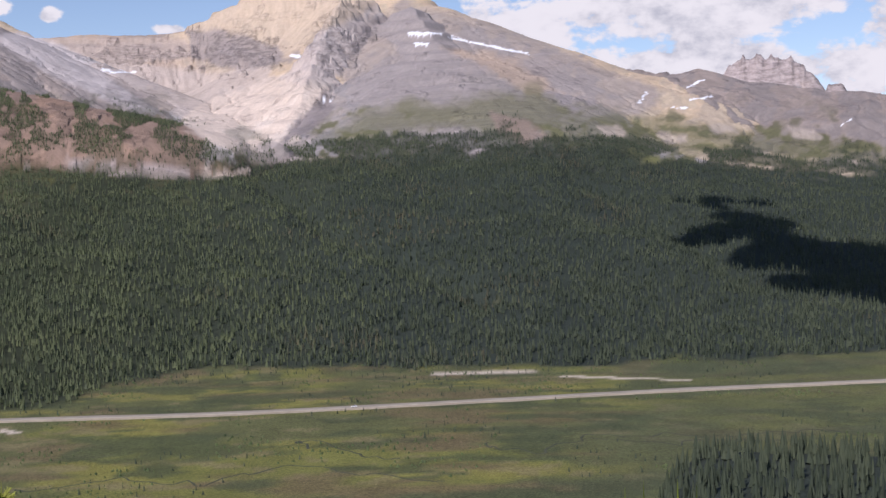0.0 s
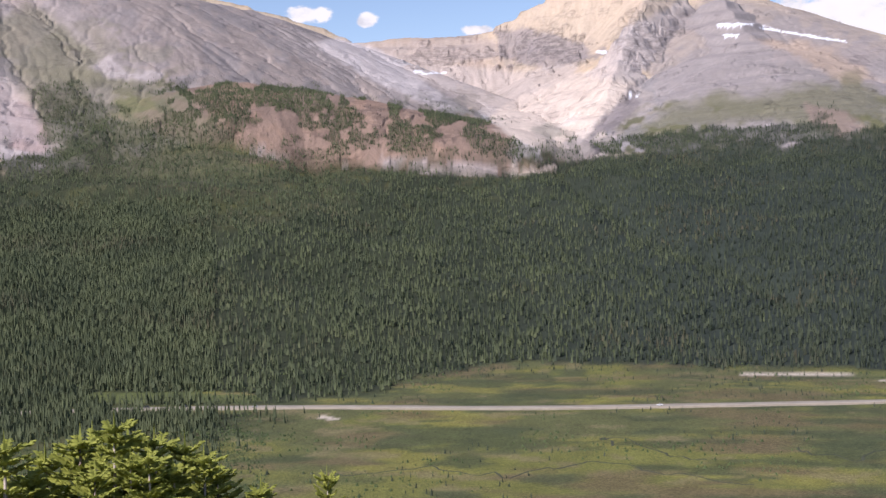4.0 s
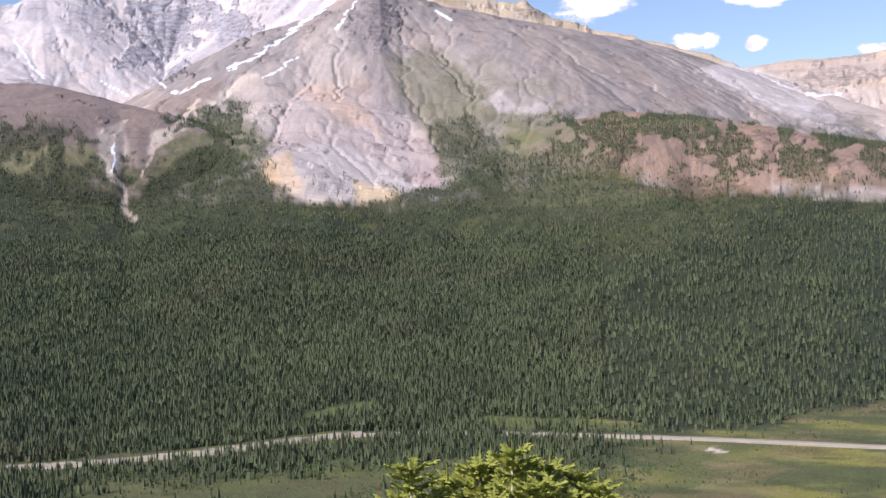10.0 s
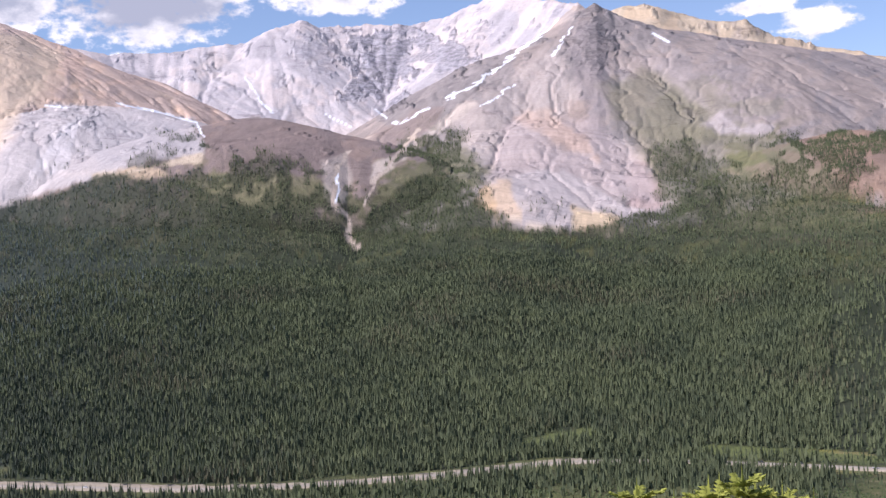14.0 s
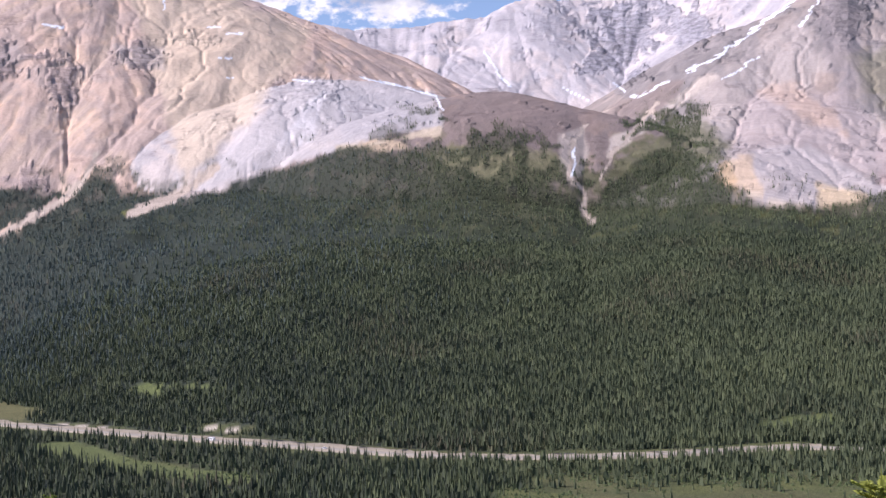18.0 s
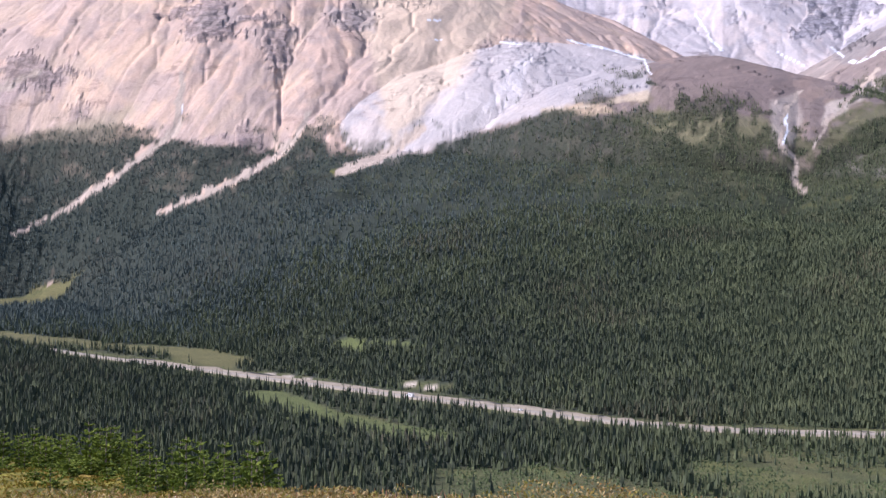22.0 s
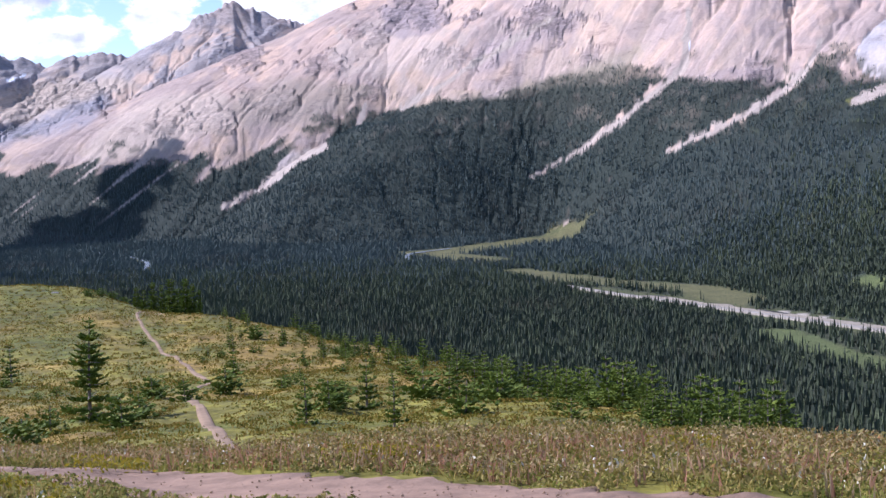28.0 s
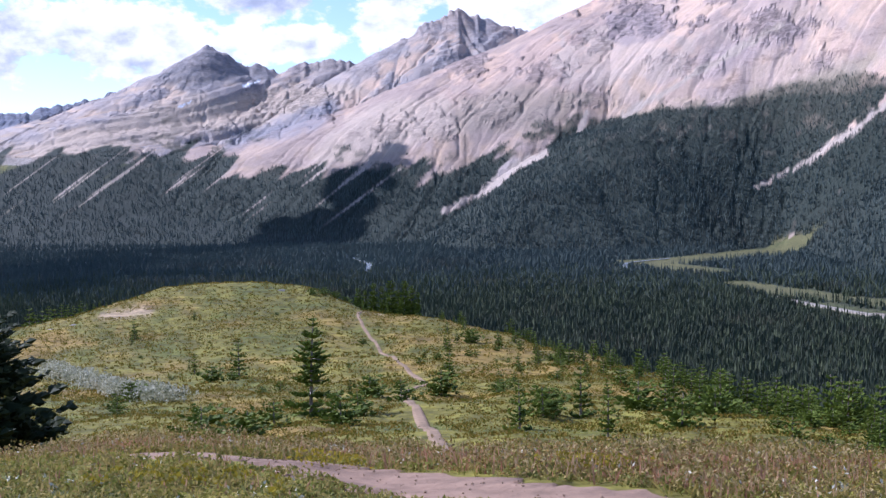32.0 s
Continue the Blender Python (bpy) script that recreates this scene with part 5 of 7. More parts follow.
LABELS = {"castle_peak": "distant grey castle-like mountain with rock towers", "dark_knolls": "dark rounded mountain knolls with snow streaks",
          "tan_pyramid": "tan pyramid mountain with snow patches, cirque and grey crag", "scree_ridge": "light grey scree ridge sloping into a cirque",
          "grey_peak": "grey and tan peak with snow couloirs and an orange toe", "tan_summit": "smooth tan summit behind a grey peak", "cirque_wall": "pale grey cirque wall with gullies and snow",
          "brown_hump": "brown rounded moraine hump above the forest", "grey_hump": "grey hump with pale fans of scree", "pink_massif": "pink tan massif with ribs, gullies and scree chutes",
          "blue_cliff": "bluish shaded cliff between two ribs", "pink_ridge": "pink tan mountain ridge above the forest", "grey_horn": "dark grey jagged horn behind the pink ridge",
          "banded_peak": "banded flat-topped peak far down the valley", "tower_peak": "dark towered peak with snow far down the valley", "far_range": "dark jagged range on the horizon", "red_hill": "reddish scree hill dotted with small trees"}
for g, gname in enumerate(GROUPS):
    start = np.cumsum([0] + [len(q[0]) for q in meshes[g]])
    verts, faces = np.concatenate([q[0] for q in meshes[g]]), np.concatenate([q[1] + o for q, o in zip(meshes[g], start)])
    shades, falls = (np.concatenate([q[i] for q in meshes[g]]) for i in (2, 3))
    if g == 0:
        tagged(sheet("ground", verts, faces, MAT_GROUND, shades), "valley floor, slopes and hillside of turf, meadow and earth", "ground", kind="structure")
    else:
        tagged(sheet("mountain", verts, faces, MAT_ROCK, shades, fall=falls), LABELS[gname], "mountain", group="mountains round the valley")


def ground_height(x, y):
    """Height of the land at places in the sector that the hiker sees."""
    x, y = np.asarray(x, float), np.asarray(y, float)
    turn, r = np.degrees(np.arctan2(-x, y)) + 24.0, np.hypot(x, y)
    res = np.zeros(x.shape)
    for (step, rings, h), lo, hi in zip(grids, (0, 640, 2362), (640, 2362, 1e9)):
        c = np.clip(turn / step, 0, round(142.83 / step) - 1.001)
        f = np.clip(np.interp(r, rings, np.arange(len(rings))), 0, len(rings) - 1.001)
        i, j = f.astype(int), c.astype(int)
        u, v = f - i, c - j
        here = (h[i, j] * (1 - u) + h[i + 1, j] * u) * (1 - v) + (h[i, j + 1] * (1 - u) + h[i + 1, j + 1] * u) * v
        res = np.where((r >= lo) & (r < hi), here, res)
    return res


# ---- forest ----
rng = np.random.default_rng(5)


def scatter(n, lo, hi, power, az_lo=-23.0, az_hi=117.0):
    """Places spread over the sector between two distances; a lower power puts more of them near by."""
    a = np.radians(rng.uniform(az_lo, az_hi, n))
    r = (lo ** power + rng.random(n) * (hi ** power - lo ** power)) ** (1 / power)
    return -r * np.sin(a), r * np.cos(a)


def spruces(name, x, y, z, tall, label, sides=4, fat=1.0, mat=None, tiers=((0.02, 0.72, 1.0), (0.42, 1.0, 0.62))):
    """Many spruces in one mesh: each of uneven tiers of boughs (foot, top, spread) under a pointed top."""
    n = len(x)
    spin = rng.uniform(0, 6.28, (n, 1)) + np.arange(sides) * 6.283 / sides
    wide = fat * tall * rng.uniform(0.10, 0.15, n)
    size = len(tiers) * (sides + 1)
    verts = np.zeros((n, size, 3))
    for tier, (low, top, out) in enumerate(tiers):
        rim = wide[:, None] * out * rng.uniform(0.55, 1.4, (n, sides))
        o = tier * (sides + 1)
        verts[:, o:o + sides, 0], verts[:, o:o + sides, 1] = np.cos(spin + tier) * rim, np.sin(spin + tier) * rim
        verts[:, o:o + sides, 2] = tall[:, None] * (low + rng.uniform(-0.06, 0.11, (n, sides)))
        verts[:, o + sides, 2] = tall * top
        verts[:, o + sides, 0] = rng.normal(0, 0.006, n) * tall
    verts += np.stack([x, y, z - 0.3], axis=-1)[:, None, :]
    ring = np.arange(sides)
    one = np.concatenate([np.stack([ring, (ring + 1) % sides, np.full(sides, sides)], axis=1) + t * (sides + 1) for t in range(len(tiers))])
    faces = (one[None] + (np.arange(n) * size)[:, None, None]).reshape(-1, 3)
    return tagged(sheet(name, verts.reshape(-1, 3), faces, mat or MAT_FOREST, smooth_shade=False), label, "forest", kind="stuff")


def plant(name, count, lo, hi, power, size, label, sides=4, above=-90.0, **sector):
    x, y = scatter(count, lo, hi, power, **sector)
    z = ground_height(x, y)
    keep = (rng.random(count) < forest_density(x, y, z)) & (lie(x, y, z)[1] > above)
    x, y, z = x[keep], y[keep], z[keep]
    _, el, r = lie(x, y, z)
    tall = size * rng.uniform(0.5, 1.1, len(x)) * (1 - 0.30 * smooth(el, -1.0, 2.5))
    az = np.degrees(np.arctan2(-x, y))
    # trees far off get the haze colour, some by bearing the shade colour
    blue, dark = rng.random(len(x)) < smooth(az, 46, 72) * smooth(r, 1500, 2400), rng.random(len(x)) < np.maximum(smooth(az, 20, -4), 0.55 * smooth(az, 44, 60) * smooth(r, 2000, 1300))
    for pick, mat, tone in ((~blue & ~dark, MAT_FOREST, "dense green "), (blue, MAT_HAZY_FOREST, "dense blue-green "), (dark, MAT_SHADED_FOREST, "dense dark green ")):
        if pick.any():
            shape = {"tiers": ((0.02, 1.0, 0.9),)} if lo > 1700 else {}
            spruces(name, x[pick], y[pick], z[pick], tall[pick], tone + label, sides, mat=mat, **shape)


plant("spruce_forest", 150000, 700, 3000, 1.5, 14.2, "spruce forest on the far slope", 3)
plant("spruce_forest", 165000, 520, 2100, 1.7, 12.8, "spruce forest on the valley floor", 3, az_lo=24.0)
plant("spruce_forest", 120000, 2200, 3350, 1.6, 11.0, "spruce trees scattered up the slope below the rocks", 3, 1.0)
plant("spruce_forest", 42000, 2450, 2960, 1.6, 10.0, "spruce clumps dotting the reddish hill", 3, 0.8, az_lo=10.0, az_hi=27.0)
plant("spruce_forest", 30000, 2350, 3000, 1.6, 10.0, "spruce clumps on the slope below the rocks", 3, 1.2, az_lo=23.0, az_hi=54.0)
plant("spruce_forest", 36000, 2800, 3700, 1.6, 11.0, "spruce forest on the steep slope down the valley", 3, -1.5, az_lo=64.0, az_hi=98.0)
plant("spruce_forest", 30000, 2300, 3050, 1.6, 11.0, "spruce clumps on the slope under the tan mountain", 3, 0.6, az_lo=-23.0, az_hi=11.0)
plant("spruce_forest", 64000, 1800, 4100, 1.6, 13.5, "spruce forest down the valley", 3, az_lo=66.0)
plant("spruce_forest", 14000, 430, 760, 1.8, 12.0, "spruce forest below the hillside", 5)

MAT_SHRUB = foliage("willow_leaves", (0.040, 0.062, 0.022), (0.095, 0.125, 0.045))
x, y = scatter(30000, 600, 1500, 1.4, -22.0, 84.0)
z = ground_height(x, y)
away_road, _ = to_path(x, y, ROAD)
thick = fbm(x / 70, y / 70, 4, 121)
az, el, r = lie(x, y, z)
keep = (z < 14) & (away_road > 17) & (thick > np.where(az < 22, 0.55, 0.42) + 0.2 * rng.random(len(x)))
spruces("willow_shrubs", x[keep], y[keep], z[keep], rng.uniform(0.8, 2.6, int(keep.sum())), "low green willow shrubs on the valley floor", 5, 4.5, MAT_SHRUB)

x, y = scatter(5200, 640, 1260, 1.4, -22.0, 30.0)
z = ground_height(x, y)
start = knots(SLOPE, np.degrees(np.arctan2(-x, y)), 1)
keep = (z < 14) & (to_path(x, y, ROAD)[0] > 18) & (fbm(x / 90, y / 90, 3, 131) > 0.54 + 0.3 * rng.random(len(x)) - 0.28 * smooth(start - np.hypot(x, y), 150, 0))
spruces("small_spruces", x[keep], y[keep], z[keep], rng.uniform(1.2, 4.5, int(keep.sum())), "small dark spruces dotted over the valley meadow", 4, 1.6, MAT_SHADED_FOREST)

x, y = scatter(26000, 560, 1020, 1.6, 22.0, 66.0)
z = ground_height(x, y)
keep = (z < 20) & (to_path(x, y, ROAD)[0] > 17) & (fbm(x / 40, y / 40, 4, 123) > 0.40 + 0.2 * rng.random(len(x)))
spruces("willow_shrubs", x[keep], y[keep], z[keep], rng.uniform(0.7, 2.4, int(keep.sum())), "low grey-green willow thicket below the highway", 4, 4.5, MAT_SHRUB)

# ---- road, river and vehicles ----


def plain(name, colour, rough=0.85, spread=0.2, scale=2.0, depth=0.02):
    """A surface of one colour with grain and larger stains."""
    m, n, b = material(name, rough)
    where = n.tree.nodes.new("ShaderNodeNewGeometry").outputs["Position"]
    f1, f2 = n.noise(where, scale, 6.0, 0.65), n.noise(where, scale * 0.13, 3.0)
    k = n.step(n.math("ADD", n.math("MULTIPLY", f1, 0.55), n.math("MULTIPLY", f2, 0.45)), 0.3, 0.7)
    lo, hi = (tuple(c * (1 - spread) for c in colour), tuple(min(1, c * (1 + spread)) for c in colour))
    finish(n, b, n.mix(k, lo, hi), f1, 0.5, depth)
    return m


MAT_ASPHALT = plain("pale_asphalt", (0.33, 0.295, 0.24), 0.85, 0.18, 0.4)
MAT_GRAVEL = plain("roadside_gravel", (0.34, 0.29, 0.215), 0.95, 0.25, 0.3)
MAT_WATER = plain("pale_river_water", (0.42, 0.47, 0.50), 0.12, 0.15, 0.2)
MAT_DIRT = plain("trodden_earth", (0.245, 0.158, 0.105), 0.95, 0.5, 4.0, 0.06)
MAT_TRAIL = plain("dry_trail_earth", (0.265, 0.18, 0.11), 0.95, 0.35, 3.0, 0.05)
MAT_STONE = plain("pale_stone", (0.42, 0.38, 0.35), 0.9, 0.3, 9.0, 0.01)
MAT_BARK = plain("grey_bark", (0.23, 0.18, 0.145), 0.95, 0.4, 22.0, 0.01)
MAT_DEAD = plain("bleached_wood", (0.48, 0.41, 0.35), 0.9, 0.25, 22.0, 0.01)
MAT_WHITE = plain("white_paint", (0.78, 0.78, 0.77), 0.35, 0.05)
MAT_DARK_PAINT = plain("dark_paint", (0.05, 0.055, 0.065), 0.3, 0.1)
MAT_RED_PAINT = plain("silver_paint", (0.38, 0.39, 0.41), 0.3, 0.1)
MAT_GLASS = plain("tinted_glass", (0.02, 0.024, 0.03), 0.08, 0.1)
MAT_TYRE = plain("rubber_tyre", (0.02, 0.02, 0.02), 0.8, 0.2)


def ribbon(name, line, halves, mat, lift, height, ragged=0.0, seed=1):
    """A strip along a line; halves: offsets across it, lift: the height of each over the ground."""
    p = np.array(line, float)
    t = np.gradient(p, axis=0)
    t /= np.linalg.norm(t, axis=1)[:, None] + 1e-9
    side = np.stack([-t[:, 1], t[:, 0]], axis=1)
    off = np.array(halves)[None, :] * (1 + ragged * (value_noise(np.arange(len(p))[:, None] * 0.35, np.array(halves)[None, :] * 9 + seed, seed) - 0.5))
    xy = p[:, None, :] + side[:, None, :] * off[..., None]
    z = height(xy[..., 0], xy[..., 1]) + np.array(lift)[None, :]
    v = np.concatenate([xy, z[..., None]], axis=-1)
    n, m = v.shape[:2]
    i = np.arange(n * m).reshape(n, m)
    f = np.stack([i[:-1, :-1], i[1:, :-1], i[1:, 1:], i[:-1, 1:]], axis=-1).reshape(-1, 4)[:, ::-1]
    return sheet(name, v.reshape(-1, 3), f, mat)


def level(x, y):
    return np.zeros(np.shape(x)) + 0.35


fine_road = [p for p in rounded(ROAD, 24) if p[0] > -1720]
tagged(ribbon("road", fine_road, (-5.6, -5.4, -2.7, 0, 2.7, 5.4, 5.6), MAT_ASPHALT, (0.2, 0.55, 0.62, 0.66, 0.62, 0.55, 0.2), level), "pale grey two-lane highway through the valley", "road", kind="structure")
tagged(ribbon("road_shoulder", fine_road, (-12, -8.5, -5.2, 5.2, 8.5, 12), MAT_GRAVEL, (-0.9, 0.1, 0.35, 0.35, 0.1, -0.9), level, 0.25), "pale gravel shoulders beside the highway", "gravel", kind="structure")
tagged(ribbon("river", rounded(RIVER, 12), (-5, -3, 0, 3, 5), MAT_WATER, (-0.1, 0.15, 0.2, 0.15, -0.1), lambda x, y: np.zeros(np.shape(x)) + 1.6, 0.5), "pale glacial river winding between spruces", "water", kind="structure")

flat = np.array([p for p in fine_road if -1500 < p[0] < -640])
flat[:, 0], flat[:, 1] = flat[:, 0] + 6, flat[:, 1] + 12
tagged(ribbon("gravel_flat", flat, (-17, -14, -5, 5, 12, 15), MAT_GRAVEL, (-0.9, 0.0, 0.06, 0.06, 0.0, -0.9), level, 0.9, 5), "pale gravel flat beside the highway", "gravel", kind="structure")
MAT_CREEK = plain("dark_creek_water", (0.060, 0.066, 0.042), 0.9, 0.3, 0.3)
for k, line in enumerate(CREEK):
    bends = np.array(rounded(line, 14))
    step = np.arange(len(bends))
    bends[:, 0] += 13 * (value_noise(step / 3.0, step * 0 + k, 7) - 0.5)
    bends[:, 1] += 22 * (value_noise(step / 2.6, step * 0 + k + 40, 8) - 0.5)
    tagged(ribbon("creek", bends, (-0.9, -0.4, 0.4, 0.9), MAT_CREEK, (0.0, 0.12, 0.12, 0.0), ground_height, 1.2, k + 2), "dark narrow creek winding through the valley meadow", "water", kind="structure")


def part(name, bm, mat, parent, label=""):
    """Links a bmesh as one mesh under a thing or a part."""
    me = bpy.data.meshes.new(name)
    bm.to_mesh(me)
    bm.free()
    me.materials.append(mat)
    ob = new(name, me)
    ob.parent = parent
    return tagged(ob, label)


def box(bm, x0, y0, z0, x1, y1, z1, taper=0.0, edge=0.05):
    """A box with rounded edges, narrower at the top by taper along its length."""
    made = bmesh.ops.create_cube(bm, size=1.0)["verts"]
    for v in made:
        v.co = Vector(((x0 + x1) / 2 + v.co.x * (x1 - x0), (y0 + y1) / 2 + v.co.y * (y1 - y0) * (1 - (taper if v.co.z > 0 else 0)), (z0 + z1) / 2 + v.co.z * (z1 - z0)))
    bmesh.ops.bevel(bm, geom=list({e for v in made for e in v.link_edges}), offset=edge, segments=2, affect="EDGES", profile=0.6)
    return bm


def vehicle(name, size, paint, label, m, tall_box=False):
    """A road vehicle: body, cabin with windows, and four wheels."""
    wide, long, tall = size
    thing = tagged(new(name), label, "car" if not tall_box else "camper", group="vehicles on the highway")
    part("body", box(bmesh.new(), -wide / 2, -long / 2, 0.35, wide / 2, long / 2, tall if tall_box else tall * 0.62, 0.0, 0.12), paint, thing)
    if tall_box:
        part("cab", box(bmesh.new(), -wide * 0.46, long / 2 - 0.1, 0.4, wide * 0.46, long / 2 + 1.5, tall * 0.62, 0.2, 0.15), paint, thing)
        part("window", box(bmesh.new(), -wide * 0.42, long / 2 + 0.9, tall * 0.38, wide * 0.42, long / 2 + 1.42, tall * 0.58, 0.2, 0.05), MAT_GLASS, thing, "dark windscreen")
        part("window", box(bmesh.new(), -wide / 2 - 0.03, -long * 0.3, tall * 0.5, wide / 2 + 0.03, long * 0.2, tall * 0.72, 0.0, 0.02), MAT_GLASS, thing, "dark side window")
    else:
        part("window", box(bmesh.new(), -wide * 0.45, -long * 0.32, tall * 0.6, wide * 0.45, long * 0.22, tall * 0.97, 0.3, 0.08), MAT_GLASS, thing, "dark glazed cabin")
        part("roof", box(bmesh.new(), -wide * 0.42, -long * 0.24, tall * 0.95, wide * 0.42, long * 0.12, tall, 0.1, 0.03), paint, thing)
    for sx in (-1, 1):
        for sy in (-0.32, 0.32):
            bm = bmesh.new()
            bmesh.ops.create_cone(bm, cap_ends=True, segments=16, radius1=0.36, radius2=0.36, depth=0.24, matrix=pose(sx * (wide / 2 - 0.08), sy * long, 0.36, 0, 90, 0))
            bmesh.ops.bevel(bm, geom=bm.edges[:], offset=0.03, segments=1, affect="EDGES")
            part("wheel", bm, MAT_TYRE, thing)
    thing.matrix_world = m
    return thing


def on_road(along, side):
    """A pose on the highway at a distance along it, in one of the two lanes."""
    p = np.array(fine_road)
    run = np.concatenate([[0], np.cumsum(np.linalg.norm(np.diff(p, axis=0), axis=1))])
    a, b = (np.array([np.interp(along + k, run, p[:, 0]), np.interp(along + k, run, p[:, 1])]) for k in (0, 2))
    t = (b - a) / np.linalg.norm(b - a)
    x, y = a + side * 2.4 * np.array([-t[1], t[0]])
    return pose(x, y, 0.98, 0, 0, math.degrees(math.atan2(t[1], t[0])) - 90)


def along_at(x, y):
    d, s = to_path(np.array([float(x)]), np.array([float(y)]), fine_road)
    return float(s[0])


vehicle("camper_van", (2.4, 6.6, 3.1), MAT_WHITE, "white camper van driving on the highway", on_road(along_at(-1056, 571), 1), True)
vehicle("car", (1.85, 4.7, 1.6), MAT_WHITE, "white car driving on the highway", on_road(along_at(-935, 612), 1))
vehicle("car", (1.85, 4.6, 1.5), MAT_DARK_PAINT, "dark car driving on the highway", on_road(along_at(-492, 958), -1))
vehicle("car", (1.9, 4.8, 1.7), MAT_DARK_PAINT, "dark car driving on the highway", on_road(along_at(-460, 963), -1))
vehicle("car", (1.85, 4.7, 1.6), MAT_WHITE, "white car driving on the highway", on_road(along_at(-73, 1004), 1))
vehicle("car", (1.85, 4.7, 1.6), MAT_RED_PAINT, "silver car driving on the highway", on_road(along_at(-400, 970), 1))

# ---- paths on the hill ----


def hill_place(az, r):
    p = bearing(az) * r
    return p.x, p.y


def smooth_path(rows, n):
    return rounded([hill_place(a, r) for a, r in rows], n)


PATH = [(122, 10), (114, 10), (110.3, 9.9), (108, 9.6), (104.7, 9.2), (101.7, 8.8), (99.2, 8.35), (95.4, 7.8), (91.5, 7.25), (87.6, 7.05), (83.8, 6.8), (79, 6.45), (72, 6.1), (66, 5.8), (56, 5.5), (46, 5.3)]
TRAIL = [(93.2, 11), (93.6, 17), (93.9, 25), (94.7, 38), (95.3, 47.5), (94.7, 51), (94.1, 54), (94.4, 60.5), (95.3, 72.5), (96.0, 84), (96.7, 99), (97.0, 112), (96.6, 116.5), (95.4, 118.5)]
path_line, trail_line = smooth_path(PATH, 16), smooth_path(TRAIL, 14)
tagged(ribbon("dirt_path", path_line, (-0.5, -0.4, -0.27, -0.12, 0, 0.12, 0.27, 0.4, 0.5), MAT_DIRT, (-0.03, 0.015, 0.012, 0.006, 0.006, 0.008, 0.012, 0.015, -0.03), ground_height, 0.9), "reddish brown trodden dirt path across the turf", "path", kind="structure")
tagged(ribbon("hill_trail", trail_line, (-0.17, -0.12, -0.04, 0.04, 0.12, 0.17), MAT_TRAIL, (-0.05, 0.03, 0.03, 0.03, 0.03, -0.05), ground_height, 0.6), "narrow dirt trail winding up the grassy knoll", "path", kind="structure")

# ---- conifers near the camera ----


def leafy(n, b, colour, share=0.35):
    """Lets part of the light through thin leaves."""
    thin = n.add("ShaderNodeBsdfTranslucent", colour)
    both = n.add("ShaderNodeMixShader", share, b.outputs[0], thin)
    n.tree.links.new(both, n.tree.nodes["Material Output"].inputs[0])


def needles(name, dark, light):
    m, n, b = material(name, 0.6)
    b.inputs["Specular IOR Level"].default_value = 0.12
    geo = n.tree.nodes.new("ShaderNodeNewGeometry")
    info = n.tree.nodes.new("ShaderNodeObjectInfo")
    f = n.noise(geo.outputs["Position"], 3.0, 4.0)
    k = n.math("ADD", n.math("MULTIPLY", geo.outputs["Random Per Island"], 0.55), n.math("MULTIPLY", n.step(f, 0.35, 0.65), 0.3))
    k = n.math("ADD", k, n.math("MULTIPLY", info.outputs["Random"], 0.15))
    finish(n, b, n.mix(k, dark, light))
    leafy(n, b, n.mix(k, dark, light))
    return m


# firs in sun and in shade get lighter and darker needle colours
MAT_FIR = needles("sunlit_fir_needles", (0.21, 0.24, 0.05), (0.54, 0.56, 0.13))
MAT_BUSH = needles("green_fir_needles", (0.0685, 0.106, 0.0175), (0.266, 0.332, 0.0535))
MAT_SHADED_FIR = needles("shaded_fir_needles", (0.030, 0.045, 0.020), (0.085, 0.105, 0.04))
MAT_BROWN = needles("brown_dead_needles", (0.26, 0.09, 0.035), (0.42, 0.17, 0.06))


def spindles(a, b, radius):
    """Needle-clad twigs: slim three-sided spindles from a to b."""
    n = len(a)
    way = b - a
    way /= np.linalg.norm(way, axis=1)[:, None] + 1e-9
    up = np.where(np.abs(way[:, 2:3]) > 0.9, np.array([[1.0, 0, 0]]), np.array([[0, 0, 1.0]]))
    e1 = np.cross(way, up)
    e1 /= np.linalg.norm(e1, axis=1)[:, None] + 1e-9
    e2 = np.cross(way, e1)
    mid = a + (b - a) * 0.42
    v = np.zeros((n, 5, 3))
    v[:, 0], v[:, 4] = a, b
    for i in range(3):
        v[:, 1 + i] = mid + radius[:, None] * (math.cos(2.1 * i) * e1 + math.sin(2.1 * i) * e2)
    f = np.array([(0, 2, 1), (0, 3, 2), (0, 1, 3), (4, 1, 2), (4, 2, 3), (4, 3, 1)])
    return v.reshape(-1, 3), (f[None] + (np.arange(n) * 5)[:, None, None]).reshape(-1, 3)


def tube(points, radii, sides=7):
    """A tapered round stem through points."""
    bm = bmesh.new()
    rows = []
    for (x, y, z), r in zip(points, radii):
        rows.append([bm.verts.new((x + r * math.cos(6.283 * i / sides), y + r * math.sin(6.283 * i / sides), z)) for i in range(sides)])
    for p, q in zip(rows, rows[1:]):
        for i in range(sides):
            bm.faces.new((p[i], p[(i + 1) % sides], q[(i + 1) % sides], q[i])).smooth = True
    bm.faces.new(rows[-1])
    bm.faces.new(rows[0][::-1])
    return bm


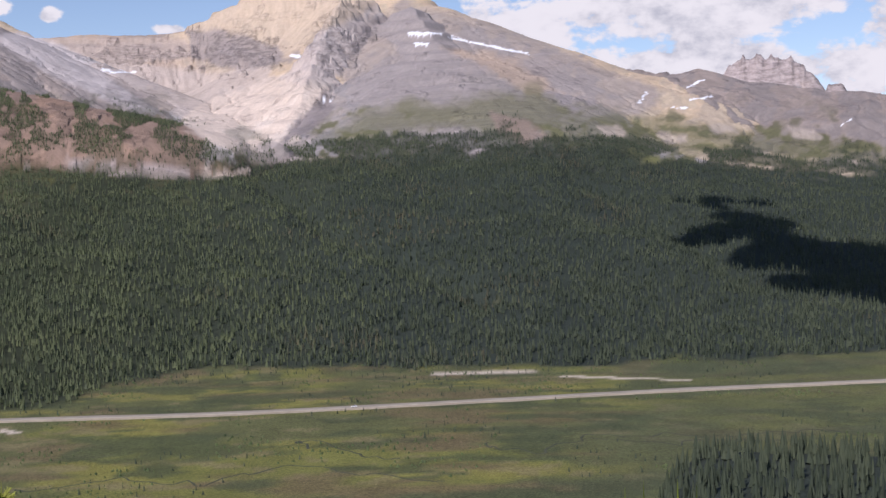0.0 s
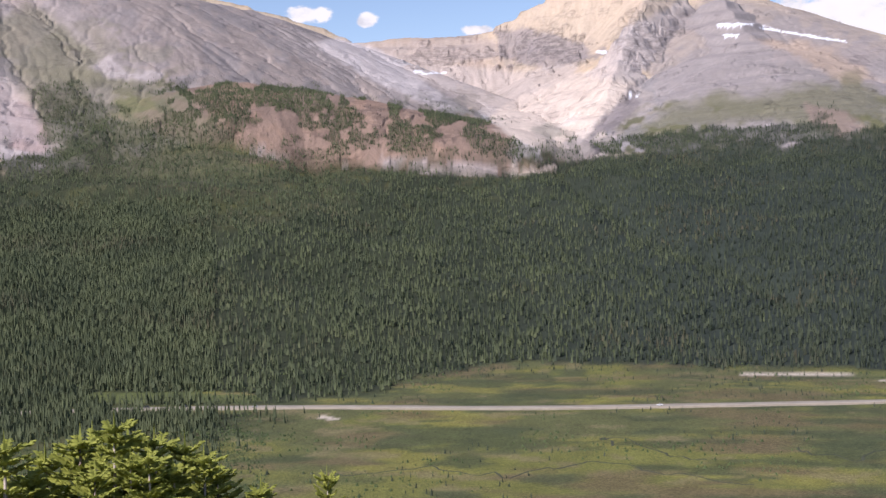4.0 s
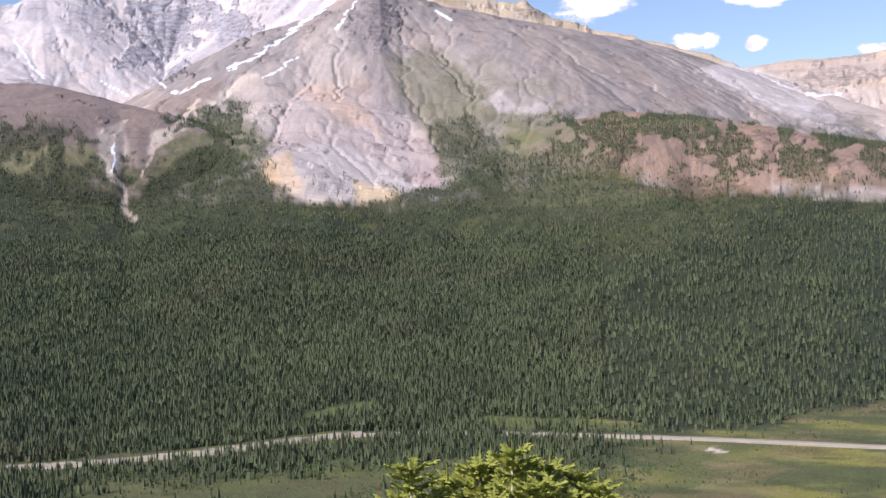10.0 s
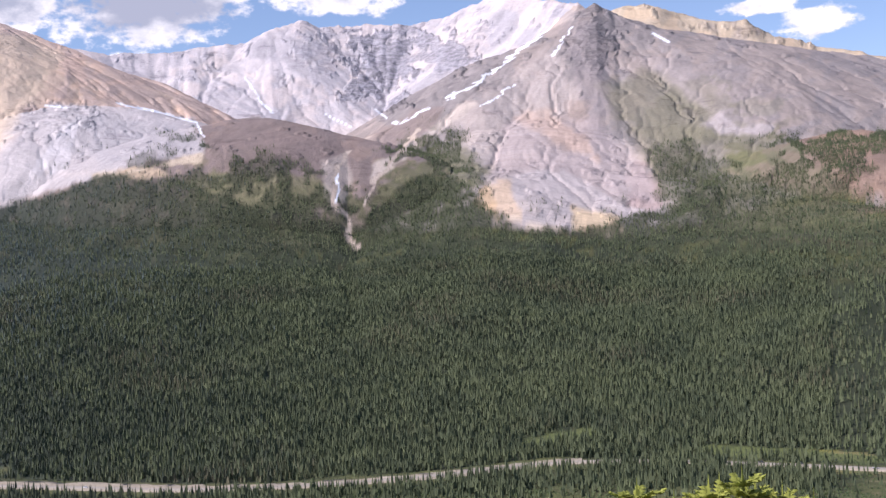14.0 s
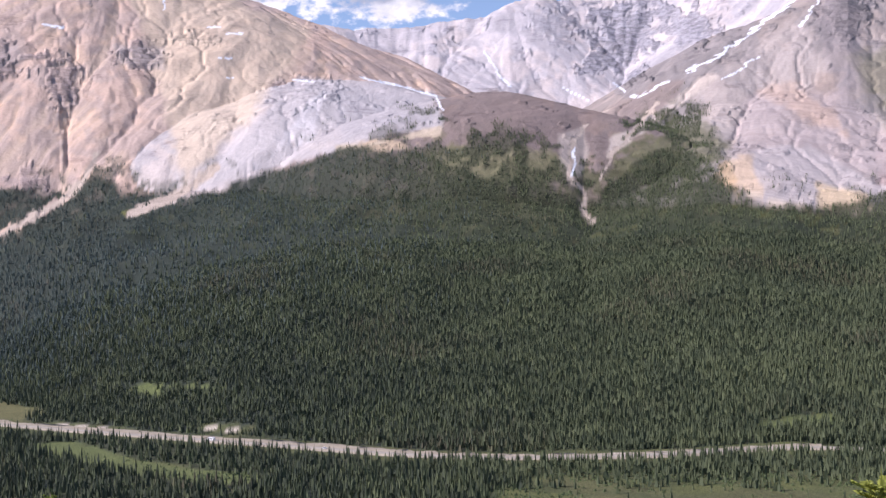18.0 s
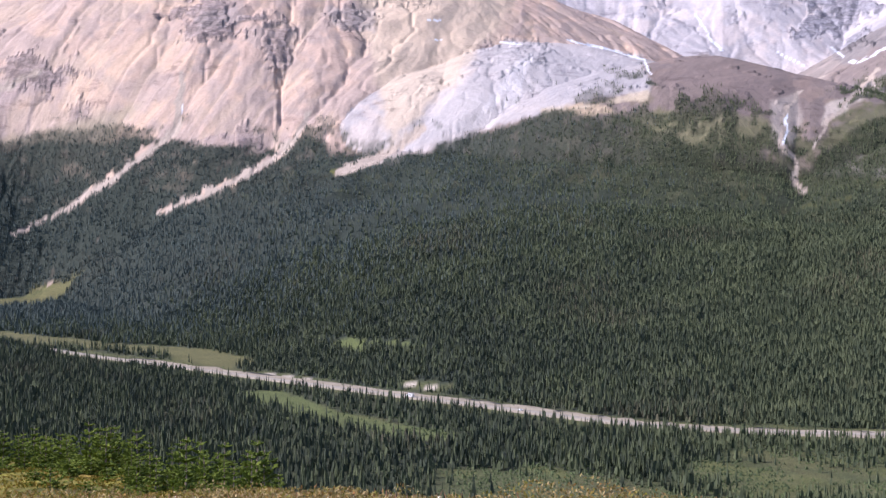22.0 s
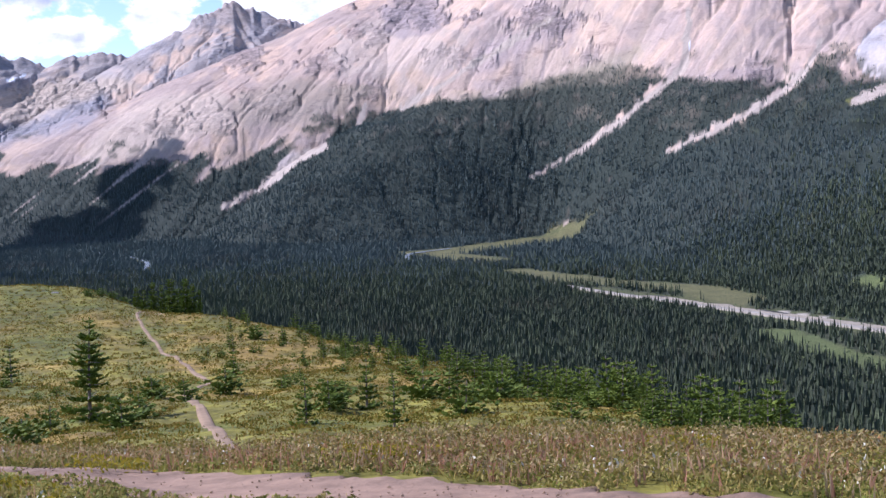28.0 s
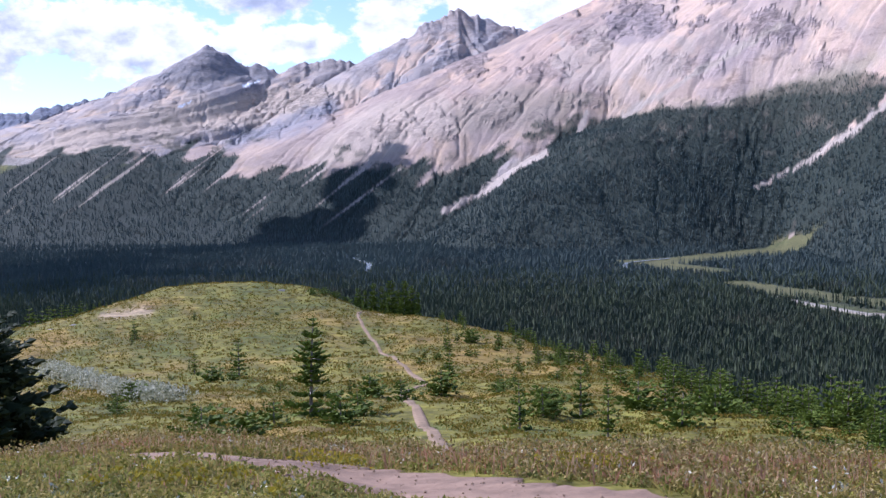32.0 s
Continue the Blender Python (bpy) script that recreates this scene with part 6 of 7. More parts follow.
def fir(label, tall, wide, seed, mat, bare=0.08, whorls=16, per=6, twigs=9, droop=0.25, shape=0.8, gap=0.0, bark=None, dead=0, thick=0.19, span=0.2):
    """A small subalpine fir: tapered trunk and a crown of boughs set with needle-clad twigs."""
    g = np.random.default_rng(seed)
    thing = tagged(new("fir_tree"), label, "tree", group="firs on the hillside")
    lean = g.normal(0, 0.03 * tall, 2)
    zs = np.linspace(-0.25, tall * 0.96, 8)
    stem = [(lean[0] * (z / tall) ** 2, lean[1] * (z / tall) ** 2, z) for z in zs]
    part("trunk", tube(stem, [tall * 0.022 * (1.05 - max(z, 0) / tall) + 0.004 for z in zs]), bark or MAT_BARK, thing)
    starts, ends, sizes = [], [], []
    for w in range(whorls):
        h = bare + (1 - bare) * (w + g.uniform(-0.3, 0.3)) / whorls
        h = min(max(h, bare), 0.985)
        if gap and bare + 0.1 < h < 0.85 and g.random() < gap:
            continue
        reach = wide * (1 - h) ** shape * g.uniform(0.75, 1.15) + 0.03 * tall
        for k in range(per):
            ang = 6.283 * (k + g.uniform(-0.3, 0.3)) / per + w * 1.7
            size = reach * g.uniform(0.6, 1.2)
            tip_up = g.uniform(-0.1, 0.25) - droop * (1 - h)
            t = np.linspace(0.08, 1.0, twigs)
            bx, by = lean * h * h
            spine = np.stack([bx + np.cos(ang) * size * t, by + np.sin(ang) * size * t, tall * h + size * (tip_up * t + 0.30 * t * t)], axis=1)
            for i in range(twigs - 1):
                side = 1 - 0.55 * t[i]
                for s in ((-1, 1, 0) if i % 2 == 0 else (-1, 1)):
                    out = np.array([np.cos(ang + s * 0.95), np.sin(ang + s * 0.95), g.uniform(-0.05, 0.4) + (0.25 if s == 0 else 0)])
                    length = (span * size * side + 0.018 * tall) * g.uniform(0.6, 1.2)
                    starts.append(spine[i])
                    ends.append(spine[i] + out * length)
                    sizes.append(length * thick * g.uniform(0.7, 1.15))
    starts.append(np.array([lean[0], lean[1], tall * 0.88])), ends.append(np.array([lean[0], lean[1], tall * 1.04])), sizes.append(0.008 * tall)
    v, f = spindles(np.array(starts), np.array(ends), np.array(sizes))
    crown = sheet("crown", v, f, mat, smooth_shade=False)
    crown.parent = thing
    if dead:
        a, b, r = [], [], []
        for i in range(dead):
            ang, z0 = g.uniform(0, 6.28), tall * g.uniform(0.05, 0.6)
            q = np.array([np.cos(ang), np.sin(ang), g.uniform(-0.3, 0.5)]) * wide * g.uniform(0.4, 0.9)
            a.append([0, 0, z0]), b.append(np.array([0, 0, z0]) + q), r.append(0.012)
        for q0, q1, q2 in zip(a, b, r):
            v, f = spindles(np.array([q0], float), np.array([q1]), np.array([q2]))
            dead_ob = sheet("dead_branch", v, f, MAT_DEAD, smooth_shade=False)
            dead_ob.parent = thing
    return thing


def stand(thing, az, r, spin=0.0, size=1.0, sink=0.1):
    x, y = hill_place(az, r)
    z = float(ground_height(np.array([x]), np.array([y]))[0])
    thing.matrix_world = pose(x, y, z - sink, 0, 0, spin) @ Matrix.Diagonal((size, size, size, 1))
    return thing


def top_at(thing, az, r, el, tall, spin=0.0, wide=1.0):
    """Stands a tree so that its tip shows at an elevation: its height is whatever the ground leaves."""
    x, y = hill_place(az, r)
    z = float(ground_height(np.array([x]), np.array([y]))[0])
    k = (EYE + r * math.tan(radians(el)) - z + 0.1) / (tall * 1.04)
    thing.matrix_world = pose(x, y, z - 0.1, 0, 0, spin) @ Matrix.Diagonal((wide * k, wide * k, k, 1))
    return thing


def again(proto, label=""):
    ob = copy_thing(proto, Matrix.Identity(4))
    return tagged(ob, label)


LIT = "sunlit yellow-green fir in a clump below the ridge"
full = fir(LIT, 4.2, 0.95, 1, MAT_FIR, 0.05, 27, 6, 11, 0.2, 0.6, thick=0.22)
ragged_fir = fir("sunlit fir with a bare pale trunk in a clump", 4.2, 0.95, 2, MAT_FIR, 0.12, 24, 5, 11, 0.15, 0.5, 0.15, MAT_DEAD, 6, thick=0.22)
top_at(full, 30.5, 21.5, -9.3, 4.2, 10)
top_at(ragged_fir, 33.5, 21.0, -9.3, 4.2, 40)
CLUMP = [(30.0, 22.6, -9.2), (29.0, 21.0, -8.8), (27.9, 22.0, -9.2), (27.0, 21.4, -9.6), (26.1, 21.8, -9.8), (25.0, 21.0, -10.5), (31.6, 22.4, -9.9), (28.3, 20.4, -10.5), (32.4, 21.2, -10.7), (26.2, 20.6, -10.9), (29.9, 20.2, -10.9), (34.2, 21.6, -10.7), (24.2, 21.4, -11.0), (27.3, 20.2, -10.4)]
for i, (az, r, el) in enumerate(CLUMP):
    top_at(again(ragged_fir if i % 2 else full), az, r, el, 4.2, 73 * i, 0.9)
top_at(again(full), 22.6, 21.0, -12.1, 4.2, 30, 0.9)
top_at(again(ragged_fir, "thin fir with a reddish dead top"), 19.5, 22.0, -11.7, 4.2, 200, 0.55)
brown = fir("small dead fir with rusty brown needles", 1.2, 0.25, 8, MAT_BROWN, 0.3, 6, 4, 5)
top_at(brown, 34.6, 21.0, -10.6, 1.2, 0, 0.35)
single = fir("slender green fir with a dark trunk on the turf", 2.6, 0.78, 21, MAT_BUSH, 0.02, 18, 5, 9, 0.35, 0.66, 0.2, None, 10, thick=0.25, span=0.32)
top_at(single, 99.3, 36.0, -6.1, 2.6, 0, 0.85)
# stands against the light: its shade is in the needle colour
shade_fir = fir("dark green fir with spreading boughs beside the path", 2.0, 1.05, 22, MAT_SHADED_FIR, 0.03, 20, 7, 9, 0.3, 0.55, thick=0.26, span=0.3)
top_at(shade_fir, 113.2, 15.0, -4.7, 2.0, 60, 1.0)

sapling = fir("small green fir sapling on the slope", 1.5, 0.46, 31, MAT_BUSH, 0.0, 9, 5, 4, 0.05, 0.8, thick=0.34, span=0.4)
sapling_two = fir("small bushy green fir on the slope", 1.5, 0.62, 32, MAT_BUSH, 0.0, 8, 5, 4, 0.0, 0.7, thick=0.34, span=0.4)
low_bush = fir("low spreading green fir bush on the turf", 0.7, 0.7, 33, MAT_BUSH, 0.0, 5, 6, 4, -0.15, 0.45, thick=0.3, span=0.36)
low_bush_two = fir("low dark green fir bush on the turf", 0.7, 0.55, 34, MAT_BUSH, 0.0, 5, 6, 4, -0.2, 0.5, thick=0.3, span=0.36)
stand(sapling, 81.0, 40, 0, 1.1), stand(sapling_two, 83.0, 47, 0, 1.0), stand(low_bush, 81.3, 30, 0, 1.2), stand(low_bush_two, 95.2, 41.5, 0, 1.3)
for i, (az, r, el) in enumerate([(-8.1, 24, -13.1), (-8.9, 24, -12.9), (-10.4, 25, -12.7), (-11.4, 24.5, -13.0), (64.2, 17, -11.8), (59.5, 15, -12.8), (56.0, 15, -12.5), (69.4, 20, -11.6)]):
    top_at(again((sapling, sapling_two)[i % 2], "sunlit tip of a fir below the brow"), az, r, el, 1.5, 50 * i, 0.5)
# bushes by name: bearing, distance, size
for az, r, k, proto in [(104.2, 24, 1.35, low_bush), (102.2, 27, 1.1, low_bush), (101.0, 30, 1.2, low_bush_two), (98.0, 31, 1.3, low_bush), (97.2, 34, 1.2, low_bush_two), (102.4, 66, 1.5, sapling), (103.6, 63, 1.5, low_bush), (106.9, 96, 1.2, sapling), (107.1, 50, 1.4, low_bush_two),
                        (85.3, 52, 1.3, low_bush_two), (91.9, 88, 1.7, low_bush), (88.9, 32, 1.3, low_bush_two), (86.1, 24, 0.75, sapling), (90.0, 27, 0.8, sapling), (96.6, 44, 1.3, low_bush), (93.4, 45, 1.5, low_bush), (88.6, 33, 1.2, low_bush), (84.6, 36, 1.5, low_bush), (82.8, 27, 1.3, low_bush_two), (87.2, 33, 1.0, sapling)]:
    stand(again(proto), az, r, az * 37 % 360, k)
g = np.random.default_rng(77)
for i in range(300):
    az = g.uniform(63.5, 93.5)
    brow_r = float(np.interp(az, *zip(*[(b[0], b[1]) for b in BROW])))
    u = g.random() ** 0.45
    r = brow_r * (0.36 + 0.66 * u)
    if r < 17:
        continue
    near_brow = u > 0.62
    kind = (sapling, sapling_two, sapling_two)[i % 3] if near_brow else (low_bush, low_bush_two, sapling_two)[i % 3]
    stand(again(kind), az, r, g.uniform(0, 360), g.uniform(0.45, 1.0) * (1.0 if near_brow else 0.9) * min(1.0, 0.45 + r / 70))
for i in range(34):
    az = g.uniform(85, 113)
    stand(again((low_bush, low_bush_two, sapling)[i % 3]), az, g.uniform(38, 112), g.uniform(0, 360), g.uniform(0.4, 0.9))
knoll_fir = fir("weathered green fir in a cluster on the knoll", 2.6, 0.95, 24, MAT_BUSH, 0.10, 16, 5, 7, 0.15, 0.5, 0.12, MAT_DEAD, 4, thick=0.3, span=0.34)
top_at(knoll_fir, 94.9, 120.5, -4.75, 2.6, 15, 0.6)
for i, (az, el) in enumerate([(94.3, -5.3), (94.6, -5.0), (95.2, -5.2), (95.5, -4.75), (95.9, -5.0), (96.3, -4.85), (96.7, -5.2), (97.0, -5.1)]):
    top_at(again(knoll_fir), az, 119.5 + 1.4 * (i % 3), el, 2.6, 70 * i, 0.45 + 0.1 * (i % 4))
for i in range(22):
    top_at(again((sapling, sapling_two)[i % 2], "green fir at the edge of the knoll"), 105.6 + 0.27 * i, 127 + 3 * (i % 3), -4.95 - 0.35 * g.random() - 0.02 * i, 1.5, 40 * i, 0.9)
for i in range(5):
    stand(again(low_bush, "low fir on the crest of the knoll"), 97.0 + 0.5 * i, 131 - 1.5 * i, 40 * i, 1.3)

# ---- turf, heath and flowers ----


def tufts(name, x, y, tall, blades, width, lean, mat, label, seed):
    """Clumps of leaf blades standing on the ground."""
    g = np.random.default_rng(seed)
    n = len(x) * blades
    bx, by = np.repeat(x, blades) + g.normal(0, width * 2.2, n), np.repeat(y, blades) + g.normal(0, width * 2.2, n)
    bz = ground_height(bx, by) - 0.015
    h = np.repeat(tall, blades) * g.uniform(0.5, 1.15, n)
    ang = g.uniform(0, 6.28, n)
    tilt = g.normal(0, lean, (n, 2)) * h[:, None]
    wx, wy = np.cos(ang) * width * 0.5, np.sin(ang) * width * 0.5
    v = np.zeros((n, 4, 3))
    v[:, 0] = np.stack([bx - wx, by - wy, bz], axis=1)
    v[:, 1] = np.stack([bx + wx, by + wy, bz], axis=1)
    v[:, 2] = np.stack([bx + tilt[:, 0] * 0.5 + wx * 0.9, by + tilt[:, 1] * 0.5 + wy * 0.9, bz + h * 0.62], axis=1)
    v[:, 3] = np.stack([bx + tilt[:, 0], by + tilt[:, 1], bz + h], axis=1)
    f = np.array([(0, 1, 2), (0, 2, 3)])
    faces = (f[None] + (np.arange(n) * 4)[:, None, None]).reshape(-1, 3)
    return tagged(sheet(name, v.reshape(-1, 3), faces, mat, smooth_shade=False), label, "plants", kind="stuff")


def herbage(name, colours, patch=0.5):
    """Leaves whose colour changes from blade to blade and from patch to patch."""
    m, n, b = material(name, 0.75)
    b.inputs["Specular IOR Level"].default_value = 0.06
    geo = n.tree.nodes.new("ShaderNodeNewGeometry")
    f = n.noise(geo.outputs["Position"], patch, 4.0, 0.6)
    k = n.math("ADD", n.math("MULTIPLY", geo.outputs["Random Per Island"], 0.5), n.math("MULTIPLY", n.step(f, 0.3, 0.7), 0.5))
    ramp = n.tree.nodes.new("ShaderNodeValToRGB")
    for i, c in enumerate(colours):
        e = ramp.color_ramp.elements[i] if i < 2 else ramp.color_ramp.elements.new(i / (len(colours) - 1))
        e.position, e.color = i / (len(colours) - 1), (*c, 1)
    n.tree.links.new(k, ramp.inputs[0])
    finish(n, b, ramp.outputs[0])
    leafy(n, b, ramp.outputs[0], 0.3)
    return m


MAT_HEATH = herbage("rusty_heath", [(0.117, 0.137, 0.0243), (0.352, 0.208, 0.0731), (0.203, 0.197, 0.0341), (0.53, 0.393, 0.195), (0.149, 0.121, 0.0293), (0.425, 0.208, 0.0877)], 1.6)
MAT_GRASS = herbage("green_turf", [(0.168, 0.203, 0.0336), (0.308, 0.287, 0.056), (0.504, 0.378, 0.112), (0.21, 0.217, 0.0336)], 0.7)
MAT_LEAF = herbage("grey_green_leaves", [(0.126, 0.161, 0.0291), (0.252, 0.252, 0.0504), (0.42, 0.322, 0.112), (0.168, 0.182, 0.0336), (0.364, 0.364, 0.134)], 1.4)
MAT_TURF = herbage("hill_turf", [(0.063, 0.0812, 0.0112), (0.161, 0.151, 0.0202), (0.266, 0.175, 0.0381), (0.091, 0.104, 0.0134), (0.196, 0.175, 0.0246)], 0.22)
MAT_STRAW = herbage("straw_stalks", [(0.183, 0.19, 0.052), (0.504, 0.348, 0.198), (0.458, 0.223, 0.135), (0.321, 0.223, 0.0832)], 0.8)
MAT_FLOWER = plain("cream_flowers", (0.72, 0.68, 0.52), 0.8, 0.15)
MAT_YELLOW = herbage("yellow_leaves", [(0.27, 0.225, 0.027), (0.378, 0.297, 0.027), (0.198, 0.198, 0.036)])


def field(n, az0, az1, r0, r1, seed, clear=0.42, thin=None):
    """Places on the hill off the paths, thinned to patches."""
    g = np.random.default_rng(seed)
    a, r = np.radians(g.uniform(az0, az1, n)), np.sqrt(g.uniform(r0 * r0, r1 * r1, n))
    x, y = -r * np.sin(a), r * np.cos(a)
    d1, _ = to_path(x, y, path_line)
    d2, _ = to_path(x, y, trail_line)
    keep = (d1 > clear * (0.7 + 0.9 * value_noise(x * 2.2, y * 2.2, 4))) & (d2 > 0.36)
    keep &= r < np.interp(np.degrees(a), *zip(*[(b[0], b[1]) for b in BROW])) * 1.05 + 6
    for q, far, ra, rq in SAND:
        keep &= np.hypot((np.degrees(a) - q) / ra, (r - far) / rq) > 0.95
    if thin:
        keep &= fbm(x / thin, y / thin, 3, seed) > g.uniform(0.32, 0.62, n)
    return x[keep], y[keep], r[keep]


def cushions(name, x, y, tall, leaves, size, mat, label, seed, spread=1.6):
    """Low clumps of small leaves set at all angles."""
    g = np.random.default_rng(seed)
    n = len(x) * leaves
    h = np.repeat(tall, leaves)
    lift = h * g.random(n) ** 0.7
    rad = h * spread * np.sqrt(g.random(n)) * np.sqrt(np.maximum(0.05, 1 - (lift / h) ** 2))
    ang = g.uniform(0, 6.283, n)
    bx, by = np.repeat(x, leaves) + np.cos(ang) * rad, np.repeat(y, leaves) + np.sin(ang) * rad
    c = np.stack([bx, by, ground_height(bx, by) + lift], axis=1)
    d1 = g.normal(0, 1, (n, 3)) + np.array([0, 0, 0.9])
    d1 /= np.linalg.norm(d1, axis=1)[:, None]
    d2 = np.cross(d1, g.normal(0, 1, (n, 3)))
    d2 /= np.linalg.norm(d2, axis=1)[:, None] + 1e-9
    k = (size * g.uniform(0.6, 1.4, n))[:, None]
    v = np.stack([c - d1 * k, c + d2 * k * 0.45, c + d1 * k, c - d2 * k * 0.45], axis=1)
    f = np.array([(0, 1, 2), (0, 2, 3)])
    return tagged(sheet(name, v.reshape(-1, 3), (f[None] + (np.arange(n) * 4)[:, None, None]).reshape(-1, 3), mat, smooth_shade=False), label, "plants", kind="stuff")


def beyond_path(x, y, r):
    """Distance past the dirt path, seen from the hiker; below 0 on the near side."""
    p = np.array(path_line)
    pa, pr = np.degrees(np.arctan2(-p[:, 0], p[:, 1])), np.hypot(p[:, 0], p[:, 1])
    order = np.argsort(pa)
    return r - np.interp(np.degrees(np.arctan2(-x, y)), pa[order], pr[order])


x, y, r = field(15000, 50, 117, 4.4, 13, 101, 0.44)
past = beyond_path(x, y, r)
cushions("leafy_turf", x, y, np.where(past < 0, 0.045, 0.05) * np.random.default_rng(3).uniform(0.5, 1.5, len(x)), 11, 0.017, MAT_LEAF, "grey-green alpine leaves beside the path", 1, 2.0)
x, y, r = field(8500, 50, 117, 6.9, 14, 102, 0.5)
keep = beyond_path(x, y, r) > 0.55
x, y = x[keep], y[keep]
cushions("heath_plants", x, y, 0.035 + 0.16 * fbm(x / 0.7, y / 0.7, 3, 9) ** 2 * 2.2, 13, 0.016, MAT_HEATH, "rusty brown and green heath along the brow", 2, 1.1)
x, y, r = field(6500, 50, 117, 7.0, 13, 107, 0.5, 0.9)
keep = beyond_path(x, y, r) > 0.6
tufts("dry_grass", x[keep], y[keep], np.full(int(keep.sum()), 0.13), 6, 0.008, 0.25, MAT_STRAW, "straw-coloured grass stalks in the heath", 13)
x, y, r = field(6000, 50, 117, 4.8, 14, 103, 0.4, 0.8)
tufts("turf_grass", x, y, np.where(beyond_path(x, y, r) < 0, 0.05, 0.10), 6, 0.009, 0.4, MAT_GRASS, "green and straw-coloured grass on the brow", 3)
x, y, r = field(2600, 50, 117, 4.6, 12.5, 108, 0.45, 0.7)
tufts("seed_heads", x, y, np.where(beyond_path(x, y, r) < 0, 0.085, 0.17), 2, 0.016, 0.16, MAT_STRAW, "pale and rusty seed heads standing over the turf", 15)
x, y, r = field(1500, 50, 117, 4.6, 13, 104, 0.5, 0.6)
cushions("cream_flowers", x, y, np.where(beyond_path(x, y, r) < 0, 0.055, 0.13), 3, 0.013, MAT_FLOWER, "small cream flower heads in the turf", 4, 0.3)
x, y, r = field(15000, 58, 117, 13.0, 60, 105, 0.5)
cushions("hill_turf", x, y, 0.04 + 0.20 * fbm(x / 4, y / 4, 3, 19) ** 2, 9, 0.036, MAT_TURF, "short green and brown turf on the hill", 5, 2.2)
x, y, r = field(14000, 80, 117, 55, 150, 106, 0.5)
cushions("hill_turf", x, y, 0.05 + 0.30 * fbm(x / 6, y / 6, 3, 29) ** 2, 7, 0.075, MAT_TURF, "short turf on the knoll", 6, 2.5)
for az, rr, spread, count, seed in ((87.2, 8.3, 0.16, 26, 7), (103.5, 7.4, 0.2, 22, 8), (106.5, 7.7, 0.18, 18, 9), (98.6, 8.6, 0.14, 14, 10), (74, 8.6, 0.16, 16, 12)):
    gg = np.random.default_rng(seed)
    cx, cy = hill_place(az, rr)
    cushions("yellow_shrub", cx + gg.normal(0, spread, count), cy + gg.normal(0, spread, count), np.full(count, 0.11 if rr > 8 else 0.06), 14, 0.017, MAT_YELLOW, "yellow-green low shrub in the turf", seed, 0.9)

gg = np.random.default_rng(61)
pick = np.array(path_line)[gg.integers(0, len(path_line), 420)] + gg.normal(0, 0.22, (420, 2))
size = gg.uniform(0.003, 0.010, (420, 1, 1))
eight = np.array([(1, 0, 0), (0, 1, 0), (-1, 0, 0), (0, -1, 0), (0, 0, 0.7), (0, 0, -0.7)])
pebble = np.array([(0, 1, 4), (1, 2, 4), (2, 3, 4), (3, 0, 4), (1, 0, 5), (2, 1, 5), (3, 2, 5), (0, 3, 5)])
middle = np.concatenate([pick, ground_height(pick[:, 0], pick[:, 1])[:, None] + 0.018], axis=1)
tagged(sheet("pebbles", (middle[:, None, :] + size * eight * gg.uniform(0.6, 1.4, (420, 6, 1))).reshape(-1, 3), (pebble[None] + (np.arange(420) * 6)[:, None, None]).reshape(-1, 3), MAT_TRAIL, smooth_shade=False), "small brown pebbles strewn over the dirt path", "pebbles", kind="stuff")
MAT_WILLOW = herbage("silvery_willow", [(0.10, 0.12, 0.04), (0.42, 0.41, 0.28), (0.76, 0.73, 0.58)], 1.2)
gg = np.random.default_rng(40)
t = gg.uniform(0, 1, 900)
wx, wy = (np.array([hill_place(110.6 - 5.0 * q, 76 - 29 * q) for q in t])).T
cushions("willow_shrub", wx + gg.normal(0, 0.4, 900), wy + gg.normal(0, 0.4, 900), 0.75 - 0.25 * t, 12, 0.075, MAT_WILLOW, "silvery white willow shrub beside the dark fir", 41, 0.7)


def stone(size, seed):
    """A weathered stone with flattened faces."""
    g = np.random.default_rng(seed)
    bm = bmesh.new()
    bmesh.ops.create_icosphere(bm, subdivisions=3, radius=1.0)
    cuts = [(Vector(g.normal(0, 1, 3)).normalized(), g.uniform(0.55, 0.85)) for _ in range(9)]
    for v in bm.verts:
        for nrm, d in cuts:
            over = v.co.dot(nrm) - d
            if over > 0:
                v.co -= nrm * over
        v.co *= 1 + 0.07 * noise.noise(v.co * 3 + Vector((seed, 0, 0)))
        v.co = Vector((v.co.x, v.co.y * 0.8, v.co.z * 0.6)) * size
    me = bpy.data.meshes.new("stone")
    bm.to_mesh(me)
    bm.free()
    me.materials.append(MAT_STONE)
    return tagged(new("stone", me), "pale grey stone lying beside the dirt path", "rock", group="stones on the hill")


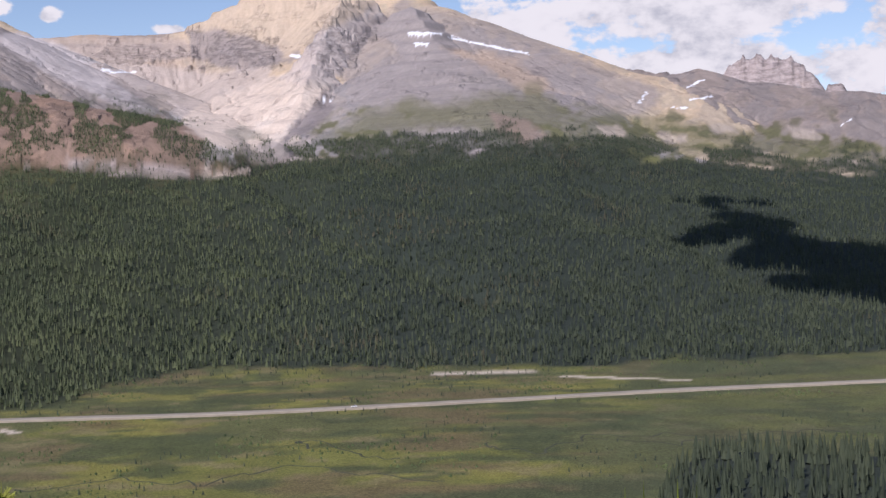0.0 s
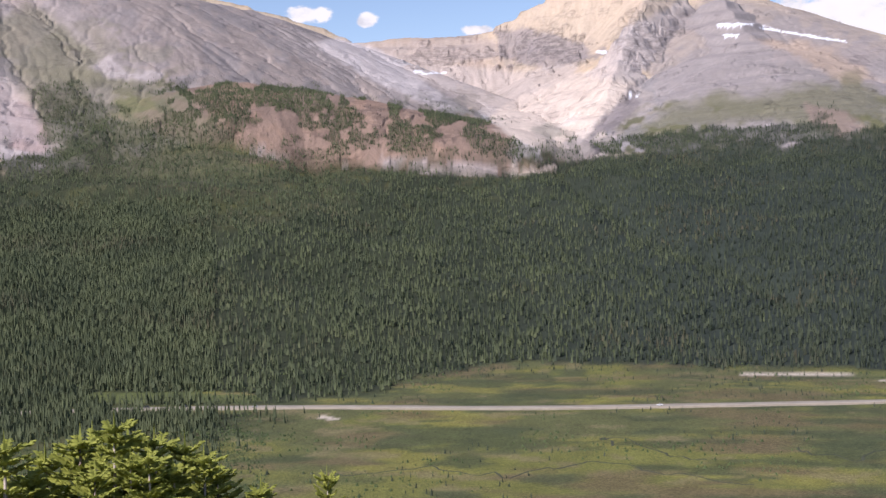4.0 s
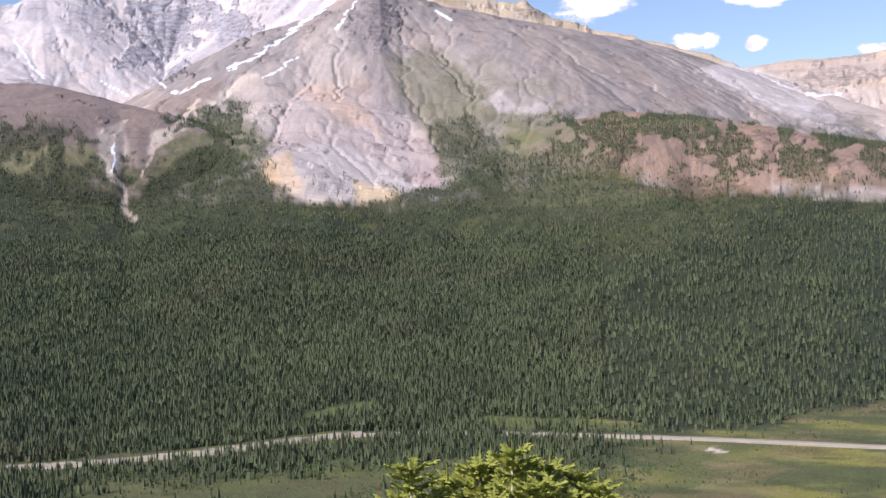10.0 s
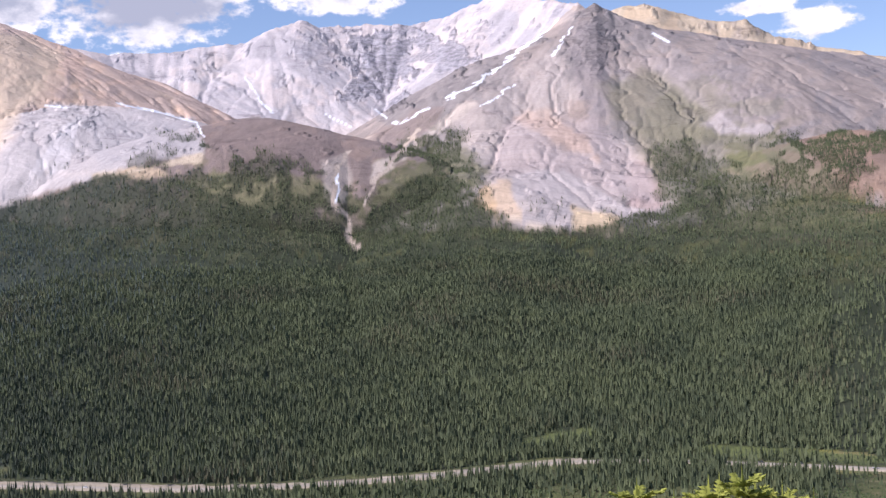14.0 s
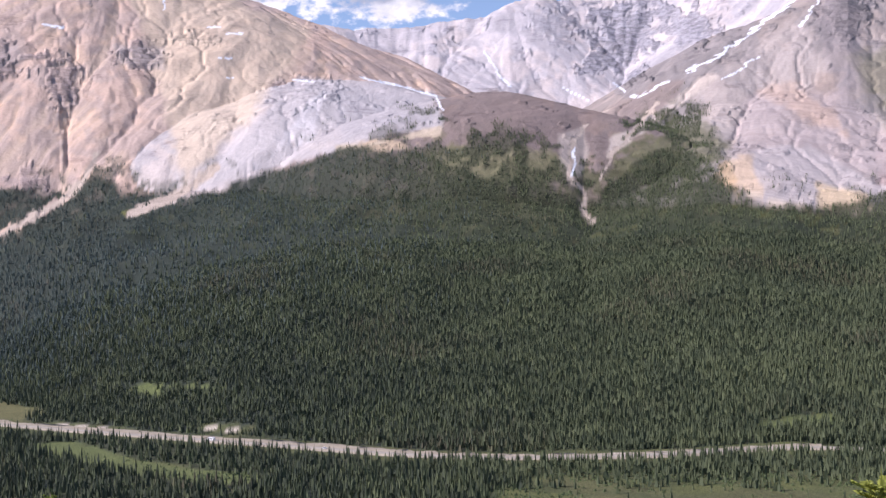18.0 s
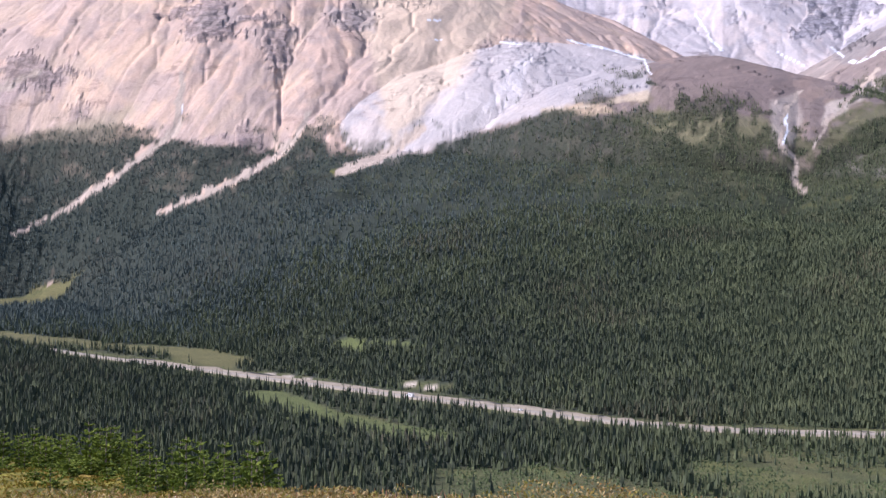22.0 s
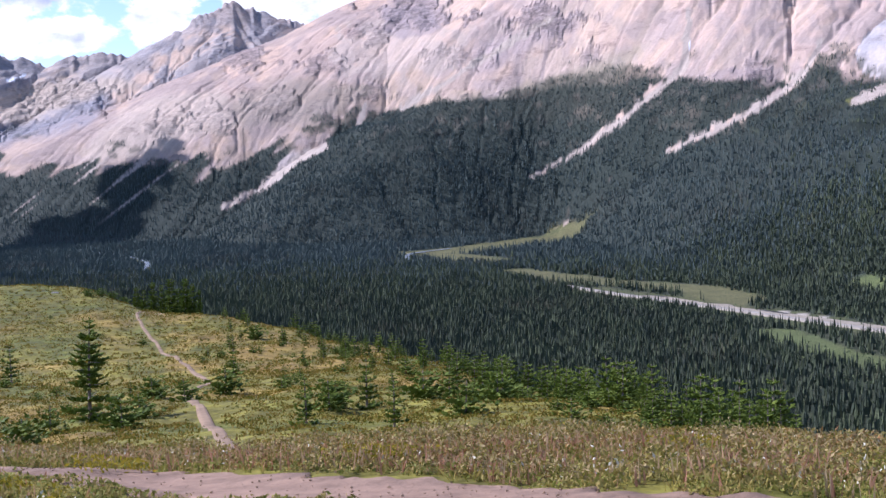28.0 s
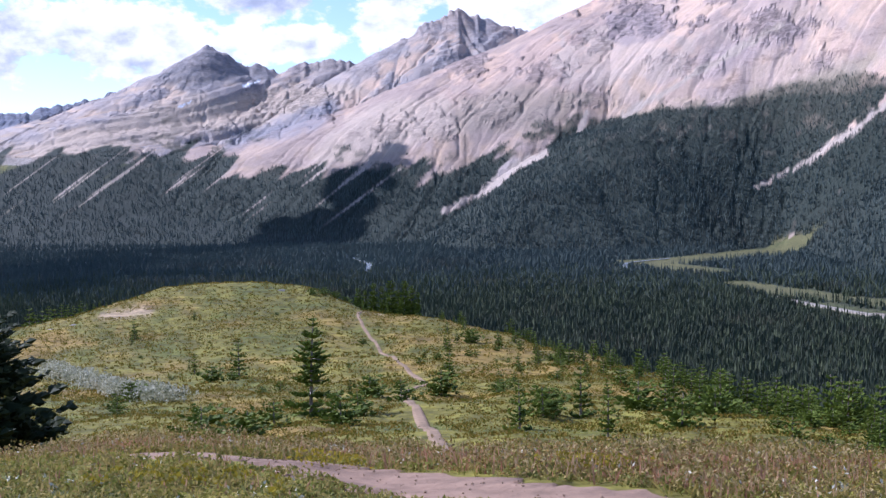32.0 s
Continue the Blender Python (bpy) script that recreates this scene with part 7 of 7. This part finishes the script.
for i, (az, r, size) in enumerate([(72.5, 6.3, 0.07), (79.8, 7.6, 0.09), (84.5, 6.6, 0.03), (88.5, 6.8, 0.025), (92.2, 6.6, 0.03), (100.4, 128, 0.55), (109.5, 110, 0.6), (110.4, 109, 0.4), (90.6, 84, 0.3), (86.0, 7.1, 0.03), (96.0, 7.3, 0.03), (98.3, 7.0, 0.025)]):
    stand(stone(size, i + 3), az, r, 60 * i, 1.0, 0.02 * size / 0.05)


# ---- clouds that drift between the sun and the valley ----
MAT_CLOUD = plain("cloud_white", (0.85, 0.85, 0.86), 1.0, 0.05, 0.01)


def cloud(label, places, seed):
    """A flat-bottomed heap of billows high over the valley, up the sunbeams from each place: bearing, distance, size."""
    g = np.random.default_rng(seed)
    bm = bmesh.new()
    beam = bearing(SUN_AZ, SUN_EL) * 1900
    mid = Vector((0, 0, 0))
    for az, r, size in places:
        c = bearing(az) * r
        c.z = float(ground_height(np.array([c.x]), np.array([c.y]))[0])
        c += beam
        mid += c / len(places)
        for k in range(7):
            ball = bmesh.ops.create_icosphere(bm, subdivisions=3, radius=1.0)["verts"]
            rad = size * g.uniform(0.3, 0.62)
            off = Vector((g.normal(0, size * 0.42), g.normal(0, size * 0.42), abs(g.normal(0, size * 0.12))))
            for v in ball:
                q = v.co * (1 + 0.22 * noise.fractal(v.co * 2.2 + Vector((k, seed, az)), 1.0, 2.0, 4))
                v.co = c + off + Vector((q.x, q.y, q.z * 0.5 if q.z > 0 else q.z * 0.22)) * rad
    me = bpy.data.meshes.new("cloud")
    for f in bm.faces:
        f.smooth = True
    bm.to_mesh(me)
    bm.free()
    me.materials.append(MAT_CLOUD)
    return tagged(new("cloud", me), label, "cloud", group="clouds over the valley")


cloud("white cumulus cloud that shades the forest slope", [(-12.2, 2330, 55), (-13.4, 2190, 85), (-15.0, 2060, 120), (-17.0, 1960, 145), (-19.0, 1870, 165), (-21.5, 1800, 185), (-24.0, 1740, 200)], 3)
cloud("large white cumulus cloud that shades the valley", [(95.3, 3500, 60), (96.0, 3420, 80), (97.0, 3350, 105), (98.7, 3270, 125), (100.5, 3150, 140), (102.5, 3020, 150), (105, 2850, 160), (108, 2600, 170), (111, 2350, 180), (113, 2150, 180), (106, 2200, 110), (102.5, 2120, 70)], 9)
